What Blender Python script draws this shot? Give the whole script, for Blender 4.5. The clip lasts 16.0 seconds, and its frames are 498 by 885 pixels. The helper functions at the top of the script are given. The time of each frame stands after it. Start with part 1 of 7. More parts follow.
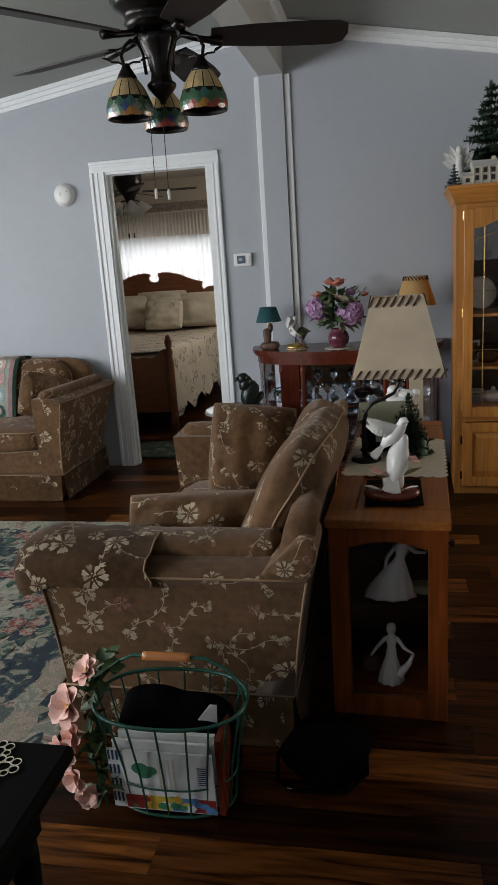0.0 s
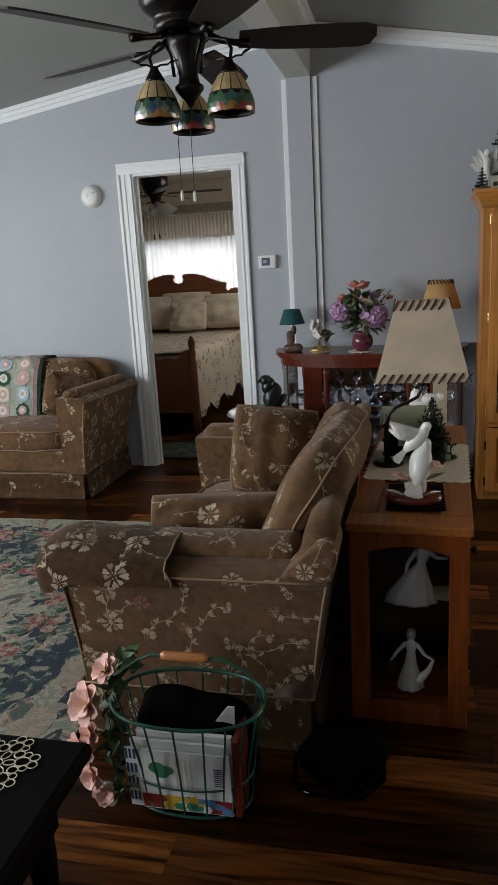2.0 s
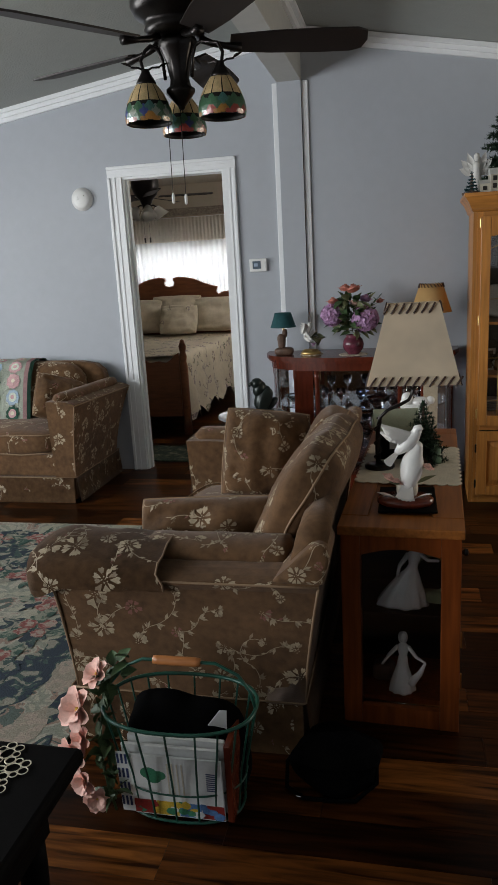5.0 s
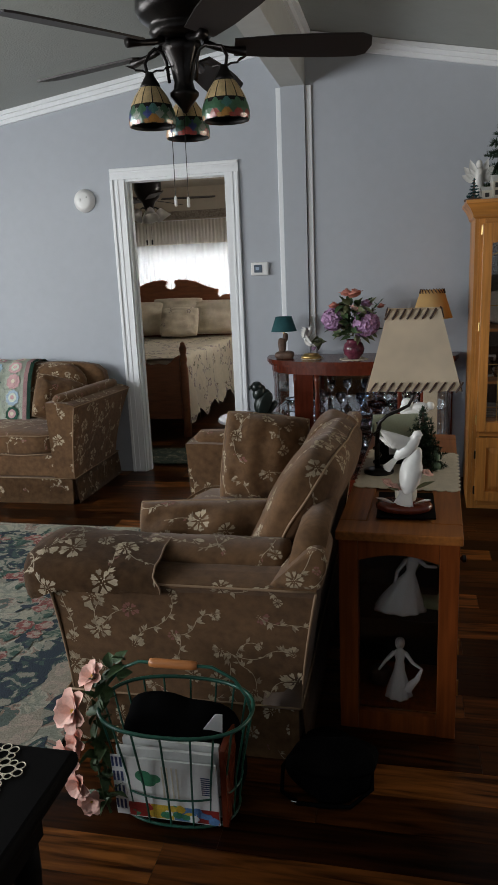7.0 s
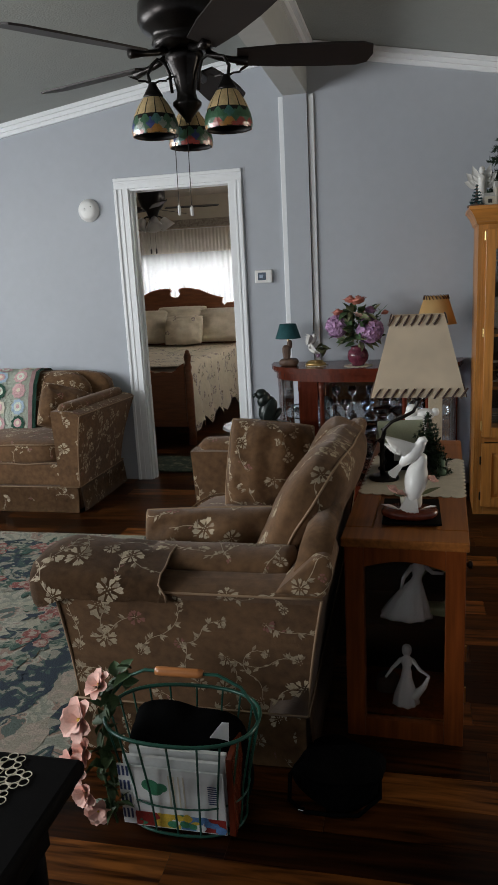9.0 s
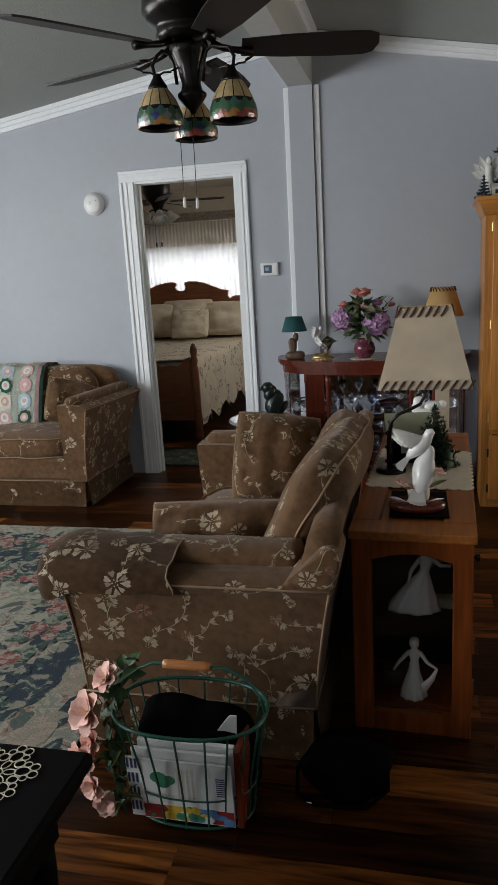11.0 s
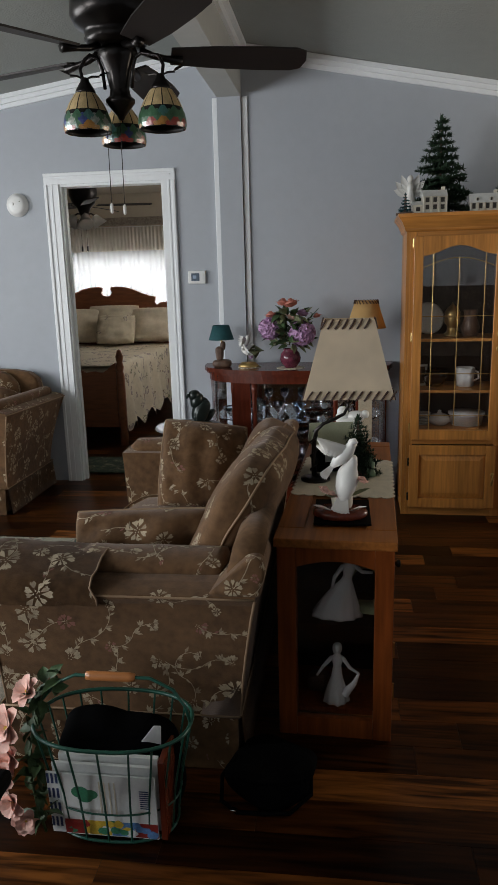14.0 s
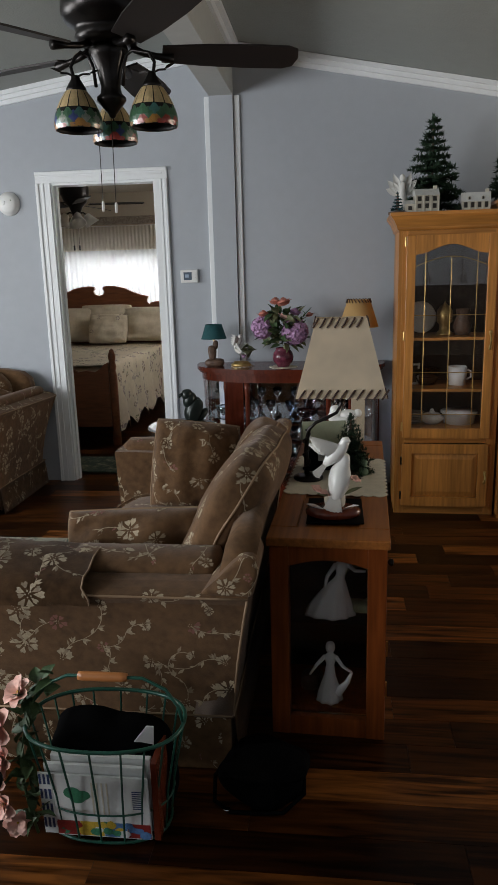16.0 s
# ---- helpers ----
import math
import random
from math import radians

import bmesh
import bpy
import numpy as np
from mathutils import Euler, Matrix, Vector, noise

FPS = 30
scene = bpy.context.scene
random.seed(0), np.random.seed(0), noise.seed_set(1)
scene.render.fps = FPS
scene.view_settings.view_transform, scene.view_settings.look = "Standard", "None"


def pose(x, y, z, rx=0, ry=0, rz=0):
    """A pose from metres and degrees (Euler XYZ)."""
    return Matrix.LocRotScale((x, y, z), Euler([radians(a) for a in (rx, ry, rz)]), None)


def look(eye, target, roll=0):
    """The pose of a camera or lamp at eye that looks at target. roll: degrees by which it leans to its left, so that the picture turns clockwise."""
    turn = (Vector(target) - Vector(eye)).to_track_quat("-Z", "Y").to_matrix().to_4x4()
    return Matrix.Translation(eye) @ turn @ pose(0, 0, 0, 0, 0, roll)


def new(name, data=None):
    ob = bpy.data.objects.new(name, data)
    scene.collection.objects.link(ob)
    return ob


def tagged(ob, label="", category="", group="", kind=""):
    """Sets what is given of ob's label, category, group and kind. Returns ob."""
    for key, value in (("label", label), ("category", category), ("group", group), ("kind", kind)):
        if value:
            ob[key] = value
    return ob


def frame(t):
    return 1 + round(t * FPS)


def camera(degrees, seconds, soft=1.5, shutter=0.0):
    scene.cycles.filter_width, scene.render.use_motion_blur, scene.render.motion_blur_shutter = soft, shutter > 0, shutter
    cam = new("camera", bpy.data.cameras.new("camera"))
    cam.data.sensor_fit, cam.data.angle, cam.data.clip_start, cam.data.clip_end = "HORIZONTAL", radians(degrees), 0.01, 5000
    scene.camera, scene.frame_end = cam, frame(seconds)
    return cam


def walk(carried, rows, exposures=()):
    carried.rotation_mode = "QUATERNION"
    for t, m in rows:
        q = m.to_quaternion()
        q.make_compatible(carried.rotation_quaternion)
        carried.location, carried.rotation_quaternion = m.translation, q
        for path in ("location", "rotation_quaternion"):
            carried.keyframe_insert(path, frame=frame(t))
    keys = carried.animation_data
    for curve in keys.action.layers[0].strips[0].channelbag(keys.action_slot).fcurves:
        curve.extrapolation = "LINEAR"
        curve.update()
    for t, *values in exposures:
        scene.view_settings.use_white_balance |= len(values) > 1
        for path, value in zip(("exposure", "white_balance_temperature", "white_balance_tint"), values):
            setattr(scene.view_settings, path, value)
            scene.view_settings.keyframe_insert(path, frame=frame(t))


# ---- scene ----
cam = camera(38.49, 16.0)
PATH = [
    (0.0, pose(0.0035, -0.0030, 1.4080, 75.572, 3.685, 10.773)),
    (0.5, pose(-0.0007, -0.0033, 1.4055, 75.374, 3.152, 10.912)),
    (1.0, pose(0.0043, -0.0012, 1.4085, 75.411, 2.986, 10.969)),
    (1.5, pose(0.0012, -0.0007, 1.4048, 75.693, 3.416, 11.727)),
    (2.0, pose(0.0030, -0.0033, 1.4088, 75.829, 3.244, 12.677)),
    (2.5, pose(-0.0018, -0.0026, 1.4080, 76.312, 3.198, 13.675)),
    (3.0, pose(0.0012, -0.0020, 1.4075, 75.986, 3.118, 12.874)),
    (3.5, pose(-0.0028, 0.0008, 1.4084, 76.439, 3.411, 12.718)),
    (4.0, pose(0.0003, -0.0030, 1.4077, 76.577, 3.525, 12.908)),
    (4.5, pose(-0.0009, -0.0009, 1.4069, 76.379, 3.318, 12.434)),
    (4.7, pose(-0.0009, -0.0009, 1.4069, 76.080, 3.320, 12.050)),
    (7.0, pose(-0.0013, 0.0004, 1.4076, 76.330, 2.406, 12.046)),
    (7.5, pose(-0.0025, -0.0021, 1.4096, 76.439, 2.548, 11.581)),
    (8.0, pose(-0.0014, -0.0005, 1.4065, 76.597, 2.633, 11.860)),
    (8.5, pose(0.0003, -0.0025, 1.4101, 76.908, 2.854, 12.355)),
    (9.0, pose(0.0005, -0.0002, 1.4074, 76.936, 2.891, 12.366)),
    (11.3, pose(-0.0012, 0.0050, 1.4040, 76.360, 3.250, 12.820)),
    (11.5, pose(-0.0012, 0.0065, 1.4030, 76.224, 3.209, 11.514)),
    (12.0, pose(-0.0003, 0.0107, 1.3977, 76.401, 2.727, 8.447)),
    (12.5, pose(0.0001, 0.0020, 1.4035, 75.934, 1.891, 5.194)),
    (13.0, pose(0.0010, 0.0033, 1.4024, 76.235, 1.771, 6.013)),
    (13.5, pose(0.0020, 0.0013, 1.4033, 76.643, 1.680, 5.716)),
    (14.0, pose(-0.0011, -0.0024, 1.4092, 76.812, 1.489, 7.132)),
    (14.5, pose(-0.0001, 0.0008, 1.4057, 77.005, 1.643, 7.817)),
    (15.0, pose(-0.0009, -0.0023, 1.4075, 76.931, 1.494, 7.679)),
    (15.5, pose(-0.0033, 0.0024, 1.4056, 76.853, 1.460, 7.671)),
    (16.0, pose(0.0008, 0.0023, 1.4062, 76.757, 1.497, 6.575)),
]
walk(cam, PATH)

# ---- light ----
world = bpy.data.worlds.new("sky")
scene.world = world
world.use_nodes = True
wn = world.node_tree
sky = wn.nodes.new("ShaderNodeTexSky")
sky.sky_type, sky.sun_disc = "NISHITA", False
sky.sun_elevation, sky.sun_rotation = radians(40), radians(200)
wn.links.new(sky.outputs[0], wn.nodes["Background"].inputs[0])
wn.nodes["Background"].inputs[1].default_value = 0.10


def window_light(name, m, w, h, power, colour):
    la = bpy.data.lights.new(name, "AREA")
    la.shape, la.size, la.size_y, la.energy, la.color = "RECTANGLE", w, h, power, colour
    ob = new(name, la)
    ob.matrix_world = m
    return ob


window_light("window_daylight", look((-4.55, 2.05, 1.5), (0, 2.05, 1.5)), 2.5, 1.15, 100, (0.95, 0.98, 1.0))
window_light("window_daylight_near", look((-4.55, -1.3, 1.5), (0, -1.3, 1.5)), 2.3, 1.15, 148, (0.96, 0.98, 1.0))
window_light("window_daylight_side", look((2.96, 3.6, 1.3), (1.1, 3.3, 0.1)), 1.3, 1.1, 34, (1.0, 0.88, 0.70))
window_light("bedroom_daylight", look((-2.53, 8.45, 1.28), (-2.53, 5, 1.28)), 1.2, 0.8, 24, (0.96, 0.98, 1.0))
window_light("bedroom_daylight_side", look((-0.47, 6.9, 1.4), (-2.8, 6.9, 1.2)), 1.1, 1.0, 85, (1.0, 0.97, 0.92))


# ---- materials ----
def mat(name, colour, rough=0.6, metal=0.0, vary=0.12, scale=6.0, bump=0.0, bump_scale=60.0, spec=0.5, stretch=(1, 1, 1), tint=None, sheen=0.0, nap=None):
    """A surface with a slow stain and a fine grain in its colour, and a fine relief."""
    m = bpy.data.materials.new(name)
    m.use_nodes = True
    nt = m.node_tree
    b = nt.nodes["Principled BSDF"]
    b.inputs["Roughness"].default_value, b.inputs["Metallic"].default_value = rough, metal
    b.inputs["Specular IOR Level"].default_value = spec
    b.inputs["Sheen Weight"].default_value = sheen
    b.inputs["Sheen Tint"].default_value = (*(nap or [min(1, c * 3.2) for c in colour]), 1)
    tc = nt.nodes.new("ShaderNodeTexCoord")
    mp = nt.nodes.new("ShaderNodeMapping")
    mp.inputs["Scale"].default_value = stretch
    nt.links.new(tc.outputs["Object"], mp.inputs[0])
    n1, n2 = nt.nodes.new("ShaderNodeTexNoise"), nt.nodes.new("ShaderNodeTexNoise")
    n1.inputs["Scale"].default_value, n2.inputs["Scale"].default_value = scale, scale * 9
    n1.inputs["Detail"].default_value, n2.inputs["Detail"].default_value = 3, 4
    for n in (n1, n2):
        nt.links.new(mp.outputs[0], n.inputs[0])
    add = nt.nodes.new("ShaderNodeMath")
    add.operation = "ADD"
    nt.links.new(n1.outputs[0], add.inputs[0])
    nt.links.new(n2.outputs[0], add.inputs[1])
    ramp = nt.nodes.new("ShaderNodeMapRange")
    ramp.inputs[1].default_value, ramp.inputs[2].default_value = 0.65, 1.35
    nt.links.new(add.outputs[0], ramp.inputs[0])
    mix = nt.nodes.new("ShaderNodeMix")
    mix.data_type = "RGBA"
    lo = [c * (1 - vary) for c in colour]
    hi = list(tint) if tint else [min(1, c * (1 + vary)) for c in colour]
    mix.inputs[6].default_value, mix.inputs[7].default_value = (*lo, 1), (*hi, 1)
    nt.links.new(ramp.outputs[0], mix.inputs[0])
    nt.links.new(mix.outputs[2], b.inputs["Base Color"])
    if bump:
        n3 = nt.nodes.new("ShaderNodeTexNoise")
        n3.inputs["Scale"].default_value = bump_scale
        nt.links.new(mp.outputs[0], n3.inputs[0])
        bp = nt.nodes.new("ShaderNodeBump")
        bp.inputs["Strength"].default_value, bp.inputs["Distance"].default_value = bump, 0.01
        nt.links.new(n3.outputs[0], bp.inputs["Height"])
        nt.links.new(bp.outputs[0], b.inputs["Normal"])
    return m


M_WALL = mat("blue_grey_paint", (0.430, 0.456, 0.500), 0.65, vary=0.03, scale=2.0, bump=0.08, bump_scale=180)
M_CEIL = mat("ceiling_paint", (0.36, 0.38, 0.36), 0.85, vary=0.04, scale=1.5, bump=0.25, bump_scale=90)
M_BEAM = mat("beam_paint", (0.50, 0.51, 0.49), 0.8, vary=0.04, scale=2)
M_TRIM = mat("white_trim_paint", (0.83, 0.85, 0.87), 0.4, vary=0.03, scale=5)
M_FLOOR = mat("floor_underlay", (0.03, 0.016, 0.010), 0.8)
M_OAK = mat("golden_oak", (0.46, 0.195, 0.045), 0.34, vary=0.45, scale=7, stretch=(1, 1, 0.06), bump=0.08, bump_scale=40)
M_OAKX = mat("golden_oak_crosswise", (0.46, 0.195, 0.045), 0.34, vary=0.45, scale=7, stretch=(0.06, 1, 1), bump=0.08, bump_scale=40)
# one oak in two tones: shaded sides darker, lit top lighter, by colour
M_TABLE_SHADED = mat("reddish_oak_shaded", (0.19, 0.046, 0.009), 0.4, spec=0.16, vary=0.45, scale=8, stretch=(1, 1, 0.06), bump=0.08, bump_scale=40)
M_TABLEY_LIT = mat("reddish_oak_lengthwise_lit", (0.25, 0.085, 0.018), 0.42, spec=0.22, vary=0.45, scale=8, stretch=(1, 0.06, 1), bump=0.08, bump_scale=40)
M_CHERRY = mat("cherry_wood", (0.105, 0.020, 0.009), 0.22, vary=0.4, scale=6, stretch=(1, 1, 0.12))
M_BEDWOOD = mat("bed_wood", (0.24, 0.085, 0.034), 0.35, vary=0.4, scale=5, stretch=(0.15, 1, 1))
# dark wood colour that stands for the shade inside the hutch
M_HUTCHSHADE = mat("hutch_inner_shade", (0.035, 0.018, 0.010), 0.4, vary=0.4, scale=6, stretch=(1, 1, 0.1))
M_FABRIC = mat("brown_velour", (0.112, 0.060, 0.028), 0.8, vary=0.42, scale=4, bump=0.12, bump_scale=260, spec=0.10, sheen=0.32, nap=(0.62, 0.53, 0.49))
M_FLOWER = mat("cream_embroidery", (0.38, 0.30, 0.20), 0.75, vary=0.35, scale=45)
M_FLOWER_DIM = mat("fawn_embroidery", (0.25, 0.185, 0.12), 0.75, vary=0.3, scale=45)
M_FLOWER_RED = mat("russet_embroidery", (0.21, 0.085, 0.065), 0.75, vary=0.15, scale=30)
M_PIPING = mat("piping", (0.25, 0.160, 0.092), 0.75, vary=0.1, scale=20)
# real lacquer, and also the shade painted inside the oak console
M_DARK = mat("black_lacquer_and_inner_shade", (0.004, 0.0035, 0.0035), 0.6, vary=0.2, spec=0.04)
M_BRONZE = mat("dark_bronze", (0.022, 0.019, 0.018), 0.28, metal=0.75, vary=0.25, scale=14)
M_BLADE = mat("dark_fan_blade", (0.013, 0.008, 0.007), 0.6, vary=0.3, scale=10, stretch=(0.1, 1, 1))
M_WHITE = mat("white_porcelain", (0.80, 0.79, 0.76), 0.25, vary=0.03, scale=10)
M_PLASTIC = mat("white_plastic", (0.78, 0.78, 0.77), 0.4, vary=0.02)
M_LACE = mat("cream_lace", (0.66, 0.60, 0.48), 0.9, vary=0.12, scale=40, bump=0.3, bump_scale=500)
M_BRASS = mat("brass", (0.55, 0.38, 0.15), 0.36, metal=1.0, vary=0.12, scale=20)
M_GREENWIRE = mat("green_enamelled_wire", (0.012, 0.075, 0.052), 0.3, vary=0.2, scale=20)
M_BLACK = mat("black_cloth", (0.003, 0.003, 0.0033), 0.9, vary=0.3, scale=20, spec=0.02)
M_BEIGE = mat("beige_wall", (0.42, 0.36, 0.28), 0.8, vary=0.04, scale=2)
M_BEDCEIL = mat("bedroom_ceiling", (0.40, 0.35, 0.28), 0.9, vary=0.05, scale=2)
M_LEAF = mat("silk_leaf", (0.045, 0.085, 0.030), 0.6, vary=0.4, scale=25)
M_LEAFGREY = mat("grey_green_leaf", (0.17, 0.185, 0.095), 0.65, vary=0.35, scale=25)
M_PINE = mat("pine_needles", (0.018, 0.045, 0.020), 0.7, vary=0.4, scale=30)
M_LILAC = mat("lilac_petal", (0.50, 0.30, 0.50), 0.6, vary=0.35, scale=40)
M_ROSE = mat("coral_petal", (0.55, 0.20, 0.15), 0.6, vary=0.3, scale=40)
M_PINK = mat("pale_pink_petal", (0.82, 0.50, 0.42), 0.6, vary=0.15, scale=18)
M_TEAL = mat("teal_cloth", (0.012, 0.075, 0.085), 0.8, vary=0.25, scale=40)
M_STONE = mat("brown_resin", (0.10, 0.055, 0.035), 0.5, vary=0.5, scale=30, bump=0.4, bump_scale=120)
M_HOUSE = mat("village_house_glaze", (0.66, 0.62, 0.52), 0.35, vary=0.08, scale=20)
M_HOUSEROOF = mat("village_roof", (0.62, 0.62, 0.60), 0.5, vary=0.15, scale=40)
M_HOUSEDARK = mat("village_window", (0.04, 0.035, 0.03), 0.3)
M_PAPER = mat("magazine_paper", (0.74, 0.75, 0.74), 0.5, vary=0.06, scale=12)
M_INK = mat("print_ink", (0.03, 0.05, 0.14), 0.5, vary=0.2)
M_REDPRINT = mat("red_print", (0.26, 0.025, 0.02), 0.5, vary=0.3, scale=30)
M_YELPRINT = mat("yellow_print", (0.62, 0.42, 0.05), 0.5, vary=0.3, scale=30)
M_BLUEPRINT = mat("blue_print", (0.10, 0.22, 0.45), 0.5, vary=0.35, scale=30)
M_GREENPRINT = mat("green_print", (0.05, 0.22, 0.12), 0.5, vary=0.35, scale=30)
M_HANDLE = mat("varnished_wood_grip", (0.42, 0.16, 0.05), 0.35, vary=0.25, scale=10, stretch=(0.15, 1, 1))
M_VILLAGE = mat("cast_resin_white", (0.72, 0.71, 0.68), 0.45, vary=0.06, scale=15)
M_LINEN = mat("cream_bedspread", (0.70, 0.61, 0.47), 0.9, vary=0.10, scale=3, bump=0.2, bump_scale=120)
M_SPRAY = mat("dusky_print", (0.34, 0.27, 0.26), 0.9, vary=0.4, scale=25)


def glassy(name, colour, rough, ior=1.45):
    m = bpy.data.materials.new(name)
    m.use_nodes = True
    b = m.node_tree.nodes["Principled BSDF"]
    b.inputs["Base Color"].default_value = (*colour, 1)
    b.inputs["Roughness"].default_value, b.inputs["IOR"].default_value = rough, ior
    b.inputs["Transmission Weight"].default_value = 1
    return m


def sheer(name, colour, clear, glow=0.5, dull=0.86):
    """Thin cloth: some light goes straight through, some is scattered on both sides."""
    m = bpy.data.materials.new(name)
    m.use_nodes = True
    nt = m.node_tree
    out = nt.nodes["Material Output"]
    nt.nodes.remove(nt.nodes["Principled BSDF"])
    d, t, c = nt.nodes.new("ShaderNodeBsdfDiffuse"), nt.nodes.new("ShaderNodeBsdfTranslucent"), nt.nodes.new("ShaderNodeBsdfTransparent")
    tc, no = nt.nodes.new("ShaderNodeTexCoord"), nt.nodes.new("ShaderNodeTexNoise")
    no.inputs["Scale"].default_value = 9
    nt.links.new(tc.outputs["Object"], no.inputs[0])
    mc = nt.nodes.new("ShaderNodeMix")
    mc.data_type = "RGBA"
    mc.inputs[6].default_value, mc.inputs[7].default_value = (*[x * dull for x in colour], 1), (*colour, 1)
    nt.links.new(no.outputs[0], mc.inputs[0])
    for n in (d, t):
        nt.links.new(mc.outputs[2], n.inputs[0])
    m1, m2 = nt.nodes.new("ShaderNodeMixShader"), nt.nodes.new("ShaderNodeMixShader")
    m1.inputs[0].default_value, m2.inputs[0].default_value = glow, clear
    nt.links.new(d.outputs[0], m1.inputs[1])
    nt.links.new(t.outputs[0], m1.inputs[2])
    nt.links.new(m1.outputs[0], m2.inputs[1])
    nt.links.new(c.outputs[0], m2.inputs[2])
    nt.links.new(m2.outputs[0], out.inputs[0])
    return m


M_MIRROR = mat("silvered_mirror", (0.72, 0.74, 0.75), 0.04, metal=1.0, vary=0.02)
M_GLASS = glassy("clear_glass", (1, 1, 1), 0.0)
M_LEADGLASS = glassy("leaded_glass", (1, 1, 1), 0.0, 1.8)
M_CRYSTAL = glassy("cut_crystal", (0.93, 0.95, 1.0), 0.03, 1.5)
M_BLUEGLASS = glassy("blue_glass", (0.55, 0.70, 0.95), 0.03, 1.5)
M_SHEER = sheer("white_sheer", (0.85, 0.86, 0.88), 0.36)
M_VALANCE = sheer("cream_valance", (0.74, 0.68, 0.58), 0.12, 0.62)
M_PARCH = sheer("parchment_shade", (0.95, 0.80, 0.60), 0.0, 0.30, 0.62)
M_PARCH2 = sheer("amber_shade", (0.76, 0.50, 0.22), 0.0, 0.4)


def plank_mat(name, island):
    """Laminate boards: each its own tone, dark streaks along it."""
    m = bpy.data.materials.new(name)
    m.use_nodes = True
    nt = m.node_tree
    b = nt.nodes["Principled BSDF"]
    b.inputs["Roughness"].default_value = 0.28
    b.inputs["Specular IOR Level"].default_value = 0.13
    if island:
        rnd = nt.nodes.new("ShaderNodeNewGeometry").outputs["Random Per Island"]
    else:
        rnd = nt.nodes.new("ShaderNodeObjectInfo").outputs["Random"]
    tc, mp, sc = nt.nodes.new("ShaderNodeTexCoord"), nt.nodes.new("ShaderNodeMapping"), nt.nodes.new("ShaderNodeMath")
    sc.operation = "MULTIPLY"
    sc.inputs[1].default_value = 37.0
    nt.links.new(rnd, sc.inputs[0])
    nt.links.new(tc.outputs["Object"], mp.inputs[0])
    mp.inputs["Scale"].default_value = (1.5, 19, 1)
    n = nt.nodes.new("ShaderNodeTexNoise")
    n.noise_dimensions = "4D"
    n.inputs["Scale"].default_value, n.inputs["Detail"].default_value, n.inputs["Distortion"].default_value = 1.7, 6, 1.4
    nt.links.new(mp.outputs[0], n.inputs["Vector"])
    nt.links.new(sc.outputs[0], n.inputs["W"])
    tone = nt.nodes.new("ShaderNodeValToRGB")
    tone.color_ramp.elements[0].color, tone.color_ramp.elements[1].color = (0.010, 0.0031, 0.0010, 1), (0.135, 0.050, 0.0115, 1)
    e = tone.color_ramp.elements.new(0.5)
    e.color = (0.027, 0.0086, 0.0019, 1)
    e = tone.color_ramp.elements.new(0.8)
    e.color = (0.058, 0.0195, 0.0044, 1)
    nt.links.new(rnd, tone.inputs[0])
    streak = nt.nodes.new("ShaderNodeValToRGB")
    streak.color_ramp.elements[0].position, streak.color_ramp.elements[1].position = 0.36, 0.64
    streak.color_ramp.elements[0].color, streak.color_ramp.elements[1].color = (0.16, 0.12, 0.10, 1), (1.7, 1.6, 1.5, 1)
    nt.links.new(n.outputs[0], streak.inputs[0])
    mul = nt.nodes.new("ShaderNodeMix")
    mul.data_type, mul.blend_type = "RGBA", "MULTIPLY"
    mul.inputs[0].default_value = 1
    nt.links.new(tone.outputs[0], mul.inputs[6])
    nt.links.new(streak.outputs[0], mul.inputs[7])
    nt.links.new(mul.outputs[2], b.inputs["Base Color"])
    bp = nt.nodes.new("ShaderNodeBump")
    bp.inputs["Strength"].default_value, bp.inputs["Distance"].default_value = 0.06, 0.004
    nt.links.new(n.outputs[0], bp.inputs["Height"])
    nt.links.new(bp.outputs[0], b.inputs["Normal"])
    return m


M_PLANK, M_PLANKS = plank_mat("laminate_board", False), plank_mat("laminate_boards", True)


def speckled(name, colours, scale, rough=0.95):
    """Patches of several colours, as in a woven or leaded pattern."""
    m = bpy.data.materials.new(name)
    m.use_nodes = True
    nt = m.node_tree
    b = nt.nodes["Principled BSDF"]
    b.inputs["Roughness"].default_value = rough
    tc, v, r = nt.nodes.new("ShaderNodeTexCoord"), nt.nodes.new("ShaderNodeTexNoise"), nt.nodes.new("ShaderNodeValToRGB")
    v.inputs["Scale"].default_value, v.inputs["Detail"].default_value, v.inputs["Distortion"].default_value = scale, 5, 1.2
    nt.links.new(tc.outputs["Object"], v.inputs[0])
    nt.links.new(v.outputs[0], r.inputs[0])
    r.color_ramp.interpolation = "CONSTANT"
    for i, (pos, c) in enumerate(colours):
        e = r.color_ramp.elements[i] if i < 2 else r.color_ramp.elements.new(pos)
        e.position, e.color = pos, (*c, 1)
    n2, mx = nt.nodes.new("ShaderNodeTexNoise"), nt.nodes.new("ShaderNodeMix")
    n2.inputs["Scale"].default_value = 160
    nt.links.new(tc.outputs["Object"], n2.inputs[0])
    mx.data_type, mx.blend_type = "RGBA", "MULTIPLY"
    mx.inputs[0].default_value = 0.7
    nt.links.new(r.outputs[0], mx.inputs[6])
    nt.links.new(n2.outputs[0], mx.inputs[7])
    nt.links.new(mx.outputs[2], b.inputs["Base Color"])
    bp = nt.nodes.new("ShaderNodeBump")
    bp.inputs["Strength"].default_value, bp.inputs["Distance"].default_value = 0.5, 0.004
    nt.links.new(n2.outputs[0], bp.inputs["Height"])
    nt.links.new(bp.outputs[0], b.inputs["Normal"])
    return m


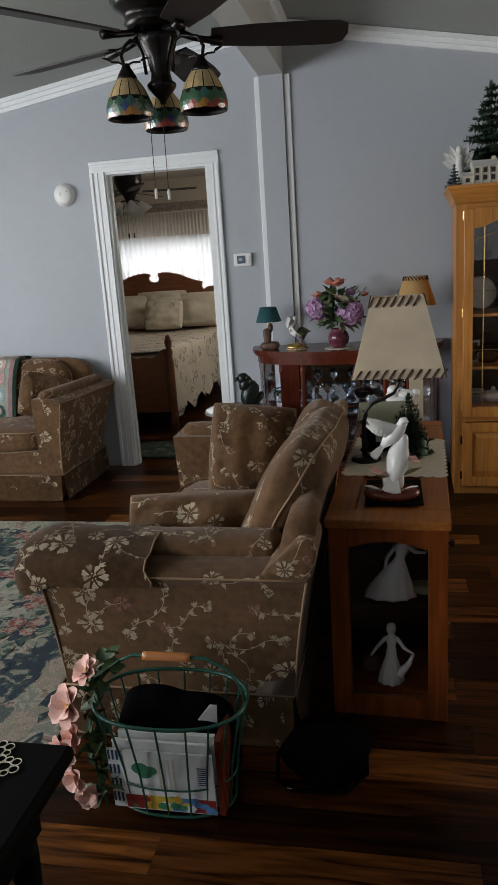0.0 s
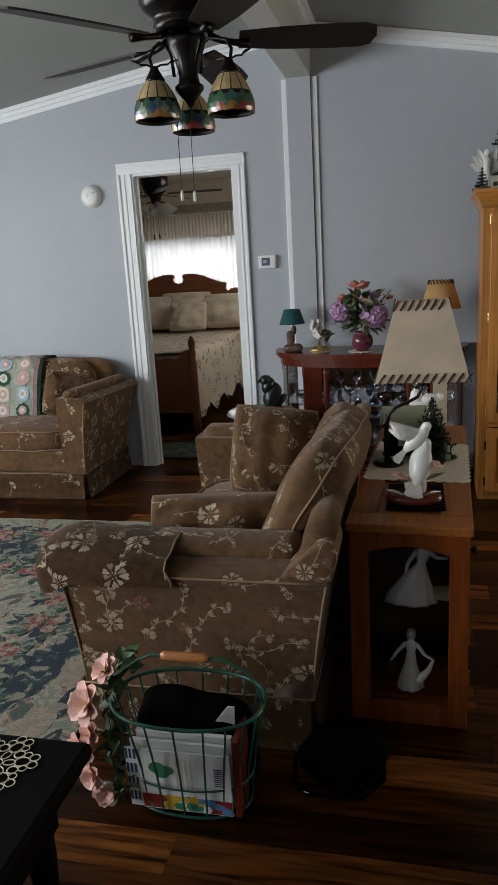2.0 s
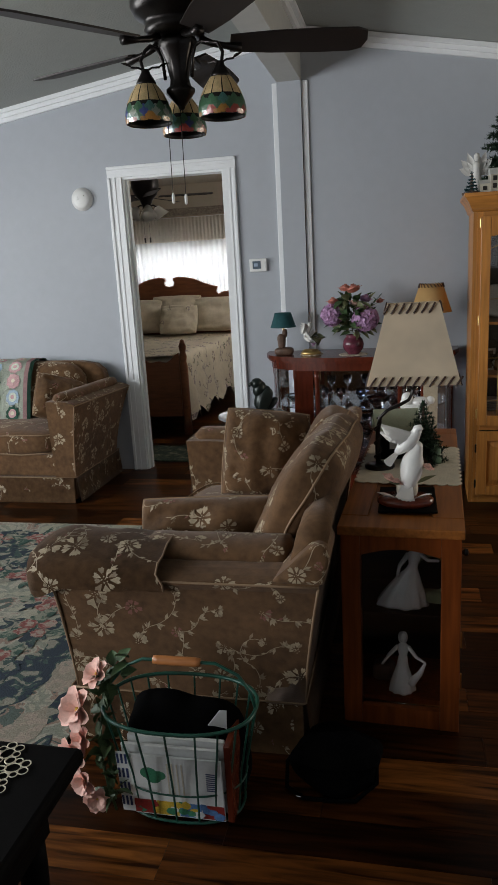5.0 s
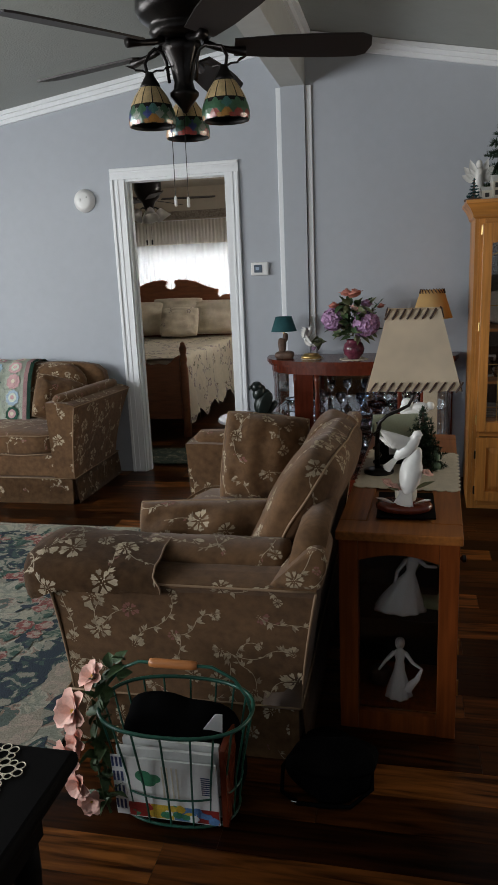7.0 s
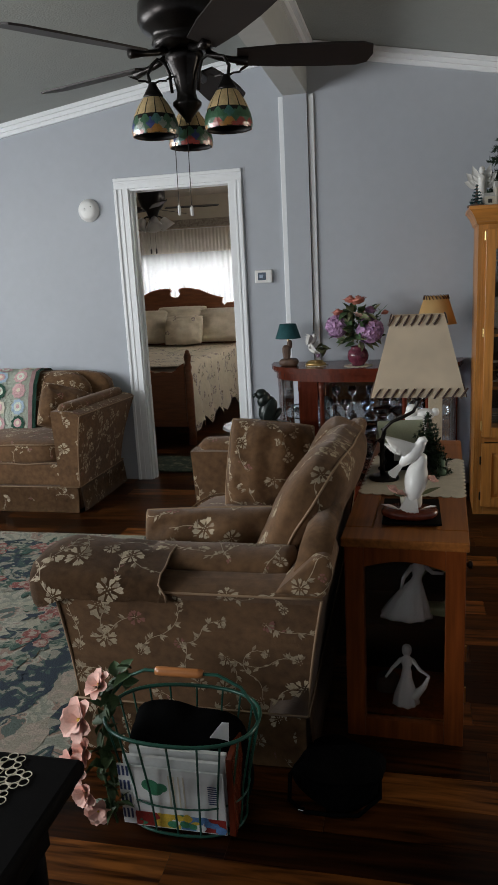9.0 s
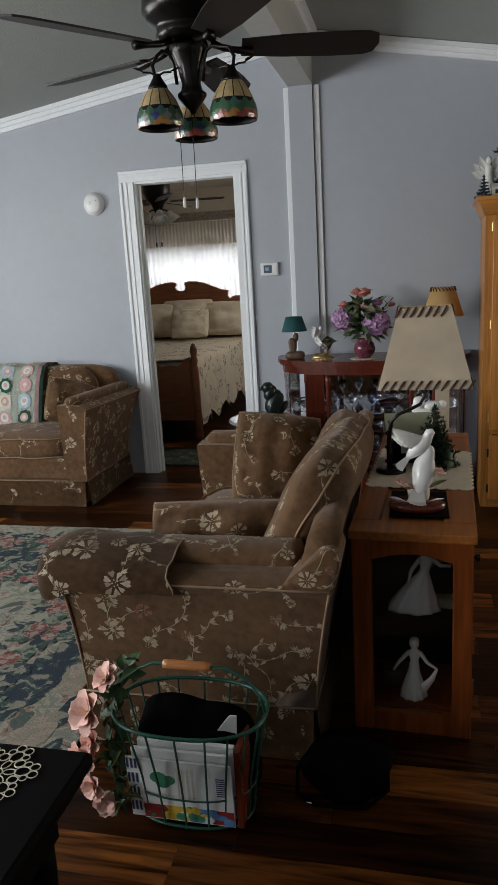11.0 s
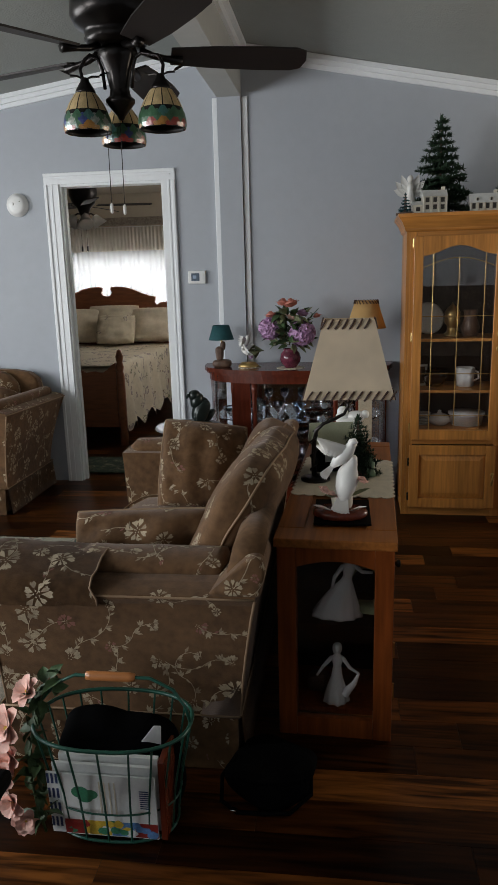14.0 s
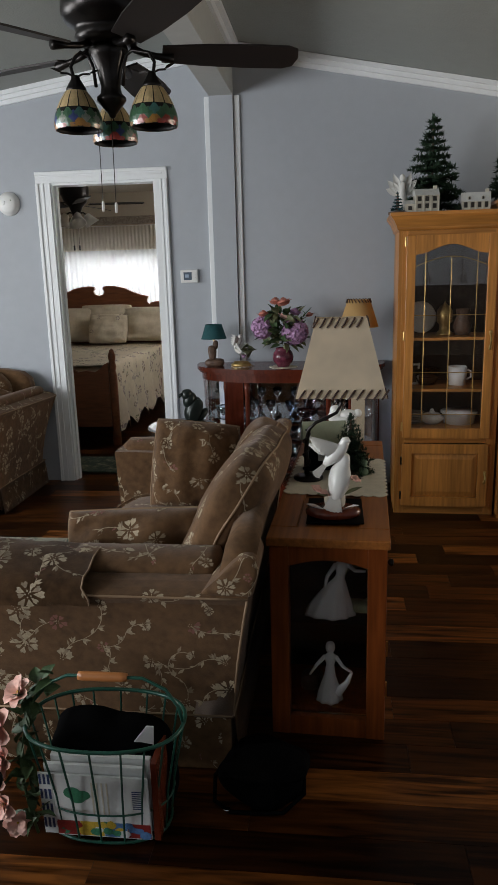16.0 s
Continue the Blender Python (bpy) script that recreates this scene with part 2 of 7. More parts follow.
M_RUG = speckled("ivory_rug_pile", [(0.0, (0.40, 0.38, 0.29)), (0.44, (0.27, 0.28, 0.22)), (0.50, (0.42, 0.39, 0.31)), (0.55, (0.32, 0.22, 0.17)), (0.585, (0.09, 0.12, 0.10))], 6.0)
M_RUGDARK = speckled("navy_rug_pile", [(0.0, (0.015, 0.03, 0.05)), (0.50, (0.04, 0.08, 0.07)), (0.56, (0.30, 0.28, 0.22))], 14.0)
M_RUGROSE = speckled("rose_rug_pile", [(0.0, (0.26, 0.07, 0.06)), (0.48, (0.36, 0.16, 0.13)), (0.54, (0.44, 0.32, 0.26))], 30.0)
M_RUGPALE = speckled("taupe_rug_pile", [(0.0, (0.34, 0.30, 0.23)), (0.5, (0.42, 0.34, 0.27)), (0.62, (0.28, 0.28, 0.22))], 12.0)
M_RUGLEAF = speckled("green_rug_pile", [(0.0, (0.03, 0.08, 0.06)), (0.48, (0.10, 0.15, 0.11)), (0.54, (0.28, 0.29, 0.22))], 22.0)
M_MAT = speckled("green_patterned_mat", [(0.0, (0.05, 0.08, 0.055)), (0.5, (0.12, 0.14, 0.09)), (0.62, (0.30, 0.28, 0.20))], 12.0)
M_BORDER = speckled("wallpaper_border", [(0.0, (0.40, 0.34, 0.27)), (0.5, (0.26, 0.21, 0.17)), (0.6, (0.46, 0.40, 0.32))], 22.0)


# ---- mesh helpers ----
def part(name, bm, material, parent=None, label="", smooth=False):
    me = bpy.data.meshes.new(name)
    bmesh.ops.recalc_face_normals(bm, faces=bm.faces)
    bm.to_mesh(me)
    bm.free()
    for m in material if isinstance(material, (list, tuple)) else [material]:
        me.materials.append(m)
    if smooth:
        for p in me.polygons:
            p.use_smooth = True
    ob = new(name, me)
    if parent is not None:
        ob.parent = parent
    if label:
        ob["label"] = label
    return ob


def thing(name, m, label, category, group="", kind=""):
    ob = new(name)
    ob.matrix_world = m
    ob.empty_display_size = 0.05
    return tagged(ob, label, category, group, kind)


def box(bm, x0, x1, y0, y1, z0, z1, bevel=0.0, seg=2):
    r = bmesh.ops.create_cube(bm, size=1, matrix=Matrix.Translation(((x0 + x1) / 2, (y0 + y1) / 2, (z0 + z1) / 2)) @ Matrix.Diagonal((x1 - x0, y1 - y0, z1 - z0, 1)))
    if bevel:
        es = list({e for v in r["verts"] for e in v.link_edges})
        bmesh.ops.bevel(bm, geom=es, offset=bevel, segments=seg, profile=0.5, affect="EDGES")
    return bm


def bx(*a, **k):
    return box(bmesh.new(), *a, **k)


def lathe(bm, profile, seg=24, m=Matrix(), squash=1.0, wave=0.0, waves=0):
    """A turned body from (radius, height) pairs."""
    rings = []
    for r, z in profile:
        ring = []
        for i in range(seg):
            a = 2 * math.pi * i / seg
            q = r * (1 + wave * math.cos(waves * a))
            ring.append(bm.verts.new(m @ Vector((q * math.cos(a), q * math.sin(a) * squash, z))))
        rings.append(ring)
    for a, b in zip(rings, rings[1:]):
        for i in range(seg):
            bm.faces.new((a[i], a[(i + 1) % seg], b[(i + 1) % seg], b[i]))
    for ring in (rings[0], rings[-1]):
        if len({tuple(round(c, 6) for c in v.co) for v in ring}) > 2:
            bm.faces.new(ring)
    bmesh.ops.remove_doubles(bm, verts=[v for ring in rings for v in ring], dist=1e-6)
    return bm


def tube(bm, pts, r, seg=8, closed=False):
    """A round rod along points; r is one radius or one for each point."""
    pts = [Vector(p) for p in pts]
    n = len(pts)
    rs = r if isinstance(r, (list, tuple)) else [r] * n
    rings, up = [], None
    for i, p in enumerate(pts):
        a = pts[(i - 1) % n] if closed or i else p
        b = pts[(i + 1) % n] if closed or i < n - 1 else p
        t = (b - a).normalized()
        if up is None:
            up = t.orthogonal().normalized()
        up = (up - t * up.dot(t)).normalized()
        side = t.cross(up)
        rings.append([bm.verts.new(p + (up * math.cos(2 * math.pi * k / seg) + side * math.sin(2 * math.pi * k / seg)) * rs[i]) for k in range(seg)])
    for i in range(n if closed else n - 1):
        a, b = rings[i], rings[(i + 1) % n]
        for k in range(seg):
            bm.faces.new((a[k], a[(k + 1) % seg], b[(k + 1) % seg], b[k]))
    if not closed:
        bm.faces.new(rings[0])
        bm.faces.new(rings[-1])
    return bm


def soft(bm, centre, size, k=5.0, n=12, puff=(0, 0, 0), wrinkle=0.0, rot=(0, 0, 0), seed=0.0):
    """A stuffed body: a box rounded all over, swollen in the middle of its faces, and a little creased."""
    t = pose(*centre, *rot)
    grid = {}

    def vert(p):
        key = tuple(round(c, 5) for c in p)
        if key not in grid:
            q = Vector(p)
            q = q / (sum(abs(c) ** k for c in q) ** (1 / k)) * max(abs(c) for c in q)
            g = Vector([q[i] * size[i] / 2 for i in range(3)])
            for i in range(3):
                j, l = (i + 1) % 3, (i + 2) % 3
                g[i] += puff[i] * q[i] * (1 - q[j] ** 2) * (1 - q[l] ** 2)
            if wrinkle:
                g += noise.noise_vector(g * 7 + Vector((seed, seed * 2, 3))) * wrinkle
            grid[key] = bm.verts.new(t @ g)
        return grid[key]

    for ax in range(3):
        for sg in (-1, 1):
            def pt(i, j):
                p = [0, 0, 0]
                p[ax], p[(ax + 1) % 3], p[(ax + 2) % 3] = sg, math.tan((2 * i / n - 1) * 0.7854), math.tan((2 * j / n - 1) * 0.7854)
                return p
            for i in range(n):
                for j in range(n):
                    bm.faces.new([vert(pt(a, b)) for a, b in ((i, j), (i + 1, j), (i + 1, j + 1), (i, j + 1))])
    return bm


def loft(bm, rings, closed=True):
    """A skin over rings of equal length, with both ends closed."""
    rs = [[bm.verts.new(p) for p in ring] for ring in rings]
    for a, b in zip(rs, rs[1:]):
        for i in range(len(a) if closed else len(a) - 1):
            j = (i + 1) % len(a)
            bm.faces.new((a[i], a[j], b[j], b[i]))
    if closed:
        bm.faces.new(rs[0])
        bm.faces.new(rs[-1])
    return bm


def prism(bm, outline, axis, a, b):
    """A plate cut to an outline; axis is the one along which it is thick, from a to b."""
    def at(u, v, w):
        return {"x": (w, u, v), "y": (u, w, v), "z": (u, v, w)}[axis]
    lo, hi = [bm.verts.new(at(u, v, a)) for u, v in outline], [bm.verts.new(at(u, v, b)) for u, v in outline]
    n = len(outline)
    for i in range(n):
        bm.faces.new((lo[i], lo[(i + 1) % n], hi[(i + 1) % n], hi[i]))
    bm.faces.new(lo)
    bm.faces.new(hi)
    return bm


def leaf(bm, m, length, width, cup=0.15, n=4, blunt=False):
    """One leaf or petal with a midrib, from its foot outwards along local x."""
    rows = []
    for i in range(n + 1):
        u = i / n
        w = width / 2 * (math.sin(math.pi * (0.05 + 0.76 * u)) if blunt else math.sin(math.pi * min(0.999, max(0.04, u)) ** 0.8))
        z = cup * length * (u * u)
        rows.append([bm.verts.new(m @ Vector((u * length, y, z + abs(y) * 0.5))) for y in (-w, 0, w)])
    for a, b in zip(rows, rows[1:]):
        for k in (0, 1):
            bm.faces.new((a[k], a[k + 1], b[k + 1], b[k]))


# ---- the shell of the rooms ----
D = 4.757          # the living room's far wall
WT = 0.11          # wall thickness
XL, XR, YB = -4.6, 3.0, -4.2
RIDGE = 2.785


def roof(x):
    return RIDGE - 0.143 * (-0.70 - x) if x < -0.70 else RIDGE - 0.196 * max(0, x + 0.59)


def poly_wall(name, pts, y0, y1, label):
    """A wall from an outline in x and z, from y0 to y1."""
    bm = bmesh.new()
    f = bm.faces.new([bm.verts.new((x, y0, z)) for x, z in pts])
    ex = bmesh.ops.extrude_face_region(bm, geom=[f])
    bmesh.ops.translate(bm, verts=[v for v in ex["geom"] if isinstance(v, bmesh.types.BMVert)], vec=(0, y1 - y0, 0))
    return tagged(part(name, bm, M_WALL), label, "wall", kind="structure")


DX0, DX1, DZ = -1.846, -1.140, 2.022    # the clear opening of the bedroom door
poly_wall("wall_north", [(XL, 0), (DX0, 0), (DX0, DZ), (DX1, DZ), (DX1, 0), (XR, 0), (XR, roof(XR) + 0.1), (-0.59, RIDGE + 0.1), (-0.70, RIDGE + 0.1), (XL, roof(XL) + 0.1)],
          D, D + WT, "pale blue-grey painted wall with a doorway to the bedroom")


def side_wall(name, x0, x1, ya, yb, za, zb, y_lo, y_hi, top, label):
    bm = bmesh.new()
    box(bm, x0, x1, y_lo, ya, 0, top)
    box(bm, x0, x1, yb, y_hi, 0, top)
    box(bm, x0, x1, ya, yb, 0, za)
    box(bm, x0, x1, ya, yb, zb, top)
    return tagged(part(name, bm, M_WALL), label, "wall", kind="structure")


bm = bmesh.new()
for y0, y1, z0, z1 in ((YB, -2.5, 0, 2.4), (-0.1, 0.75, 0, 2.4), (3.35, D, 0, 2.4), (-2.5, -0.1, 0, 0.9), (-2.5, -0.1, 2.1, 2.4), (0.75, 3.35, 0, 0.9), (0.75, 3.35, 2.1, 2.4)):
    box(bm, XL - WT, XL, y0, y1, z0, z1)
tagged(part("wall_west", bm, M_WALL), "blue-grey painted side wall with two windows", "wall", kind="structure")
side_wall("wall_east", XR, XR + WT, 2.9, 4.3, 0.7, 1.9, YB, D, roof(XR) + 0.1, "blue-grey painted side wall with a window")
tagged(part("wall_south", bx(XL - WT, XR + WT, YB - WT, YB, 0, 3), M_WALL), "blue-grey painted wall at the room's other end", "wall", kind="structure")

bm = bmesh.new()
vs = [bm.verts.new(p) for x, z in ((XL - 0.2, roof(XL - 0.2)), (-0.70, RIDGE), (-0.59, RIDGE), (XR + 0.2, roof(XR + 0.2))) for p in ((x, YB - 0.2, z), (x, D, z))]
for i in (0, 2, 4):
    bm.faces.new((vs[i], vs[i + 1], vs[i + 3], vs[i + 2]))
ex = bmesh.ops.extrude_face_region(bm, geom=list(bm.faces))
bmesh.ops.translate(bm, verts=[v for v in ex["geom"] if isinstance(v, bmesh.types.BMVert)], vec=(0, 0, 0.1))
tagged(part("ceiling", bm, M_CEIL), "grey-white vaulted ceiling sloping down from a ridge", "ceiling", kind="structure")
tagged(part("floor", bx(XL - 0.2, XR + 0.2, YB - 0.2, 8.5, -0.1, -0.004), M_FLOOR), "warm brown wood laminate plank floor", "floor", kind="structure")
# SHELL_END


# trim of the ceiling: crown strips along the far wall, the boxed ridge beam and its post
def crown(name, x0, x1):
    bm = bmesh.new()
    for h0, h1, d in ((-0.078, -0.052, 0.014), (-0.052, -0.026, 0.030), (-0.026, 0.0, 0.046)):
        prism(bm, [(x0, roof(x0) + h0), (x1, roof(x1) + h0), (x1, roof(x1) + h1), (x0, roof(x0) + h1)], "y", D - d, D)
    return tagged(part(name, bm, M_TRIM), "white crown moulding where wall meets ceiling", "moulding", kind="structure")


crown("trim_crown_west", XL, -0.768)
crown("trim_crown_east", -0.617, XR)
BX0, BX1, BZ = -0.766, -0.619, 2.487
tagged(part("trim_beam", bx(BX0, BX1, YB, D, BZ, RIDGE + 0.02), M_BEAM), "boxed ridge beam painted grey-white", "beam", kind="structure")
for nm, a, b in (("trim_beam_crown_east", BX1, BX1 + 0.045), ("trim_beam_crown_west", BX0 - 0.045, BX0)):
    bm = bmesh.new()
    zz = roof((a + b) / 2)
    box(bm, a, b, YB, D - 0.05, zz - 0.03, zz)
    inner = (BX1, BX1 + 0.02) if a == BX1 else (BX0 - 0.02, BX0)
    box(bm, *inner, YB, D - 0.05, zz - 0.075, zz - 0.03)
    tagged(part(nm, bm, M_TRIM), "white crown strip along the ridge beam", "moulding", kind="structure")
tagged(part("trim_post", bx(BX0, BX1, D - 0.035, D, 0, BZ), M_WALL), "flat wall post under the ridge beam", "post", kind="structure")
for nm, a, b, d in (("trim_post_strip_west", BX0 - 0.034, BX0 - 0.002, 0.020), ("trim_post_strip_east", BX1 + 0.002, BX1 + 0.040, 0.016)):
    tagged(part(nm, bx(a, b, D - d, D, 0, BZ, bevel=0.004), M_TRIM), "narrow white strip beside the post", "moulding", kind="structure")

# casing and lining of the bedroom doorway
def casing(name, x0, x1, z0, z1, upright):
    bm = bmesh.new()
    box(bm, x0, x1, D - 0.012, D, z0, z1)
    if upright:
        w = x1 - x0
        s0 = x0 if x0 < -1.5 else x1 - 0.022
        box(bm, s0, s0 + 0.022, D - 0.022, D - 0.0125, z0, z1, bevel=0.004)
        box(bm, x0 + w * 0.42, x0 + w * 0.58, D - 0.017, D - 0.0125, z0, z1, bevel=0.002)
    else:
        box(bm, x0, x1, D - 0.022, D - 0.0125, z1 - 0.022, z1, bevel=0.004)
        box(bm, x0 + 0.03, x1 - 0.03, D - 0.017, D - 0.0125, z0 + 0.028, z0 + 0.038, bevel=0.002)
    return tagged(part(name, bm, M_TRIM), "white painted door casing with moulded edges", "moulding", kind="structure")


casing("trim_door_west", -1.940, DX0 + 0.004, 0, 2.022, True)
casing("trim_door_east", DX1 - 0.004, -1.060, 0, 2.022, True)
casing("trim_door_top", -1.940, -1.060, 2.0225, 2.092, False)
bm = bmesh.new()
box(bm, DX0, DX0 + 0.015, D + 0.001, D + WT, 0, DZ)
box(bm, DX1 - 0.015, DX1, D + 0.001, D + WT, 0, DZ)
box(bm, DX0 + 0.015, DX1 - 0.015, D + 0.001, D + WT, DZ - 0.015, DZ)
box(bm, DX0 + 0.015, DX0 + 0.027, D + 0.04, D + 0.075, 0, DZ - 0.015)
tagged(part("trim_door_lining", bm, M_TRIM), "white door frame lining", "door frame", kind="structure")

# ---- the bedroom shell ----
BY = 8.38
WX0, WX1, WZ0, WZ1 = -3.16, -1.90, 0.86, 1.76
bm = bmesh.new()
for x0, x1, z0, z1 in ((-4.4, WX0, 0, 2.4), (WX1, -0.5, 0, 2.4), (WX0, WX1, 0, WZ0), (WX0, WX1, WZ1, 2.4)):
    box(bm, x0, x1, BY, BY + 0.1, z0, z1)
tagged(part("wall_bedroom_north", bm, M_BEIGE), "beige bedroom wall with a curtained window", "wall", kind="structure")
tagged(part("wall_bedroom_west", bx(-4.5, -4.4, D + WT, BY + 0.1, 0, 2.4), M_BEIGE), "beige bedroom side wall", "wall", kind="structure")
tagged(part("wall_bedroom_east", bx(-0.5, -0.4, D + WT, BY + 0.1, 0, 2.4), M_BEIGE), "beige bedroom side wall", "wall", kind="structure")
tagged(part("ceiling_bedroom", bx(-4.5, -0.4, D + WT, BY + 0.1, 2.36, 2.46), M_BEDCEIL), "dim beige bedroom ceiling", "ceiling", kind="structure")
tagged(part("trim_wallpaper_border", bx(-4.39, -0.51, BY - 0.004, BY - 0.0005, 2.01, 2.10), M_BORDER), "patterned wallpaper border under the ceiling", "wallpaper", kind="structure")

w1 = thing("window_1", pose(0, 0, 0), "white bedroom window with lowered blinds, bright with daylight", "window", kind="structure")
bm = bmesh.new()
for a in ((WX0, WX0 + 0.04, WZ0, WZ1), (WX1 - 0.04, WX1, WZ0, WZ1), (WX0 + 0.04, WX1 - 0.04, WZ0, WZ0 + 0.04), (WX0 + 0.04, WX1 - 0.04, WZ1 - 0.04, WZ1), (WX0 + 0.04, WX1 - 0.04, 1.30, 1.33)):
    box(bm, a[0], a[1], BY + 0.02, BY + 0.06, a[2], a[3])
part("window_frame", bm, M_TRIM, w1)
slat = bx(WX0 + 0.05, WX1 - 0.05, -0.011, 0.011, -0.001, 0.001)
first = part("slat", slat, M_PLASTIC, w1)
first.matrix_basis = pose(0, BY + 0.005, WZ1 - 0.06, 58)
for i in range(1, 26):
    o = first.copy()
    scene.collection.objects.link(o)
    o.matrix_basis = pose(0, BY + 0.005, WZ1 - 0.06 - i * 0.031, 58)


def drape(name, x0, x1, z0, z1, y, folds, depth, material, label, flare=0.0):
    """Gathered cloth with uneven folds."""
    bm = bmesh.new()
    nx, nz = folds * 8, 8
    rows = []
    for j in range(nz + 1):
        v = j / nz
        row = []
        for i in range(nx + 1):
            u = i / nx
            ph = u * folds * 2 * math.pi + 1.3 * noise.noise(Vector((u * folds * 0.7, 0, x0)))
            d = depth * (0.45 + 0.55 * v) * (math.sin(ph) + 0.4 * noise.noise(Vector((u * folds * 2, v * 1.5, 4))))
            row.append(bm.verts.new((x0 + (x1 - x0) * u + flare * v * (u - 0.5), y + d, z1 + (z0 - z1) * v)))
        rows.append(row)
    for a, b in zip(rows, rows[1:]):
        for i in range(nx):
            bm.faces.new((a[i], a[i + 1], b[i + 1], b[i]))
    return tagged(part(name, bm, material, smooth=True), label, "curtain")


drape("sheer_curtain", -3.40, -2.52, 0.25, 1.93, BY - 0.06, 14, 0.014, M_SHEER, "gathered white sheer curtain over the bedroom window")
drape("sheer_curtain", -2.54, -1.66, 0.25, 1.93, BY - 0.06, 14, 0.014, M_SHEER, "gathered white sheer curtain over the bedroom window")
drape("valance", -3.46, -1.60, 1.72, 1.985, BY - 0.10, 44, 0.010, M_VALANCE, "gathered cream valance above the bedroom window")
rod = thing("curtain_rod", pose(0, BY - 0.08, 1.985), "thin white curtain rod above the bedroom window", "curtain rod")
part("rod", tube(bmesh.new(), [(-3.5, 0, 0), (-1.56, 0, 0)], 0.008), M_PLASTIC, rod)
for x in (-3.5, -1.56):
    part("bracket", bx(x - 0.01, x + 0.01, -0.01, 0.08, -0.015, 0.012), M_PLASTIC, rod)

# ---- upholstery ----
from mathutils.bvhtree import BVHTree


def embroider(ob, count, seed, keep=lambda p, n: True, size=0.056, red=0.22, sheet=False):
    """Flowering vines sewn over a cloth: each wanders over the surface with leaves, buds and ragged blossoms."""
    rng = random.Random(seed)
    src = bmesh.new()
    src.from_mesh(ob.data)
    bmesh.ops.triangulate(src, faces=src.faces)
    tree = BVHTree.FromBMesh(src)
    faces = [f for f in src.faces if keep(f.calc_center_median(), f.normal)]
    if not faces:
        src.free()
        return
    areas = [f.calc_area() for f in faces]
    bm = bmesh.new()
    used = []
    mid = sum((f.calc_center_median() for f in src.faces), Vector()) / len(src.faces)

    def surf(p):
        h = tree.find_nearest(p)
        n = h[1]
        return h[0], n if sheet or n.dot(h[0] - mid) > 0 else -n

    def put(p, lift):
        q, n = surf(p)
        return bm.verts.new(q + n * (0.0008 + lift))

    def blob(c, ux, uy, pts, mi, lift):
        f = bm.faces.new([put(c + ux * a + uy * b, lift) for a, b in pts])
        f.material_index = mi

    def blossom(c, ux, uy, s, mi):
        """Round when seen from above, a fan when seen from the side."""
        fan = rng.random() < 0.4
        n = rng.choice((5, 6)) if fan else rng.choice((7, 8, 9))
        a0 = rng.uniform(0, 6.28)
        for k in range(n):
            a = a0 + (k * 2.6 / n if fan else 2 * math.pi * k / n) + rng.uniform(-0.14, 0.14)
            l, w = s * 0.5 * rng.uniform(0.70, 1.12), (0.26 if fan else 2.3 / n) * rng.uniform(0.8, 1.15)
            pts = [(l * r * math.cos(a + d * w), l * r * math.sin(a + d * w)) for r, d in ((0.30, 0), (0.55, 0.8), (0.80, 1.1), (0.97, 0.6), (0.88, 0.05), (1.0, -0.5), (0.80, -1.1), (0.55, -0.8))]
            blob(c, ux, uy, pts, mi if rng.random() < 0.8 else 2, 0.00007 * k)
        for k in range(5):
            a = a0 + 1.2566 * k
            x, y, r = s * 0.10 * math.cos(a), s * 0.10 * math.sin(a), s * 0.022
            blob(c, ux, uy, [(x - r, y - r), (x + r, y - r), (x + r, y + r), (x - r, y + r)], 0, 0.0006)

    def leaflet(c, ux, uy, a, l, mi):
        q, s = math.cos(a), math.sin(a)
        blob(c, ux, uy, [(0, 0), (l * (0.45 * q - 0.19 * s), l * (0.45 * s + 0.19 * q)), (l * q, l * s), (l * (0.5 * q + 0.17 * s), l * (0.5 * s - 0.17 * q))], mi, 0.0001)

    made = 0
    for _ in range(count * 14):
        if made >= count * 2:
            break
        f = rng.choices(faces, areas)[0]
        p = f.calc_center_median().copy()
        if any((p - q).length < size * 1.25 for q in used):
            continue
        made += 1
        n = f.normal
        t = (n.orthogonal() if abs(n.z) > 0.95 else Vector((0, 0, 1)).cross(n)).normalized()
        t = Matrix.Rotation(rng.uniform(0, 6.28), 3, n) @ t
        curl = rng.choice((-1, 1)) * rng.uniform(0.10, 0.28)
        steps, prev, side = rng.randint(9, 16), None, 1
        p, n = surf(p)
        for k in range(steps):
            t = (t - n * t.dot(n)).normalized()
            s = n.cross(t)
            w = 0.0010
            pr = (put(p + s * w, 0), put(p - s * w, 0))
            if prev:
                bm.faces.new((prev[0], prev[1], pr[1], pr[0]))
            prev = pr
            if k in (0, steps - 1) or (k == steps // 2 and rng.random() < 0.5):
                c = p if k != steps // 2 else p + s * side * size * 0.5
                if not any((c - q).length < size * 1.05 for q in used):
                    used.append(c.copy())
                    mi = 1 if rng.random() < red else 0
                    blossom(c, t, s, size * (rng.uniform(0.85, 1.35) if k == 0 else rng.uniform(0.5, 0.85)) * (0.7 if mi else 1), mi)
            elif k % 2 == 0:
                side = -side
                for e in (0.5, 0.95, 1.4)[:rng.randint(1, 3)]:
                    leaflet(p, t, s, side * e, size * rng.uniform(0.24, 0.42), 0 if rng.random() < 0.7 else 2)
            elif rng.random() < 0.3:
                leaflet(p, t, s, -side * 0.8, size * 0.3, rng.choice((0, 1, 2)))
            if k == 6:
                curl = -curl * rng.uniform(0.4, 1.3)
            t = Matrix.Rotation(curl + rng.uniform(-0.08, 0.08), 3, n) @ t
            q, n = surf(p + t * size * 0.24)
            if (q - p).length < size * 0.08:
                break
            p = q
    src.free()
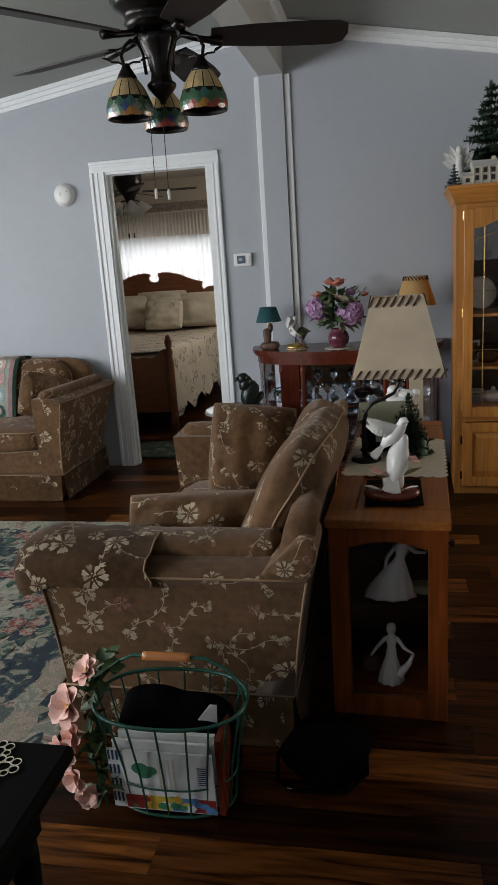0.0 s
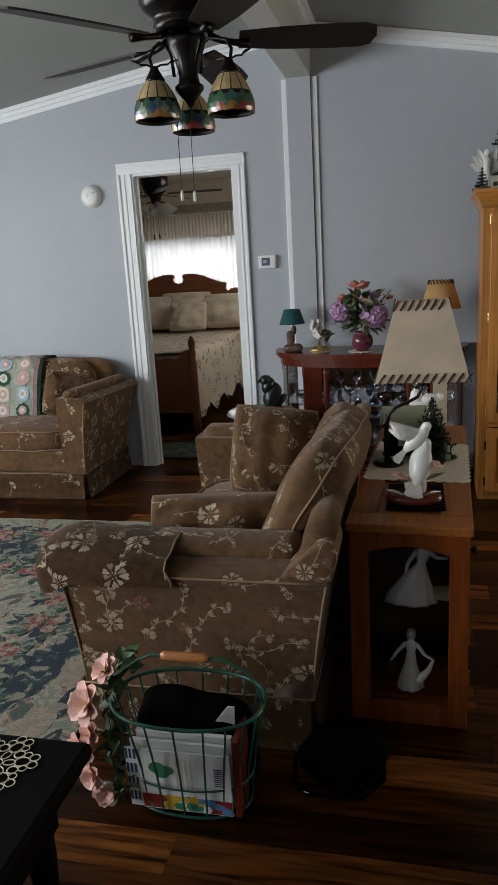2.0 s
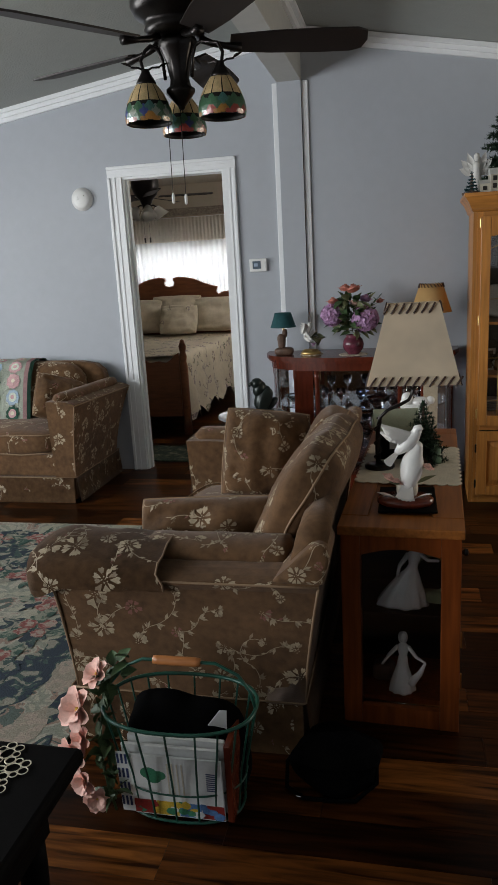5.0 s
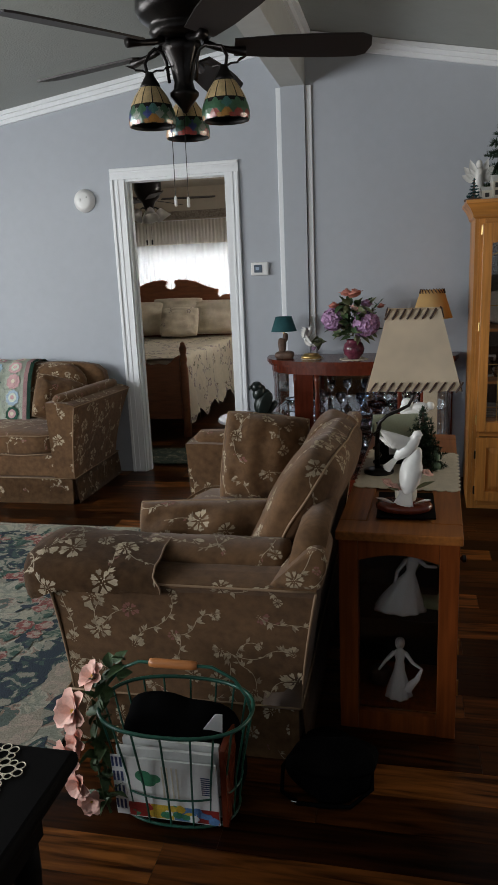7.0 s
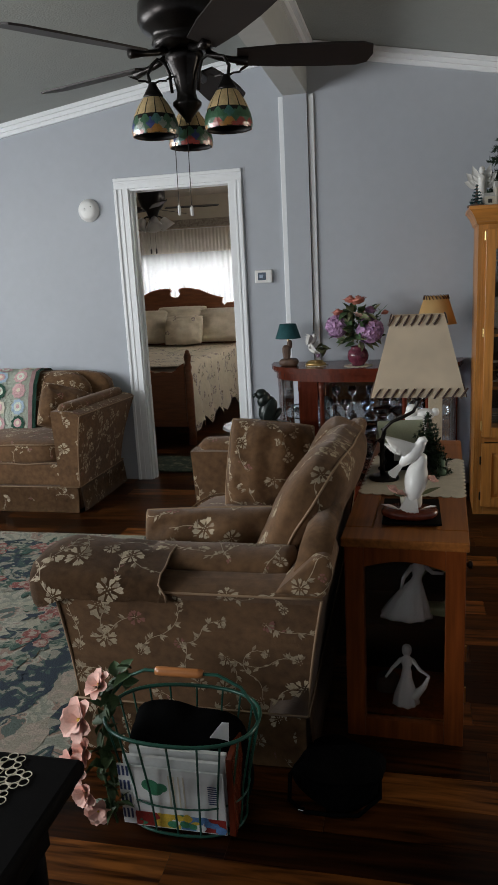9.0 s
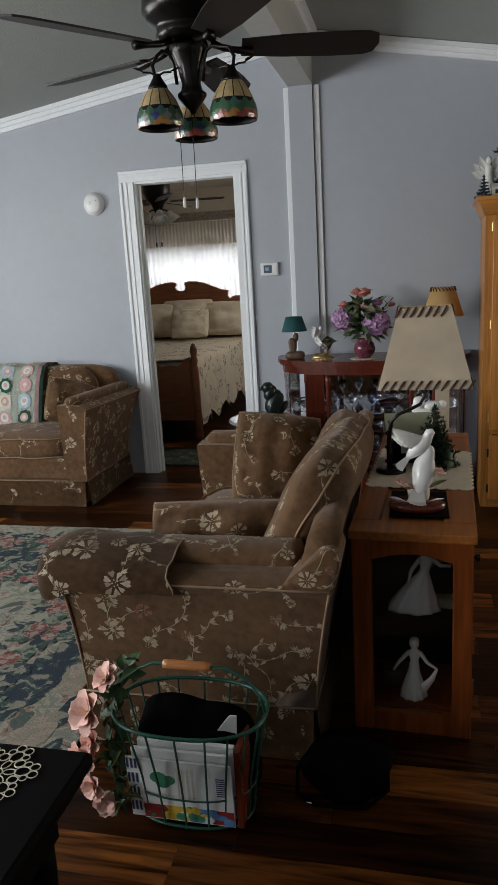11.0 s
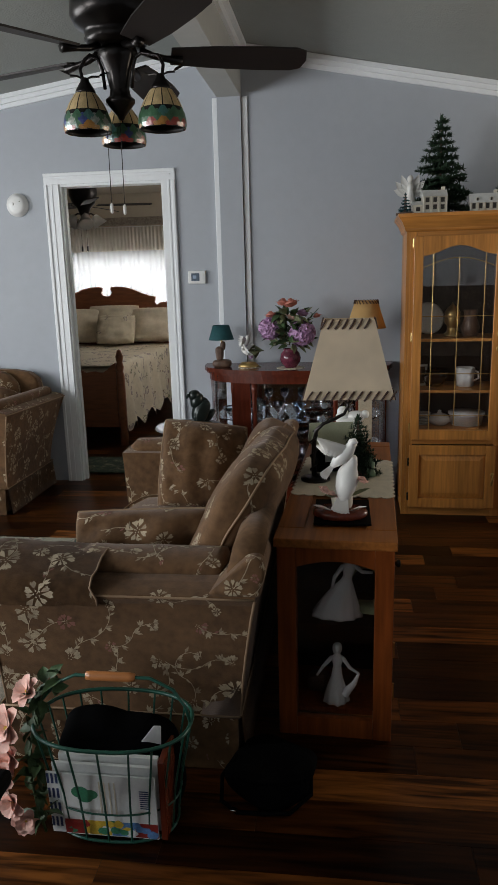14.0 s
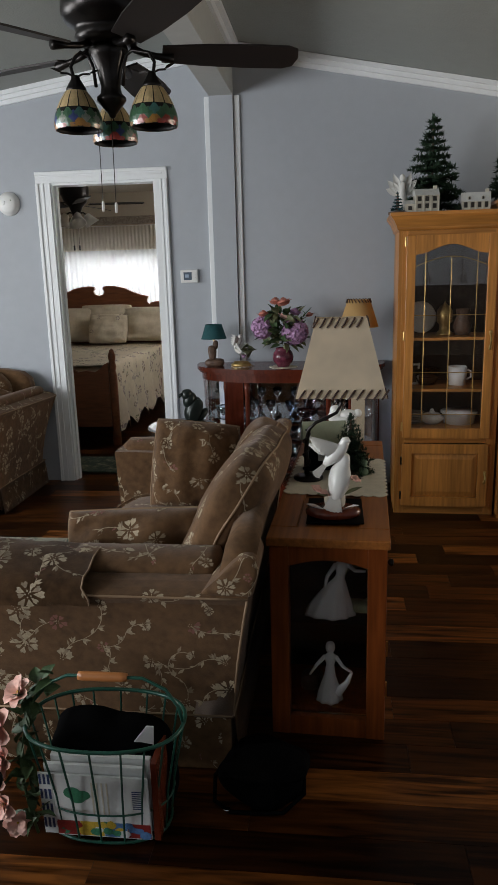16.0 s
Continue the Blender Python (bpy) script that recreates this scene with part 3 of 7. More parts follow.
    me = bpy.data.meshes.new("embroidery")
    bm.to_mesh(me)
    bm.free()
    for m in (M_FLOWER, M_FLOWER_RED, M_FLOWER_DIM):
        me.materials.append(m)
    e = new("embroidery", me)
    e.parent = ob
    tagged(e, "cream and russet embroidered flower sprigs", kind="stuff")


def seam(name, parent, pts, r=0.005, closed=False):
    return part(name, tube(bmesh.new(), pts, r, 6, closed), M_PIPING, parent, "pale cord piping", smooth=True)


def sq_ring(n=48, k=4.0):
    """Points round a rounded square of half width 1."""
    out = []
    for i in range(n):
        a = 2 * math.pi * i / n
        c, q = math.cos(a), math.sin(a)
        d = (abs(c) ** k + abs(q) ** k) ** (1 / k)
        out.append((c / d, q / d))
    return out


def cushion(name, parent, centre, size, rot, seed, count, keep, k=4.5, puff=(0, 0, 0.02), wrinkle=0.007, ring=None, fs=0.058):
    """A boxed cushion with a piped seam."""
    c = part(name, soft(bmesh.new(), centre, size, k, 16, puff, wrinkle, rot, seed), M_FABRIC, parent, smooth=True)
    embroider(c, count, seed, keep, fs)
    t = pose(*centre, *rot)
    for axis, off in ring or ():
        j = [i for i in range(3) if i != axis]
        pts = []
        for a, b in sq_ring(48, k):
            v = [0.0, 0.0, 0.0]
            v[axis], v[j[0]], v[j[1]] = off, a * (size[j[0]] / 2 + 0.001), b * (size[j[1]] / 2 + 0.001)
            w = Vector(v)
            pts.append(t @ (w + noise.noise_vector(w * 7 + Vector((seed, seed * 2, 3))) * wrinkle))
        seam("piping", parent, pts, 0.004, True)
    return c


def arm(parent, place, ah, width, depth, seed, flare=0.0, pad=(0.2, 0.8), count=26, keep=lambda p, n: True):
    """A flared arm with a flat ledge and a padded roll on top. place(u, o, z): u from front to rear, o outwards."""
    line = [(-0.052, 0.165), (-0.046, 0.30), (-0.030, 0.43), (-0.010, ah - 0.085), (0.0, ah - 0.066), (-0.004, ah - 0.056), (-0.03, ah - 0.046), (-0.06, ah - 0.038), (-0.09, ah - 0.034), (-width, ah - 0.034), (-width, 0.165)]

    def at(u, o, z):
        v = z / ah
        return place(0.035 * (1 - v) * (1 - 2 * u) + (depth + 0.05 * v * v) * u, o + flare * u * v * v, z)

    rings = []
    for j in range(15):
        u = j / 14
        tuck = 0.004 * abs(2 * u - 1) ** 14
        rings.append([at(u, o - tuck * (1 if o > -width / 2 else -1), z + 0.004 * noise.noise(Vector((u * 5, z * 7, seed)))) for o, z in line])
    body = part("arm", loft(bmesh.new(), rings), M_FABRIC, parent)
    embroider(body, count, seed, keep, 0.068)
    for u in (0.0, 1.0):
        seam("piping", parent, [at(u, -0.052 + 0.052 * ((z - 0.165) / (ah - 0.231)) ** 1.6 - 0.006, z) for z in np.linspace(0.165, ah - 0.068, 9)], 0.0042)
    seam("piping", parent, [at(u, -0.0015, ah - 0.062) for u in np.linspace(0.0, 1.0, 9)], 0.0036)
    # the padded roll
    bm = bmesh.new()
    rings = []
    for j in range(19):
        u = j / 18
        e = max(0.0, abs(2 * u - 1) - 0.86) / 0.14
        r = math.sqrt(max(0.02, 1 - e * e))
        ring = []
        for i in range(20):
            a = 2 * math.pi * i / 20
            wob = 1 + 0.05 * noise.noise(Vector((u * 6, math.cos(a), math.sin(a) + seed)))
            ring.append(at(pad[0] + (pad[1] - pad[0]) * u, -width * 0.60 + width * 0.27 * r * wob * math.cos(a), ah - 0.026 + 0.040 * r * wob * math.sin(a)))
        rings.append(ring)
    roll = part("arm_pad", loft(bm, rings), M_FABRIC, parent, "padded roll along the arm", smooth=True)
    embroider(roll, 5, seed + 7, lambda p, n: n.z > -0.2, 0.055)
    return at


def skirt(parent, x0, x1, y0, y1, seed, keep):
    """Four hanging panels with an open pleat at each corner."""
    c = [(x0, y0), (x1, y0), (x1, y1), (x0, y1)]
    for i in range(4):
        a, b = Vector((*c[i], 0)), Vector((*c[(i + 1) % 4], 0))
        d = (b - a).normalized()
        out = Vector((d.y, -d.x, 0))
        bm = bmesh.new()
        rows = []
        for z, q in ((0.003, 0.016), (0.06, 0.011), (0.12, 0.005), (0.168, 0.0)):
            row = []
            for j in range(25):
                u = j / 24
                wave = 0.004 * noise.noise(Vector((u * 9, i * 3, seed))) * (1 - z / 0.17)
                row.append(a + (b - a) * (0.008 + 0.984 * u) + out * (q + wave) + Vector((0, 0, z)))
            rows.append(row)
        loft(bm, rows, closed=False)
        bmesh.ops.solidify(bm, geom=list(bm.faces), thickness=0.007)
        p = part("skirt_panel", bm, M_FABRIC, parent, smooth=True)
        embroider(p, 11, seed + i, keep, 0.052)
        seam("piping", parent, [a + (b - a) * u + out * 0.002 + Vector((0, 0, 0.168)) for u in np.linspace(0, 1, 6)], 0.0032)
    part("pleat_lining", bx(x0 + 0.012, x1 - 0.012, y0 + 0.012, y1 - 0.012, 0.02, 0.165), M_FABRIC, parent)


def loveseat():
    """Its front looks along -x; the near arm closes it towards -y."""
    ox, oy = -0.65, 2.45
    so = thing("loveseat", pose(ox, oy, 0), "brown velour loveseat with cream flower embroidery and padded arms", "sofa")
    skirt(so, -1.015 - ox, -0.285 - ox, 1.803 - oy, 3.36 - oy, 110, lambda p, n: n.y < -0.5)
    part("seat_base", bx(-0.985 - ox, -0.30 - ox, 2.0 - oy, 3.17 - oy, 0.169, 0.29, bevel=0.012), M_FABRIC, so)
    arm(so, lambda u, o, z: (u - 1.02 - ox, 1.75 - o - oy, z), 0.62, 0.29, 0.755, 120, 0.0, (0.30, 0.885), 17, lambda p, n: n.y < -0.6)
    arm(so, lambda u, o, z: (u - 1.02 - ox, 3.42 + o - oy, z), 0.645, 0.27, 0.755, 130, 0.0, (0.02, 0.85), 14, lambda p, n: n.x < -0.5 or n.y < -0.5)
    # the sloping end of the back where it meets the near arm
    bm = prism(bmesh.new(), [(-0.365 - ox, 0.560), (-0.340 - ox, 0.585), (-0.300 - ox, 0.622), (-0.262 - ox, 0.660), (-0.235 - ox, 0.678), (-0.205 - ox, 0.672), (-0.196 - ox, 0.640), (-0.214 - ox, 0.560)], "y", 1.756 - oy, 1.93 - oy)
    bmesh.ops.bevel(bm, geom=list(bm.edges), offset=0.012, segments=3, profile=0.5, affect="EDGES")
    wing = part("back_wing", bm, M_FABRIC, so, smooth=True)
    embroider(wing, 5, 140, lambda p, n: n.y < -0.4 or n.x < -0.3, 0.06)
    rings = []
    for j in range(13):
        u = j / 12
        y = 1.80 + 1.60 * u - oy
        e = 0.008 * abs(2 * u - 1) ** 10
        rings.append([(x - ox, y, z - e) for x, z in ((-0.40, 0.17), (-0.288, 0.17), (-0.272, 0.30), (-0.250, 0.45), (-0.222, 0.60), (-0.200, 0.70), (-0.206, 0.722), (-0.228, 0.732), (-0.262, 0.728), (-0.29, 0.70), (-0.34, 0.50))])
    back = part("back", loft(bmesh.new(), rings), M_FABRIC, so, smooth=True)
    embroider(back, 10, 150, lambda p, n: n.z > 0.2 or n.x > 0.3, 0.056)
    cushion("seat_cushion", so, (-0.655 - ox, 2.62 - oy, 0.355), (0.60, 1.04, 0.14), (0, 0, 0), 160, 9, lambda p, n: n.z > 0.2, 6, (0, 0, 0.03), 0.006, [(2, 0.058)], 0.056)
    cushion("back_cushion", so, (-0.325 - ox, 2.36 - oy, 0.645), (0.78, 0.17, 0.48), (-30, 0, -95), 100, 15, lambda p, n: n.x < 0.5 or n.z > 0.2, 3.6, (0, 0.02, 0), 0.010, [(1, 0.02)], 0.062)
    cushion("back_cushion", so, (-0.345 - ox, 2.945 - oy, 0.60), (0.37, 0.17, 0.42), (-26, 0, -90), 170, 4, lambda p, n: n.x < 0.5, 4.5, (0, 0.02, 0), 0.008, [(1, 0.02)])
    # loose cloth over the front of the near arm
    line = [(1.738, 0.530), (1.735, 0.556), (1.742, 0.580), (1.768, 0.604), (1.81, 0.628), (1.86, 0.643), (1.91, 0.648), (1.96, 0.644), (2.01, 0.624), (2.05, 0.592), (2.066, 0.545)]
    cy, cz = 1.90, 0.56
    rings = []
    for j in range(17):
        v = j / 16
        e = max(0.0, 1 - v * 4.5)
        k = math.sqrt(max(0.0, 1 - 0.62 * e * e))
        x = -1.105 + 0.42 * v
        ring = []
        for i, (y, z) in enumerate(line):
            fold = 0.007 * noise.noise(Vector((v * 7, i * 0.7, 1))) + (0.006 * math.sin(v * 9 + i) * v if i in (0, 1) else 0)
            sag = 0.020 * v * (1 if 3 < i < 9 else 0)
            ring.append((x + 0.035 * (1 - v) * (1 - min(1, i / 4)) + (0.02 * v if i < 2 else 0) - ox, cy + (y - cy) * (0.82 + 0.18 * k) - oy, cz + (z - cz) * k - sag + fold - (0.05 * e if i < 2 else 0)))
        rings.append(ring)
    front = [(x - 0.004, y * 0.96 + (cy - oy) * 0.04, z - 0.045 * (1 if z > 0.56 else 0.0)) for x, y, z in rings[0]]
    bm = bmesh.new()
    loft(bm, [front] + rings, closed=False)
    bmesh.ops.solidify(bm, geom=list(bm.faces), thickness=-0.006)
    ac = part("arm_cover", bm, M_FABRIC, so, "loose matching cloth over the arm front", smooth=True)
    embroider(ac, 5, 181, lambda p, n: n.z > 0.1 or n.y < -0.3 or n.x < -0.5, 0.070, 0.05)
    seam("piping", so, [Vector(p) + Vector((0.002, -0.001, 0.003)) for p in rings[-1]], 0.003)
    return so


def long_sofa():
    """Its front looks along -y, its back stands at the far wall."""
    ox, oy = -3.0, 4.35
    so = thing("sofa", pose(ox, oy, 0), "brown velour sofa with cream flower embroidery against the wall", "sofa")
    x0, x1, y0, y1 = -3.92, -2.03, 3.985, 4.70
    skirt(so, x0 - ox, x1 - ox, y0 - oy, y1 - oy, 210, lambda p, n: n.y < -0.5 or n.x > 0.5)
    sb = part("seat_base", bx(x0 + 0.15 - ox, x1 - 0.13 - ox, y0 + 0.02 - oy, y1 - 0.03 - oy, 0.169, 0.31, bevel=0.012), M_FABRIC, so)
    embroider(sb, 28, 211, lambda p, n: n.y < -0.8, 0.055)
    arm(so, lambda u, o, z: (x1 + 0.052 + o - ox, 3.97 + u - oy, z), 0.69, 0.20, 0.70, 220, 0.085, (0.01, 0.97), 30, lambda p, n: n.x > 0.4 or n.y < -0.5 or n.z > 0.4)
    arm(so, lambda u, o, z: (x0 - 0.052 - o - ox, 3.97 + u - oy, z), 0.69, 0.20, 0.70, 230, 0.0, (0.01, 0.97), 8)
    back = part("back", soft(bmesh.new(), ((x0 + x1) / 2 - ox, 4.625 - oy, 0.47), (x1 - x0 - 0.02, 0.13, 0.72), 9, 16, rot=(-5, 0, 0)), M_FABRIC, so, smooth=True)
    embroider(back, 20, 240, lambda p, n: p.z > 0.4, 0.056)
    w = (x1 - x0 - 0.27) / 2
    for i in range(2):
        cx = x0 + 0.145 + w * (i + 0.5) - ox
        cushion("seat_cushion", so, (cx, 4.31 - oy, 0.375), (w - 0.006, 0.62, 0.15), (0, 0, 0), 250 + i, 16, lambda p, n: n.z > 0.3 or n.y < -0.5, 6, (0, 0, 0.028), 0.007, [(2, 0.06), (2, -0.06)], 0.055)
        cushion("back_cushion", so, (cx, 4.525 - oy, 0.612), (w - 0.008, 0.17, 0.45), (-13, 0, 0), 260 + i, 22, lambda p, n: n.y < 0.2 or n.z > 0.4, 3.8, (0, 0.03, 0), 0.010, [(1, 0.0)], 0.058)
    return so


def pillow_body(w, h, d, seed):
    """A stuffed knife-edge pillow with gathered corners, and the line of its edge."""
    bm = bmesh.new()
    n = 26
    edge = []
    for sg in (-1, 1):
        g = []
        for i in range(n + 1):
            u = math.sin((2 * i / n - 1) * 1.5708)
            row = []
            for j in range(n + 1):
                v = math.sin((2 * j / n - 1) * 1.5708)
                core = (1 - u * u) * (1 - v * v)
                th = d / 2 * max(0, core) ** 0.34
                cor = (u * u * v * v)
                pin, pin2 = 1 - 0.09 * (1 - u * u) * v * v, 1 - 0.07 * (1 - v * v) * u * u
                gather = 0.012 * math.sin(math.atan2(v, u) * 26 + seed) * max(0, 1 - core * 2.2) * (abs(u) * abs(v)) ** 0.5 * (1 - cor)
                crease = 0.034 * noise.noise(Vector((u * 2.2, v * 2.2, seed))) + 0.013 * noise.noise(Vector((u * 5, v * 5, seed + 4)))
                co = Vector((u * w / 2 * pin2 * (1 - 0.11 * cor), sg * th + (crease + gather) * min(1, core * 3), v * h / 2 * pin * (1 - 0.11 * cor)))
                row.append(bm.verts.new(co))
            g.append(row)
        for i in range(n):
            for j in range(n):
                bm.faces.new((g[i][j], g[i + 1][j], g[i + 1][j + 1], g[i][j + 1]))
        if sg < 0:
            edge = [g[i][0].co.copy() for i in range(n)] + [g[n][j].co.copy() for j in range(n)] + [g[n - i][n].co.copy() for i in range(n)] + [g[0][n - j].co.copy() for j in range(n)]
    bmesh.ops.remove_doubles(bm, verts=bm.verts, dist=0.0006)
    return bm, edge


def pillow(m, w, h, d, label, seed):
    """A throw pillow with a piped edge."""
    p = thing("throw_pillow", m, label, "pillow", "throw pillows")
    bm, edge = pillow_body(w, h, d, seed)
    c = part("cushion", bm, M_FABRIC, p, smooth=True)
    embroider(c, 7, seed, lambda q, nn: q.y < -0.01, 0.066)
    seam("piping", p, [Vector((e.x * 1.008, e.y, e.z * 1.008)) for i, e in enumerate(edge) if i % 2 == 0], 0.004, True)
    return p


loveseat()
long_sofa()
pillow(pose(-0.600, 2.985, 0.595, -16, 9, 16), 0.40, 0.42, 0.25, "plump brown flowered pillow propped on the loveseat", 7)
pillow(pose(-0.635, 2.155, 0.545, -10, -2, 2), 0.50, 0.27, 0.17, "brown flowered pillow leaning on the loveseat arm", 9)
pillow(pose(-2.205, 4.24, 0.625, -32, 20, 36), 0.36, 0.34, 0.14, "brown flowered pillow leaning in the sofa corner", 8)

# crocheted afghan over the sofa back
afg = thing("afghan", pose(-3.92, 4.0, 0), "crocheted afghan with pink and green circles, draped over the sofa", "blanket")
path = [(0.335, 0.445), (0.362, 0.55), (0.392, 0.66), (0.432, 0.765), (0.490, 0.842), (0.57, 0.856), (0.65, 0.846), (0.715, 0.80), (0.722, 0.66)]


def afghan_at(x, s):
    f = s * (len(path) - 1)
    i = min(len(path) - 2, int(f))
    (y0, z0), (y1, z1) = path[i], path[i + 1]
    return Vector((x, y0 + (y1 - y0) * (f - i), z0 + (z1 - z0) * (f - i) + 0.004 * math.sin(x * 30)))


bm = bmesh.new()
AX0, AX1 = 0.45, 1.42
rows = [[bm.verts.new(afghan_at(AX0 + (AX1 - AX0) * i / 24, j / 24)) for i in range(25)] for j in range(25)]
for a, b in zip(rows, rows[1:]):
    for i in range(24):
        bm.faces.new((a[i], a[i + 1], b[i + 1], b[i]))
bmesh.ops.solidify(bm, geom=list(bm.faces), thickness=0.008)
M_AFG = mat("mint_crochet", (0.62, 0.66, 0.56), 0.95, vary=0.15, scale=14, bump=0.6, bump_scale=140)
M_AFGPINK = mat("pink_crochet", (0.55, 0.34, 0.34), 0.95, vary=0.2, scale=40, bump=0.6, bump_scale=140)
M_AFGGREEN = mat("dark_green_crochet", (0.02, 0.07, 0.045), 0.95, vary=0.3, scale=40, bump=0.6, bump_scale=140)
M_AFGBLUE = mat("pale_blue_crochet", (0.36, 0.46, 0.55), 0.95, vary=0.2, scale=40, bump=0.6, bump_scale=140)
part("blanket", bm, M_AFG, afg, smooth=True)
for nm, xa, xb, mm in (("pink_edging", AX1 - 0.052, AX1 - 0.022, M_AFGPINK), ("green_edging", AX1 - 0.022, AX1 + 0.006, M_AFGGREEN)):
    bm = bmesh.new()
    rr = [[bm.verts.new(afghan_at(x, j / 24) + Vector((0, -0.006, 0.006))) for x in (xa, xb)] for j in range(25)]
    for a, b in zip(rr, rr[1:]):
        bm.faces.new((a[0], a[1], b[1], b[0]))
    bmesh.ops.solidify(bm, geom=list(bm.faces), thickness=0.006)
    part(nm, bm, mm, afg)
for r in range(5):
    for c in range(6):
        x, sc = AX1 - 0.13 - c * 0.15, 0.07 + r * 0.125
        for k, (rad, mm) in enumerate(((0.05, (M_AFGGREEN, M_AFGPINK, M_AFGBLUE, M_LACE, M_AFGPINK)[(r * 2 + c) % 5]), (0.030, M_AFG if (r + c) % 2 else M_AFGPINK), (0.014, M_AFGPINK if (r + c) % 2 else M_LACE))):
            bm = bmesh.new()
            ring = []
            for i in range(18):
                a = 2 * math.pi * i / 18
                rr = rad * (1 + (0.08 * math.cos(9 * a) if k == 0 else 0))
                ring.append(bm.verts.new(afghan_at(x + rr * math.cos(a), min(0.99, max(0.0, sc + rr * math.sin(a) / 0.85))) + Vector((0, -0.005 - 0.0015 * k, 0.004 + 0.0015 * k))))
            bm.faces.new(ring)
            part("crochet_ring", bm, mm, afg)

# ---- console table behind the loveseat ----
con = thing("console_table", pose(-0.188, 1.975, 0, 0, 0, -2.6), "reddish oak console cabinet with a glazed arched end", "console table")
CW, CL, CH = 0.345, 1.25, 0.655
bm = bmesh.new()
for a in ((0, CW, 0, 0.09), (0, CW, CL - 0.09, CL), (0, 0.075, 0.0905, CL - 0.0905), (CW - 0.075, CW, 0.0905, CL - 0.0905)):
    box(bm, a[0] - 0.008, a[1] + 0.008 if a[1] == CW else a[1], a[2] - (0.012 if a[2] == 0 else 0), a[3], CH - 0.028, CH, bevel=0.004)
# top in the lit tone of the oak, posts and panels in the shaded
part("top_frame", bm, M_TABLEY_LIT, con)
part("top_panel", bx(0.0755, CW - 0.0755, 0.0905, CL - 0.0905, CH - 0.02, CH - 0.006), M_TABLEY_LIT, con)
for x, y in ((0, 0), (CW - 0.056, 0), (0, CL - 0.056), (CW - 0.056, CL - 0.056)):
    part("corner_post", bx(x, x + 0.056, y, y + 0.056, 0, CH - 0.0285, bevel=0.003), M_TABLE_SHADED, con)


def arched_rail(bm, x0, x1, y0, y1, zt, zs, rise):
    n = 14
    low = [(x0 + (x1 - x0) * i / n, zs + rise * math.sin(math.pi * i / n)) for i in range(n + 1)]
    prism(bm, low + [(x1, zt), (x0, zt)], "y", y0, y1)
    return bm


part("arched_rail", arched_rail(bmesh.new(), 0.0565, CW - 0.0565, 0.004, 0.024, CH - 0.029, CH - 0.093, 0.022), M_TABLE_SHADED, con)
part("bottom_rail", bx(0.0565, CW - 0.0565, 0.004, 0.024, 0.0, 0.062), M_TABLE_SHADED, con)
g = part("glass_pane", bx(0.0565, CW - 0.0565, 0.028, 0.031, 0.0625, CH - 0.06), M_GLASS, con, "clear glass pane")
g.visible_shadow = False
part("bottom_panel", bx(0.012, CW - 0.012, 0.0565, CL - 0.0565, 0.05, 0.066), M_TABLE_SHADED, con)
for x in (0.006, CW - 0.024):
    part("side_panel", bx(x, x + 0.018, 0.0565, CL - 0.0565, 0.0665, CH - 0.029), M_TABLE_SHADED, con)
part("end_panel", bx(0.0565, CW - 0.0565, CL - 0.03, CL - 0.012, 0.0665, CH - 0.029), M_TABLE_SHADED, con)
# added partition and shelf, coloured black for the shade inside the cabinet
part("shade_partition", bx(0.0245, CW - 0.0245, 0.30, 0.31, 0.0665, CH - 0.03), M_DARK, con, "added black partition for the shade inside")
part("shelf", bx(0.0245, CW - 0.0245, 0.06, 0.2995, 0.345, 0.352), M_DARK, con, "shelf coloured black for the shade inside")
part("knob", lathe(bmesh.new(), [(0.0, 0), (0.006, 0.001), (0.006, 0.012), (0.014, 0.02), (0.012, 0.03), (0, 0.033)], 12, pose(CW, 0.33, 0.45, 0, 90, 0)), M_BRONZE, con, "small dark knob")
for z in (0.10, 0.24):
    part("side_hinge", bx(CW, CW + 0.008, 0.08, 0.088, z, z + 0.05), M_BRASS, con)

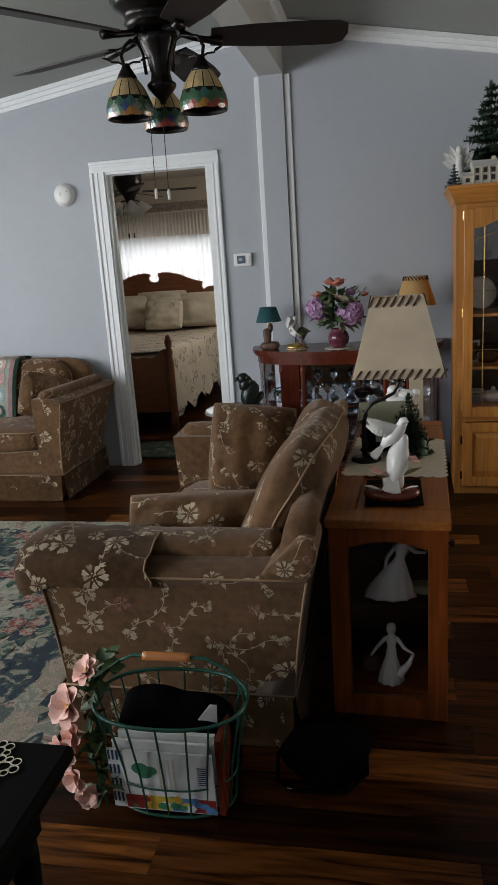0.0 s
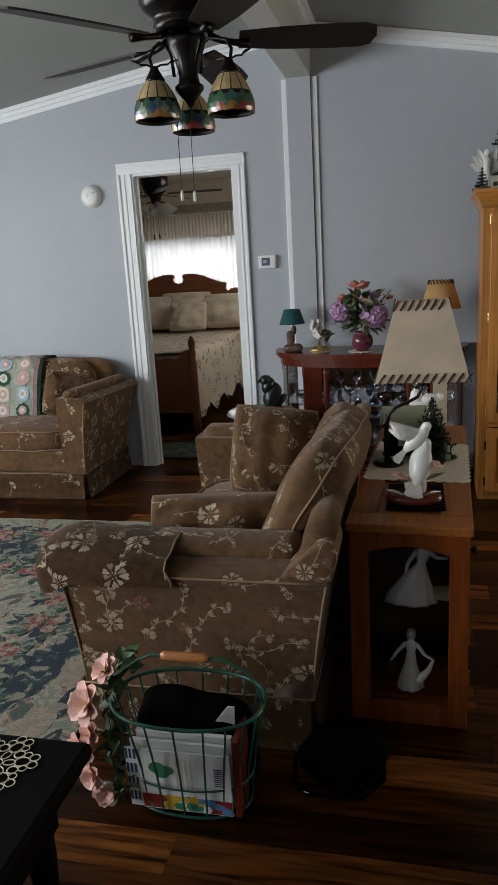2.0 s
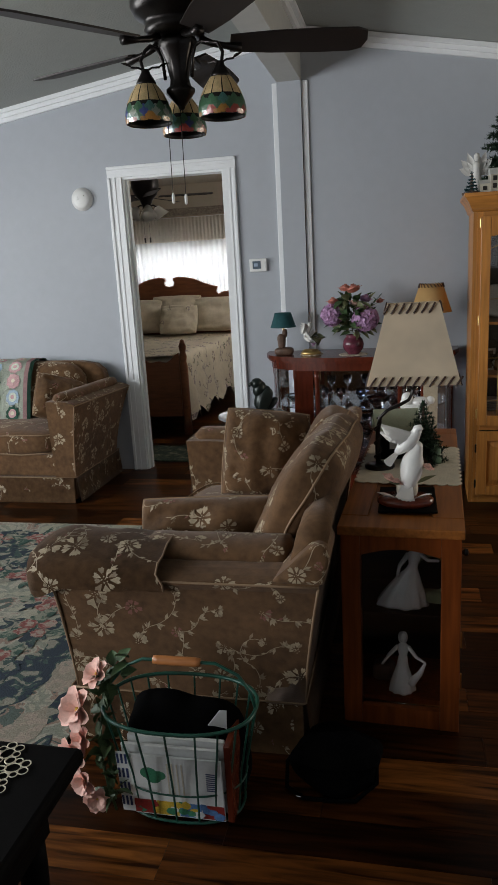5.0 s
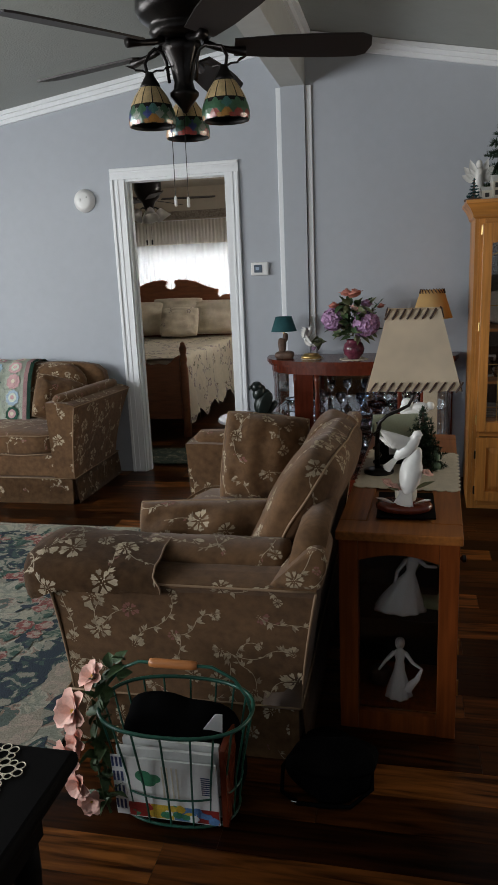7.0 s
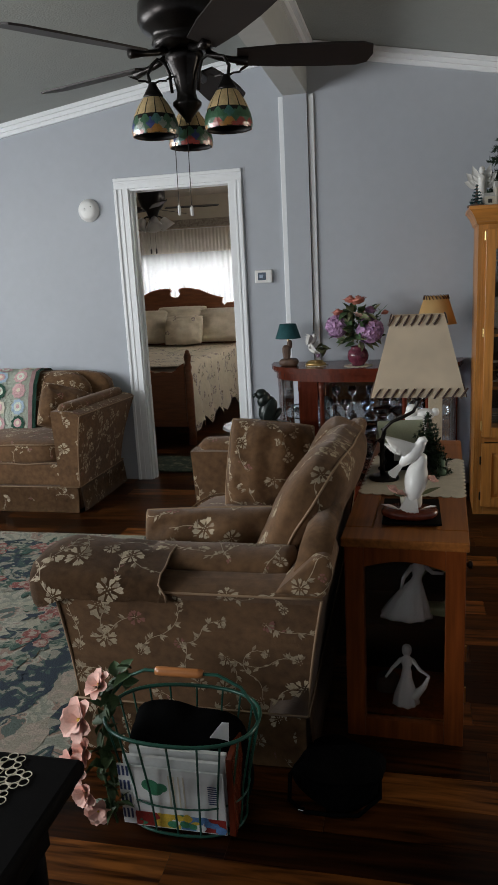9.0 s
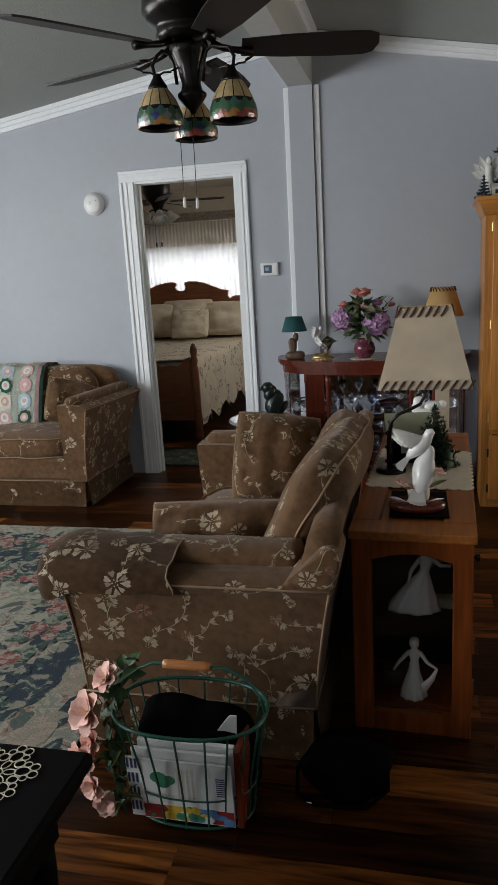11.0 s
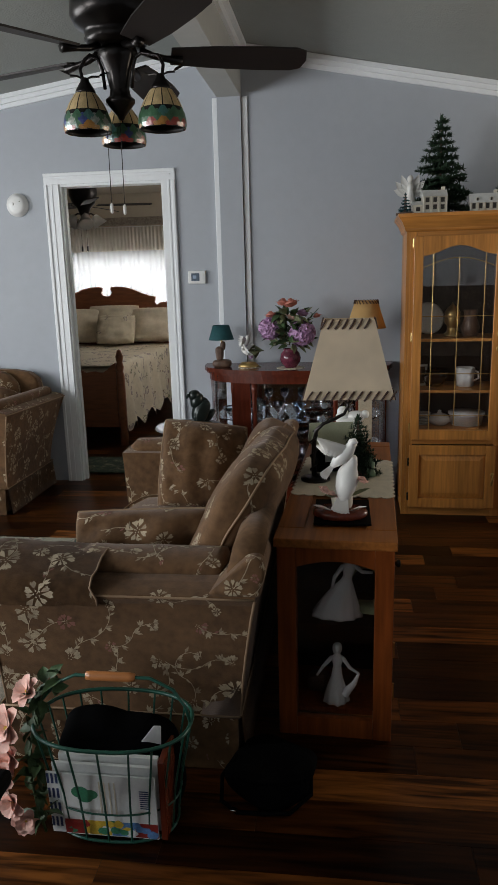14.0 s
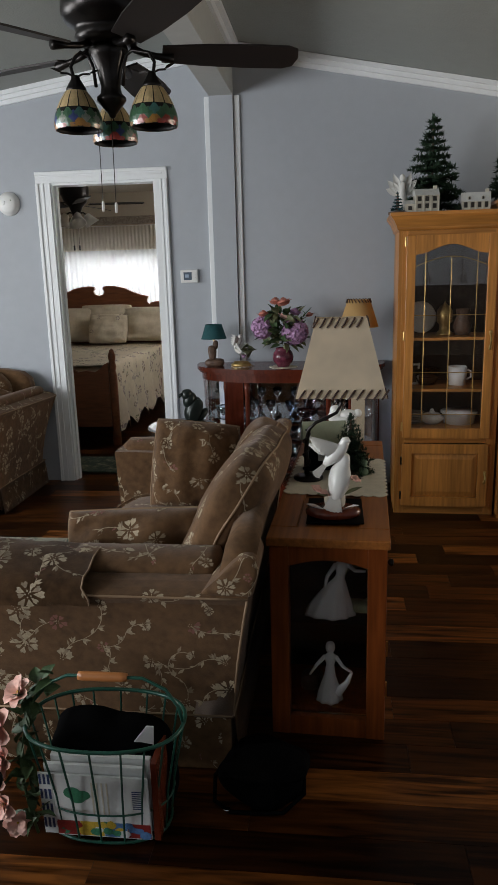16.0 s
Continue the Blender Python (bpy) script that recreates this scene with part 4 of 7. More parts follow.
# ---- figurines in the console ----
def figurine(m, h, hem, sway, reach, label, lifted=False):
    """A gowned figure as one plain cast: pleated skirt, narrow waist, bent arms."""
    bm = bmesh.new()
    rings = []
    for z, r, o in ((0.0, 0.27, 0.0), (0.03, 0.275, 0.0), (0.15, 0.24, 0.12), (0.30, 0.185, 0.32), (0.44, 0.125, 0.56), (0.56, 0.075, 0.80), (0.62, 0.062, 0.90), (0.70, 0.085, 0.98), (0.775, 0.095, 1.0), (0.815, 0.05, 1.0), (0.845, 0.032, 1.0), (0.875, 0.034, 1.0)):
        ring = []
        for i in range(32):
            a = 2 * math.pi * i / 32
            pl = 1 + (0.10 * math.cos(9 * a + 3 * z) + 0.05 * math.cos(5 * a)) * max(0, 0.55 - z) / 0.55
            ring.append((h * (o * sway + r * (hem if z < 0.5 else 1) * pl * math.cos(a)), h * r * 0.62 * pl * math.sin(a), h * z))
        rings.append(ring)
    loft(bm, rings)
    soft(bm, (sway * 1.02 * h, -0.005 * h, 0.925 * h), (0.115 * h, 0.125 * h, 0.15 * h), 2, 8)
    soft(bm, (sway * 0.98 * h, 0.035 * h, 0.90 * h), (0.15 * h, 0.11 * h, 0.20 * h), 2.4, 8, wrinkle=0.012 * h)
    for s, (ex, ez, fx, fz) in zip((-1, 1), reach):
        sh = Vector((sway * h + s * 0.08 * h, 0, 0.765 * h))
        tube(bm, [sh, Vector((ex * h, -0.05 * h, ez * h)), Vector((fx * h, -0.10 * h, fz * h))], [0.036 * h, 0.028 * h, 0.018 * h], 8)
    if lifted:
        tube(bm, [(reach[1][2] * h, -0.10 * h, reach[1][3] * h), (reach[1][2] * h * 0.8, -0.07 * h, 0.36 * h), (0.14 * h, -0.05 * h, 0.16 * h)], [0.02 * h, 0.045 * h, 0.08 * h], 8)
    ob = part("figurine", bm, M_WHITE, smooth=True)
    ob.matrix_world = m
    return tagged(ob, label, "figurine", "figurines in the console")


cm = pose(-0.188, 1.975, 0, 0, 0, -2.6)
figurine(cm @ pose(0.170, 0.12, 0.353), 0.225, 1.20, 0.18, ((-0.02, 0.60, -0.05, 0.46), (0.36, 0.70, 0.50, 0.72)), "white figurine in a wide gown on the cabinet's upper shelf")
figurine(cm @ pose(0.172, 0.10, 0.067), 0.20, 0.72, 0.02, ((-0.20, 0.62, -0.30, 0.48), (0.22, 0.62, 0.36, 0.56)), "white dancing figurine at the bottom of the cabinet", True)
bm = tube(bmesh.new(), [(0.052 * math.cos(a), 0, 0.10 + 0.062 * math.sin(a)) for a in (2 * math.pi * i / 24 for i in range(24))], 0.006, 8, True)
soft(bm, (0, 0, 0.02), (0.10, 0.05, 0.04), 3, 8, wrinkle=0.01, seed=3)
mr = part("oval_mirror_frame", bm, M_LEAFGREY, smooth=True)
mr.matrix_world = cm @ pose(0.262, 0.14, 0.353)
tagged(mr, "oval stand with a pale worked rim beside the figurine", "ornament")
soft_rock = part("rock_base", soft(bmesh.new(), (0, 0, 0.035), (0.07, 0.06, 0.07), 3, 6, wrinkle=0.012), M_STONE)
soft_rock.matrix_world = cm @ pose(0.115, 0.15, 0.066)
tagged(soft_rock, "rough brown rock ornament beside the figurine", "ornament")

# ---- oak hutch: two units side by side ----
def raised_door(x0, x1, y, z0, z1, parent, name="door"):
    bm = bmesh.new()
    w = 0.055
    box(bm, x0, x0 + w, y, y + 0.02, z0, z1, bevel=0.003)
    box(bm, x1 - w, x1, y, y + 0.02, z0, z1, bevel=0.003)
    box(bm, x0 + w, x1 - w, y + 0.001, y + 0.019, z0, z0 + w)
    box(bm, x0 + w, x1 - w, y + 0.001, y + 0.019, z1 - w, z1)
    d = part(name, bm, M_OAK, parent)
    c = loft(bmesh.new(), [[(x0 + w + i, yy, z0 + w + i), (x1 - w - i, yy, z0 + w + i), (x1 - w - i, yy, z1 - w - i), (x0 + w + i, yy, z1 - w - i)] for i, yy in ((0.0, y + 0.018), (0.002, y + 0.013), (0.035, y + 0.004), (0.036, y + 0.004))])
    part("raised_panel", c, M_OAK, d)
    return d


def crown_top(x0, x1, y0, y1, z, parent, h=0.10, out=0.065):
    rings = [[(x0 - q, y0 - q, z + v), (x1 + q, y0 - q, z + v), (x1 + q, y1, z + v), (x0 - q, y1, z + v)] for v, q in ((0, 0.0), (h * 0.12, 0.012), (h * 0.2, 0.012), (h * 0.55, out * 0.55), (h * 0.8, out * 0.9), (h * 0.82, out), (h, out))]
    return part("cornice", loft(bmesh.new(), rings), M_OAKX, parent)


hu = thing("china_hutch", pose(0.358, 4.125, 0, 0, 0, -1.5), "golden oak china hutch with a leaded glass door", "hutch")
HW, HD, HH = 0.565, 0.43, 1.615
part("side_panel", bx(0, 0.02, 0, HD, 0, HH), M_OAK, hu)
# thin dark sheets and back put the hutch's inner shade into colour
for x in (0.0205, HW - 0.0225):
    part("inner_shade_sheet", bx(x, x + 0.002, 0.0205, HD - 0.0125, 0.43, HH - 0.021), M_HUTCHSHADE, hu)
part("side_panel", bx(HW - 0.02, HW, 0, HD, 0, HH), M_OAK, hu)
part("back_panel", bx(0.0205, HW - 0.0205, HD - 0.012, HD, 0.03, HH), M_HUTCHSHADE, hu, "inner back coloured dark for the shade inside")
part("stile", bx(0.0205, 0.055, 0.0, 0.02, 0.0, HH), M_OAK, hu)
part("stile", bx(HW - 0.055, HW - 0.0205, 0.0, 0.02, 0.0, HH), M_OAK, hu)
part("top_panel", bx(0.0205, HW - 0.0205, 0.021, HD - 0.0125, HH - 0.02, HH), M_OAK, hu)
part("rail", bx(0.0555, HW - 0.0555, 0.001, 0.02, HH - 0.03, HH), M_OAKX, hu)
part("rail", bx(0.0555, HW - 0.0555, 0.001, 0.02, 0.430, 0.460), M_OAKX, hu)
part("plinth", bx(0.0555, HW - 0.0555, 0.001, 0.02, 0.0, 0.05), M_OAKX, hu)
crown_top(0, HW, 0, HD, HH + 0.0005, hu, 0.095, 0.05)
for z in (0.505, 0.735, 1.03):
    part("shelf", bx(0.021, HW - 0.021, 0.06, HD - 0.0125, z - 0.016, z), M_OAKX, hu)
# leaded door
bm = bmesh.new()
DXa, DXb, DZa, DZb = 0.04, HW - 0.04, 0.460, 1.590
box(bm, DXa, DXa + 0.05, -0.02, -0.0005, DZa, DZb, bevel=0.003)
box(bm, DXb - 0.05, DXb, -0.02, -0.0005, DZa, DZb, bevel=0.003)
box(bm, DXa + 0.0505, DXb - 0.0505, -0.019, -0.0015, DZa, DZa + 0.055)
n = 16
ax0, ax1 = DXa + 0.0505, DXb - 0.0505
arch = [(ax0 + (ax1 - ax0) * i / n, 1.488 + 0.052 * (0.5 - 0.5 * math.cos(2 * math.pi * i / n)) ) for i in range(n + 1)]
prism(bm, arch + [(ax1, DZb), (ax0, DZb)], "y", -0.019, -0.0015)
gd = part("glass_door", bm, M_OAK, hu)
g = part("pane", bx(ax0, ax1, -0.0105, -0.0075, DZa + 0.0555, 1.545), M_LEADGLASS, gd, "clear leaded glass")
g.visible_shadow = False
came = []
for u in (0.14, 0.50, 0.86):
    x = ax0 + (ax1 - ax0) * u
    came.append([(x, -0.012, DZa + 0.056), (x, -0.012, 1.50 if u != 0.5 else 1.478)])
for z in (0.60, 0.84, 1.16):
    came.append([(ax0, -0.012, z), (ax1, -0.012, z)])
came.append([(ax0 + (ax1 - ax0) * i / n, -0.012, 1.425 + 0.05 * math.sin(math.pi * i / n)) for i in range(n + 1)])
for pts in came:
    part("came", tube(bmesh.new(), pts, 0.0022, 6), M_BRASS, gd, "brass came")
for z in (0.50, 1.02, 1.53):
    part("hinge", lathe(bmesh.new(), [(0.004, 0), (0.006, 0.004), (0.006, 0.05), (0.004, 0.054)], 8, pose(DXa - 0.004, -0.012, z)), M_BRASS, hu, "brass hinge")
ld = raised_door(DXa, DXb, -0.0205, 0.05, 0.425, hu, "lower_door")
for z in (0.09, 0.30):
    part("hinge", lathe(bmesh.new(), [(0.004, 0), (0.006, 0.004), (0.006, 0.045), (0.004, 0.049)], 8, pose(DXa - 0.004, -0.012, z)), M_BRONZE, hu, "dark hinge")


def bail(x, y, z, parent, h=0.08):
    bm = tube(bmesh.new(), [(x, y, z - h / 2), (x, y - 0.014, z - h / 2 + 0.006), (x, y - 0.022, z), (x, y - 0.014, z + h / 2 - 0.006), (x, y, z + h / 2)], [0.004, 0.004, 0.006, 0.004, 0.004])
    for q in (-1, 1):
        soft(bm, (x, y - 0.003, z + q * h / 2), (0.018, 0.006, 0.03), 3, 4)
    return part("handle", bm, M_BRASS, parent, "antique brass handle", smooth=True)


bail(DXb - 0.02, -0.021, 1.02, gd)
bail(DXb - 0.02, -0.042, 0.235, ld, 0.05)

h2 = thing("china_hutch", pose(0.936, 4.045, 0), "taller golden oak hutch unit with drawers", "hutch")
part("body", bx(0, 0.85, 0.0, 0.66, 0, 1.665), M_OAK, h2)
crown_top(0, 0.85, 0, 0.66, 1.6655, h2, 0.10, 0.055)
raised_door(0.045, 0.42, -0.022, 0.52, 1.62, h2, "upper_door")
raised_door(0.43, 0.81, -0.022, 0.52, 1.62, h2, "upper_door")
for z0, z1 in ((0.06, 0.26), (0.28, 0.48)):
    dr = part("drawer", bx(0.045, 0.81, -0.02, -0.0005, z0, z1, bevel=0.005), M_OAKX, h2)
    part("pull", bx(0.05, 0.066, -0.04, -0.0205, z0 + 0.03, z1 - 0.03, bevel=0.004), M_BRONZE, dr, "dark pull")
part("knob", soft(bmesh.new(), (0.07, -0.03, 1.36), (0.022, 0.02, 0.022), 2, 6), M_WHITE, h2, "white knob", smooth=True)


# dishes in the hutch
def dish(name, profile, x, y, z, label, category, material=M_WHITE, extra=None, group="dishes in the hutch", seg=20):
    ob = thing(name, pose(x, y, z), label, category, group)
    part("body", lathe(bmesh.new(), profile, seg), material, ob, smooth=True)
    for nm, bm, mm in extra or ():
        part(nm, bm, mm, ob, smooth=True)
    return ob


for k in range(7):
    dish("plate", [(0.0, 0), (0.035, 0), (0.055, 0.006), (0.06, 0.009), (0.055, 0.008), (0, 0.004)], 0.485, 4.335, 0.5055 + k * 0.010, "white plate in a stack at the hutch bottom", "plate")
dish("teapot", [(0.0, 0), (0.04, 0), (0.062, 0.02), (0.064, 0.04), (0.045, 0.062), (0.02, 0.066), (0.010, 0.078), (0.012, 0.086), (0, 0.092)], 0.590, 4.315, 0.5055, "white lidded teapot on the hutch bottom", "teapot", M_WHITE,
     [("spout", tube(bmesh.new(), [(0.055, 0, 0.025), (0.085, 0, 0.04), (0.10, 0, 0.06)], [0.013, 0.010, 0.007]), M_WHITE)])
dish("casserole_dish", [(0.0, 0), (0.09, 0), (0.10, 0.06), (0.108, 0.062), (0.108, 0.075), (0.0, 0.078)], 0.750, 4.335, 0.5055, "broad white covered dish on the hutch bottom", "dish")
dish("mug", [(0.0, 0), (0.05, 0), (0.052, 0.05), (0.055, 0.11), (0.051, 0.11), (0.046, 0.01), (0, 0.008)], 0.735, 4.345, 0.7355, "pale patterned mug on the hutch shelf", "mug", M_WHITE,
     [("handle", tube(bmesh.new(), [(0.05, 0, 0.09), (0.075, 0, 0.08), (0.078, 0, 0.045), (0.05, 0, 0.03)], 0.006), M_WHITE)])
dish("glass_bowl", [(0.0, 0), (0.05, 0), (0.075, 0.05), (0.08, 0.10), (0.076, 0.10), (0.07, 0.05), (0.046, 0.008), (0, 0.008)], 0.560, 4.365, 0.7355, "clear glass bowl on the hutch shelf", "bowl", M_CRYSTAL)
dish("ornate_clock", [(0.0, 0), (0.05, 0), (0.05, 0.012), (0.03, 0.03), (0.028, 0.06), (0.045, 0.08), (0.045, 0.14), (0.03, 0.165), (0.01, 0.18), (0, 0.20)], 0.645, 4.325, 1.0305, "gilded ornament on the hutch shelf", "ornament", M_BRASS)
dish("pitcher", [(0.0, 0), (0.04, 0), (0.055, 0.05), (0.035, 0.11), (0.042, 0.15), (0.038, 0.15), (0.03, 0.11), (0, 0.01)], 0.750, 4.335, 1.0305, "dark glazed pitcher on the hutch shelf", "pitcher", M_STONE)
pl = thing("display_plate", pose(0.515, 4.415, 1.0305 + 0.10, 78, 0, 12), "white china plate propped upright on the shelf", "plate", "dishes in the hutch")
part("body", lathe(bmesh.new(), [(0.0, 0), (0.05, 0), (0.085, 0.012), (0.095, 0.016), (0.085, 0.016), (0, 0.006)], 24), M_WHITE, pl, smooth=True)
fr = thing("photo_frame", pose(0.425, 4.335, 0.7355, 8, 0, 20), "small silver picture frame on the hutch shelf", "picture frame")
bm = bmesh.new()
for a in ((0, 0.012, 0, 0.13), (0.078, 0.09, 0, 0.13), (0.0125, 0.0775, 0, 0.012), (0.0125, 0.0775, 0.118, 0.13)):
    box(bm, a[0], a[1], 0, 0.01, a[2], a[3])
part("frame", bm, M_PLASTIC, fr)
part("picture", bx(0.0125, 0.0775, 0.003, 0.007, 0.0125, 0.1175), M_STONE, fr)

# ---- ornaments on top of the hutch ----
def pine(m, h, r, tiers, label, material, seed, name="artificial_tree", trunk=M_STONE, snow=None):
    """A small artificial fir: tiers of drooping branches, each a stem with short needle blades."""
    rng = random.Random(seed)
    fine = min(1.0, h / 0.42)
    t = thing(name, m, label, "tree ornament")
    part("trunk", tube(bmesh.new(), [(0, 0, 0), (0, 0, h * 0.97)], [0.012, 0.004], 6), trunk, t)
    bm = bmesh.new()
    for k in range(tiers):
        u = k / (tiers - 1)
        z, R = h * (0.10 + 0.84 * u), r * (1 - u) ** 0.85 + 0.02 * fine
        nb = max(5, int(15 * (1 - u)) + 4)
        for i in range(nb):
            a = 2 * math.pi * (i + rng.random()) / nb
            L = R * rng.uniform(0.7, 1.12)
            dirv = Vector((math.cos(a), math.sin(a), 0.12 - 0.5 * (1 - u) * rng.random()))
            steps = max(2, int(L / (0.018 * fine)))
            for q in range(steps):
                c = Vector((0, 0, z)) + dirv * (L * (q + 0.5) / steps)
                for s in range(15):
                    b = rng.uniform(0, 6.28)
                    nd = (dirv * 0.8 + Vector((math.cos(b) * 0.7, math.sin(b) * 0.7, rng.uniform(-0.4, 0.7)))).normalized() * rng.uniform(0.022, 0.040) * fine
                    sd = nd.cross(Vector((0.3, 0.2, 1))).normalized() * 0.0062 * fine
                    bm.faces.new([bm.verts.new(c + sd), bm.verts.new(c - sd), bm.verts.new(c + nd)])
    for s in range(60):
        b, w = rng.uniform(0, 6.28), rng.uniform(0, 1)
        c = Vector((0, 0, h * (0.9 + 0.1 * w)))
        nd = Vector((math.cos(b) * 0.5, math.sin(b) * 0.5, 1)).normalized() * 0.025 * fine
        sd = nd.cross(Vector((0.3, 0.9, 0.1))).normalized() * 0.003
        bm.faces.new([bm.verts.new(c + sd), bm.verts.new(c - sd), bm.verts.new(c + nd)])
    tagged(part("needles", bm, material, t, "dark green needles"), kind="stuff")
    part("foot", lathe(bmesh.new(), [(0, 0), (0.05, 0), (0.05, 0.012), (0.015, 0.02), (0, 0.022)], 12), trunk, t)
    return t


TOPZ = HH + 0.0955
pine(pose(0.555, 4.380, TOPZ), 0.53, 0.155, 13, "dark green artificial fir on top of the hutch", M_PINE, 3)
pine(pose(1.02, 4.42, 1.766), 0.40, 0.15, 10, "dark fir with rust-coloured tips on the taller hutch", M_PINE, 5)
rust = thing("artificial_tree", pose(1.0, 4.33, 1.766), "narrow rust-brown tree ornament on the taller hutch", "tree ornament")
part("cone", lathe(bmesh.new(), [(0, 0), (0.06, 0.0), (0.05, 0.1), (0.03, 0.25), (0.012, 0.36), (0, 0.39)], 14, wave=0.08, waves=5), M_STONE, rust, smooth=True)
tt = pine(pose(0.352, 4.210, TOPZ), 0.115, 0.035, 7, "tiny teal bottle-brush tree on the hutch", M_TEAL, 8)


def village_house(m, w, d, h, roof_h, cols, rows, label, wing=0.0, dormers=0):
    ho = thing("village_house", m, label, "ornament", "village houses on the hutch")
    part("base", bx(-w / 2 - wing - 0.012, w / 2 + 0.012, -d / 2 - 0.02, d / 2 + 0.005, 0, 0.010, bevel=0.003), M_HOUSEROOF, ho)
    part("wall", bx(-w / 2, w / 2, -d / 2, d / 2, 0.0105, h), M_HOUSE, ho)
    prism_roof = prism(bmesh.new(), [(-d / 2 - 0.006, h), (d / 2 + 0.006, h), (d * 0.12, h + roof_h), (-d * 0.12, h + roof_h)], "x", -w / 2 - 0.005, w / 2 + 0.005)
    part("roof", prism_roof, M_HOUSEROOF, ho)
    part("chimney", bx(w / 2 - 0.022, w / 2 - 0.004, -0.008, 0.01, h + roof_h * 0.4, h + roof_h + 0.016), M_HOUSE, ho)
    for r in range(rows):
        for c in range(cols):
            x = -w / 2 + w * (c + 0.5) / cols
            z = 0.02 + (h - 0.02) * (r + 0.5) / rows
            part("window", bx(x - w / cols * 0.24, x + w / cols * 0.24, -d / 2 - 0.002, -d / 2 + 0.001, z - (h / rows) * 0.26, z + (h / rows) * 0.26), M_HOUSEDARK, ho)
    for c in range(cols + 1):
        x = -w / 2 + w * c / cols
        part("pillar", bx(x - 0.0022, x + 0.0022, -d / 2 - 0.010, -d / 2 - 0.005, 0.0105, h), M_HOUSE, ho)
    for c in range(dormers):
        x = -w / 2 + w * (c + 0.5) / dormers
        dm = part("dormer", lathe(bmesh.new(), [(0.0, -0.012), (0.011, -0.012), (0.011, 0.012), (0, 0.012)], 12, pose(x, -d * 0.32, h + roof_h * 0.35, 90)), M_HOUSE, ho)
        part("dormer_window", bx(x - 0.005, x + 0.005, -d * 0.32 - 0.0135, -d * 0.32 - 0.0125, h + roof_h * 0.2, h + roof_h * 0.5), M_HOUSEDARK, dm)
    if wing:
        wg = part("wing", bx(-w / 2 - wing, -w / 2 - 0.0005, -d / 2 + 0.01, d / 2 - 0.01, 0.0105, h * 0.55), M_HOUSE, ho)
        part("wing_roof", prism(bmesh.new(), [(-d / 2 + 0.005, h * 0.55), (d / 2 - 0.005, h * 0.55), (0, h * 0.55 + roof_h * 0.6)], "x", -w / 2 - wing - 0.004, -w / 2 - 0.001), M_HOUSEROOF, ho)
        part("window", bx(-w / 2 - wing * 0.7, -w / 2 - wing * 0.3, -d / 2 + 0.0085, -d / 2 + 0.0105, h * 0.2, h * 0.42), M_HOUSEDARK, wg)
    return ho


village_house(pose(0.508, 4.240, TOPZ, 0, 0, 6), 0.125, 0.07, 0.095, 0.035, 3, 2, "white porcelain village house with pillars on the hutch", 0.055)
village_house(pose(0.780, 4.260, TOPZ, 0, 0, -4), 0.145, 0.07, 0.055, 0.05, 4, 1, "pale village cottage with dormers on the hutch", 0.0, 2)
bm = bmesh.new()
lathe(bm, [(0.035, 0), (0.034, 0.02), (0.028, 0.08), (0.018, 0.14), (0.022, 0.165), (0.010, 0.18)], 14, wave=0.06, waves=7)
soft(bm, (0, 0, 0.20), (0.034, 0.034, 0.044), 2, 6)
for sg in (-1, 1):
    for q, ll in ((18, 0.12), (42, 0.105), (68, 0.085)):
        leaf(bm, pose(sg * 0.012, 0.020, 0.115, 0, -90 + sg * q, 0) @ pose(0, 0, 0, 90, 0, 0), ll, 0.045, 0.05, 5)
an = part("angel_figurine", bm, M_VILLAGE, smooth=True)
an.matrix_world = pose(0.385, 4.310, TOPZ)
tagged(an, "white winged angel statuette on the hutch", "figurine")

# ---- bow-front curio cabinet by the far wall ----
cu = thing("curio_cabinet", pose(-0.28, 4.735, 0), "dark cherry bow-front curio cabinet with curved glass", "cabinet")


def bow(s, inset=0.0):
    """The front line from the left end (s = 0) over the middle to the right end (1)."""
    a = math.pi * s
    return (-(0.60 - inset) * math.cos(a), -0.05 - (0.385 - inset) * math.sin(a) ** 0.8)


def bow_plate(z0, z1, inset):
    n = 28
    out = [bow(i / n, inset) for i in range(n + 1)]
    return prism(bmesh.new(), [(out[0][0], 0)] + out + [(out[-1][0], 0)], "z", z0, z1)


part("top", bow_plate(0.815, 0.84, -0.012), M_CHERRY, cu)
part("top_edge", bow_plate(0.80, 0.8148, 0.0), M_CHERRY, cu)
part("frieze", bow_plate(0.755, 0.7995, 0.018), M_CHERRY, cu)
part("base", bow_plate(0.0, 0.10, 0.01), M_CHERRY, cu)
part("back_panel", bx(-0.57, 0.57, -0.012, -0.001, 0.1005, 0.7545), M_MIRROR, cu, "mirrored back")
for s in (0.0, 0.262, 0.355, 0.645, 0.738, 1.0):
    x, y = bow(s, 0.03)
    wide = 0.020 if 0 < s < 1 else 0.014
    part("column", lathe(bmesh.new(), [(wide * 0.9, 0.1005), (wide, 0.13), (wide * 0.8, 0.16), (wide * 0.72, 0.40), (wide * 0.8, 0.68), (wide, 0.715), (wide * 0.9, 0.7545)], 12, pose(x, min(y, -0.03), 0)), M_CHERRY, cu, smooth=True)
for s0, s1 in ((0.015, 0.25), (0.37, 0.63), (0.75, 0.985)):
    bm = bmesh.new()
    pts = [bow(s0 + (s1 - s0) * i / 8, 0.028) for i in range(9)]
    prism(bm, pts + [(x * 0.994, y + 0.003) for x, y in reversed(pts)], "z", 0.1005, 0.7545)
    g = part("curved_glass", bm, M_GLASS, cu, "clear curved glass")
    g.visible_shadow = False
bm = bmesh.new()
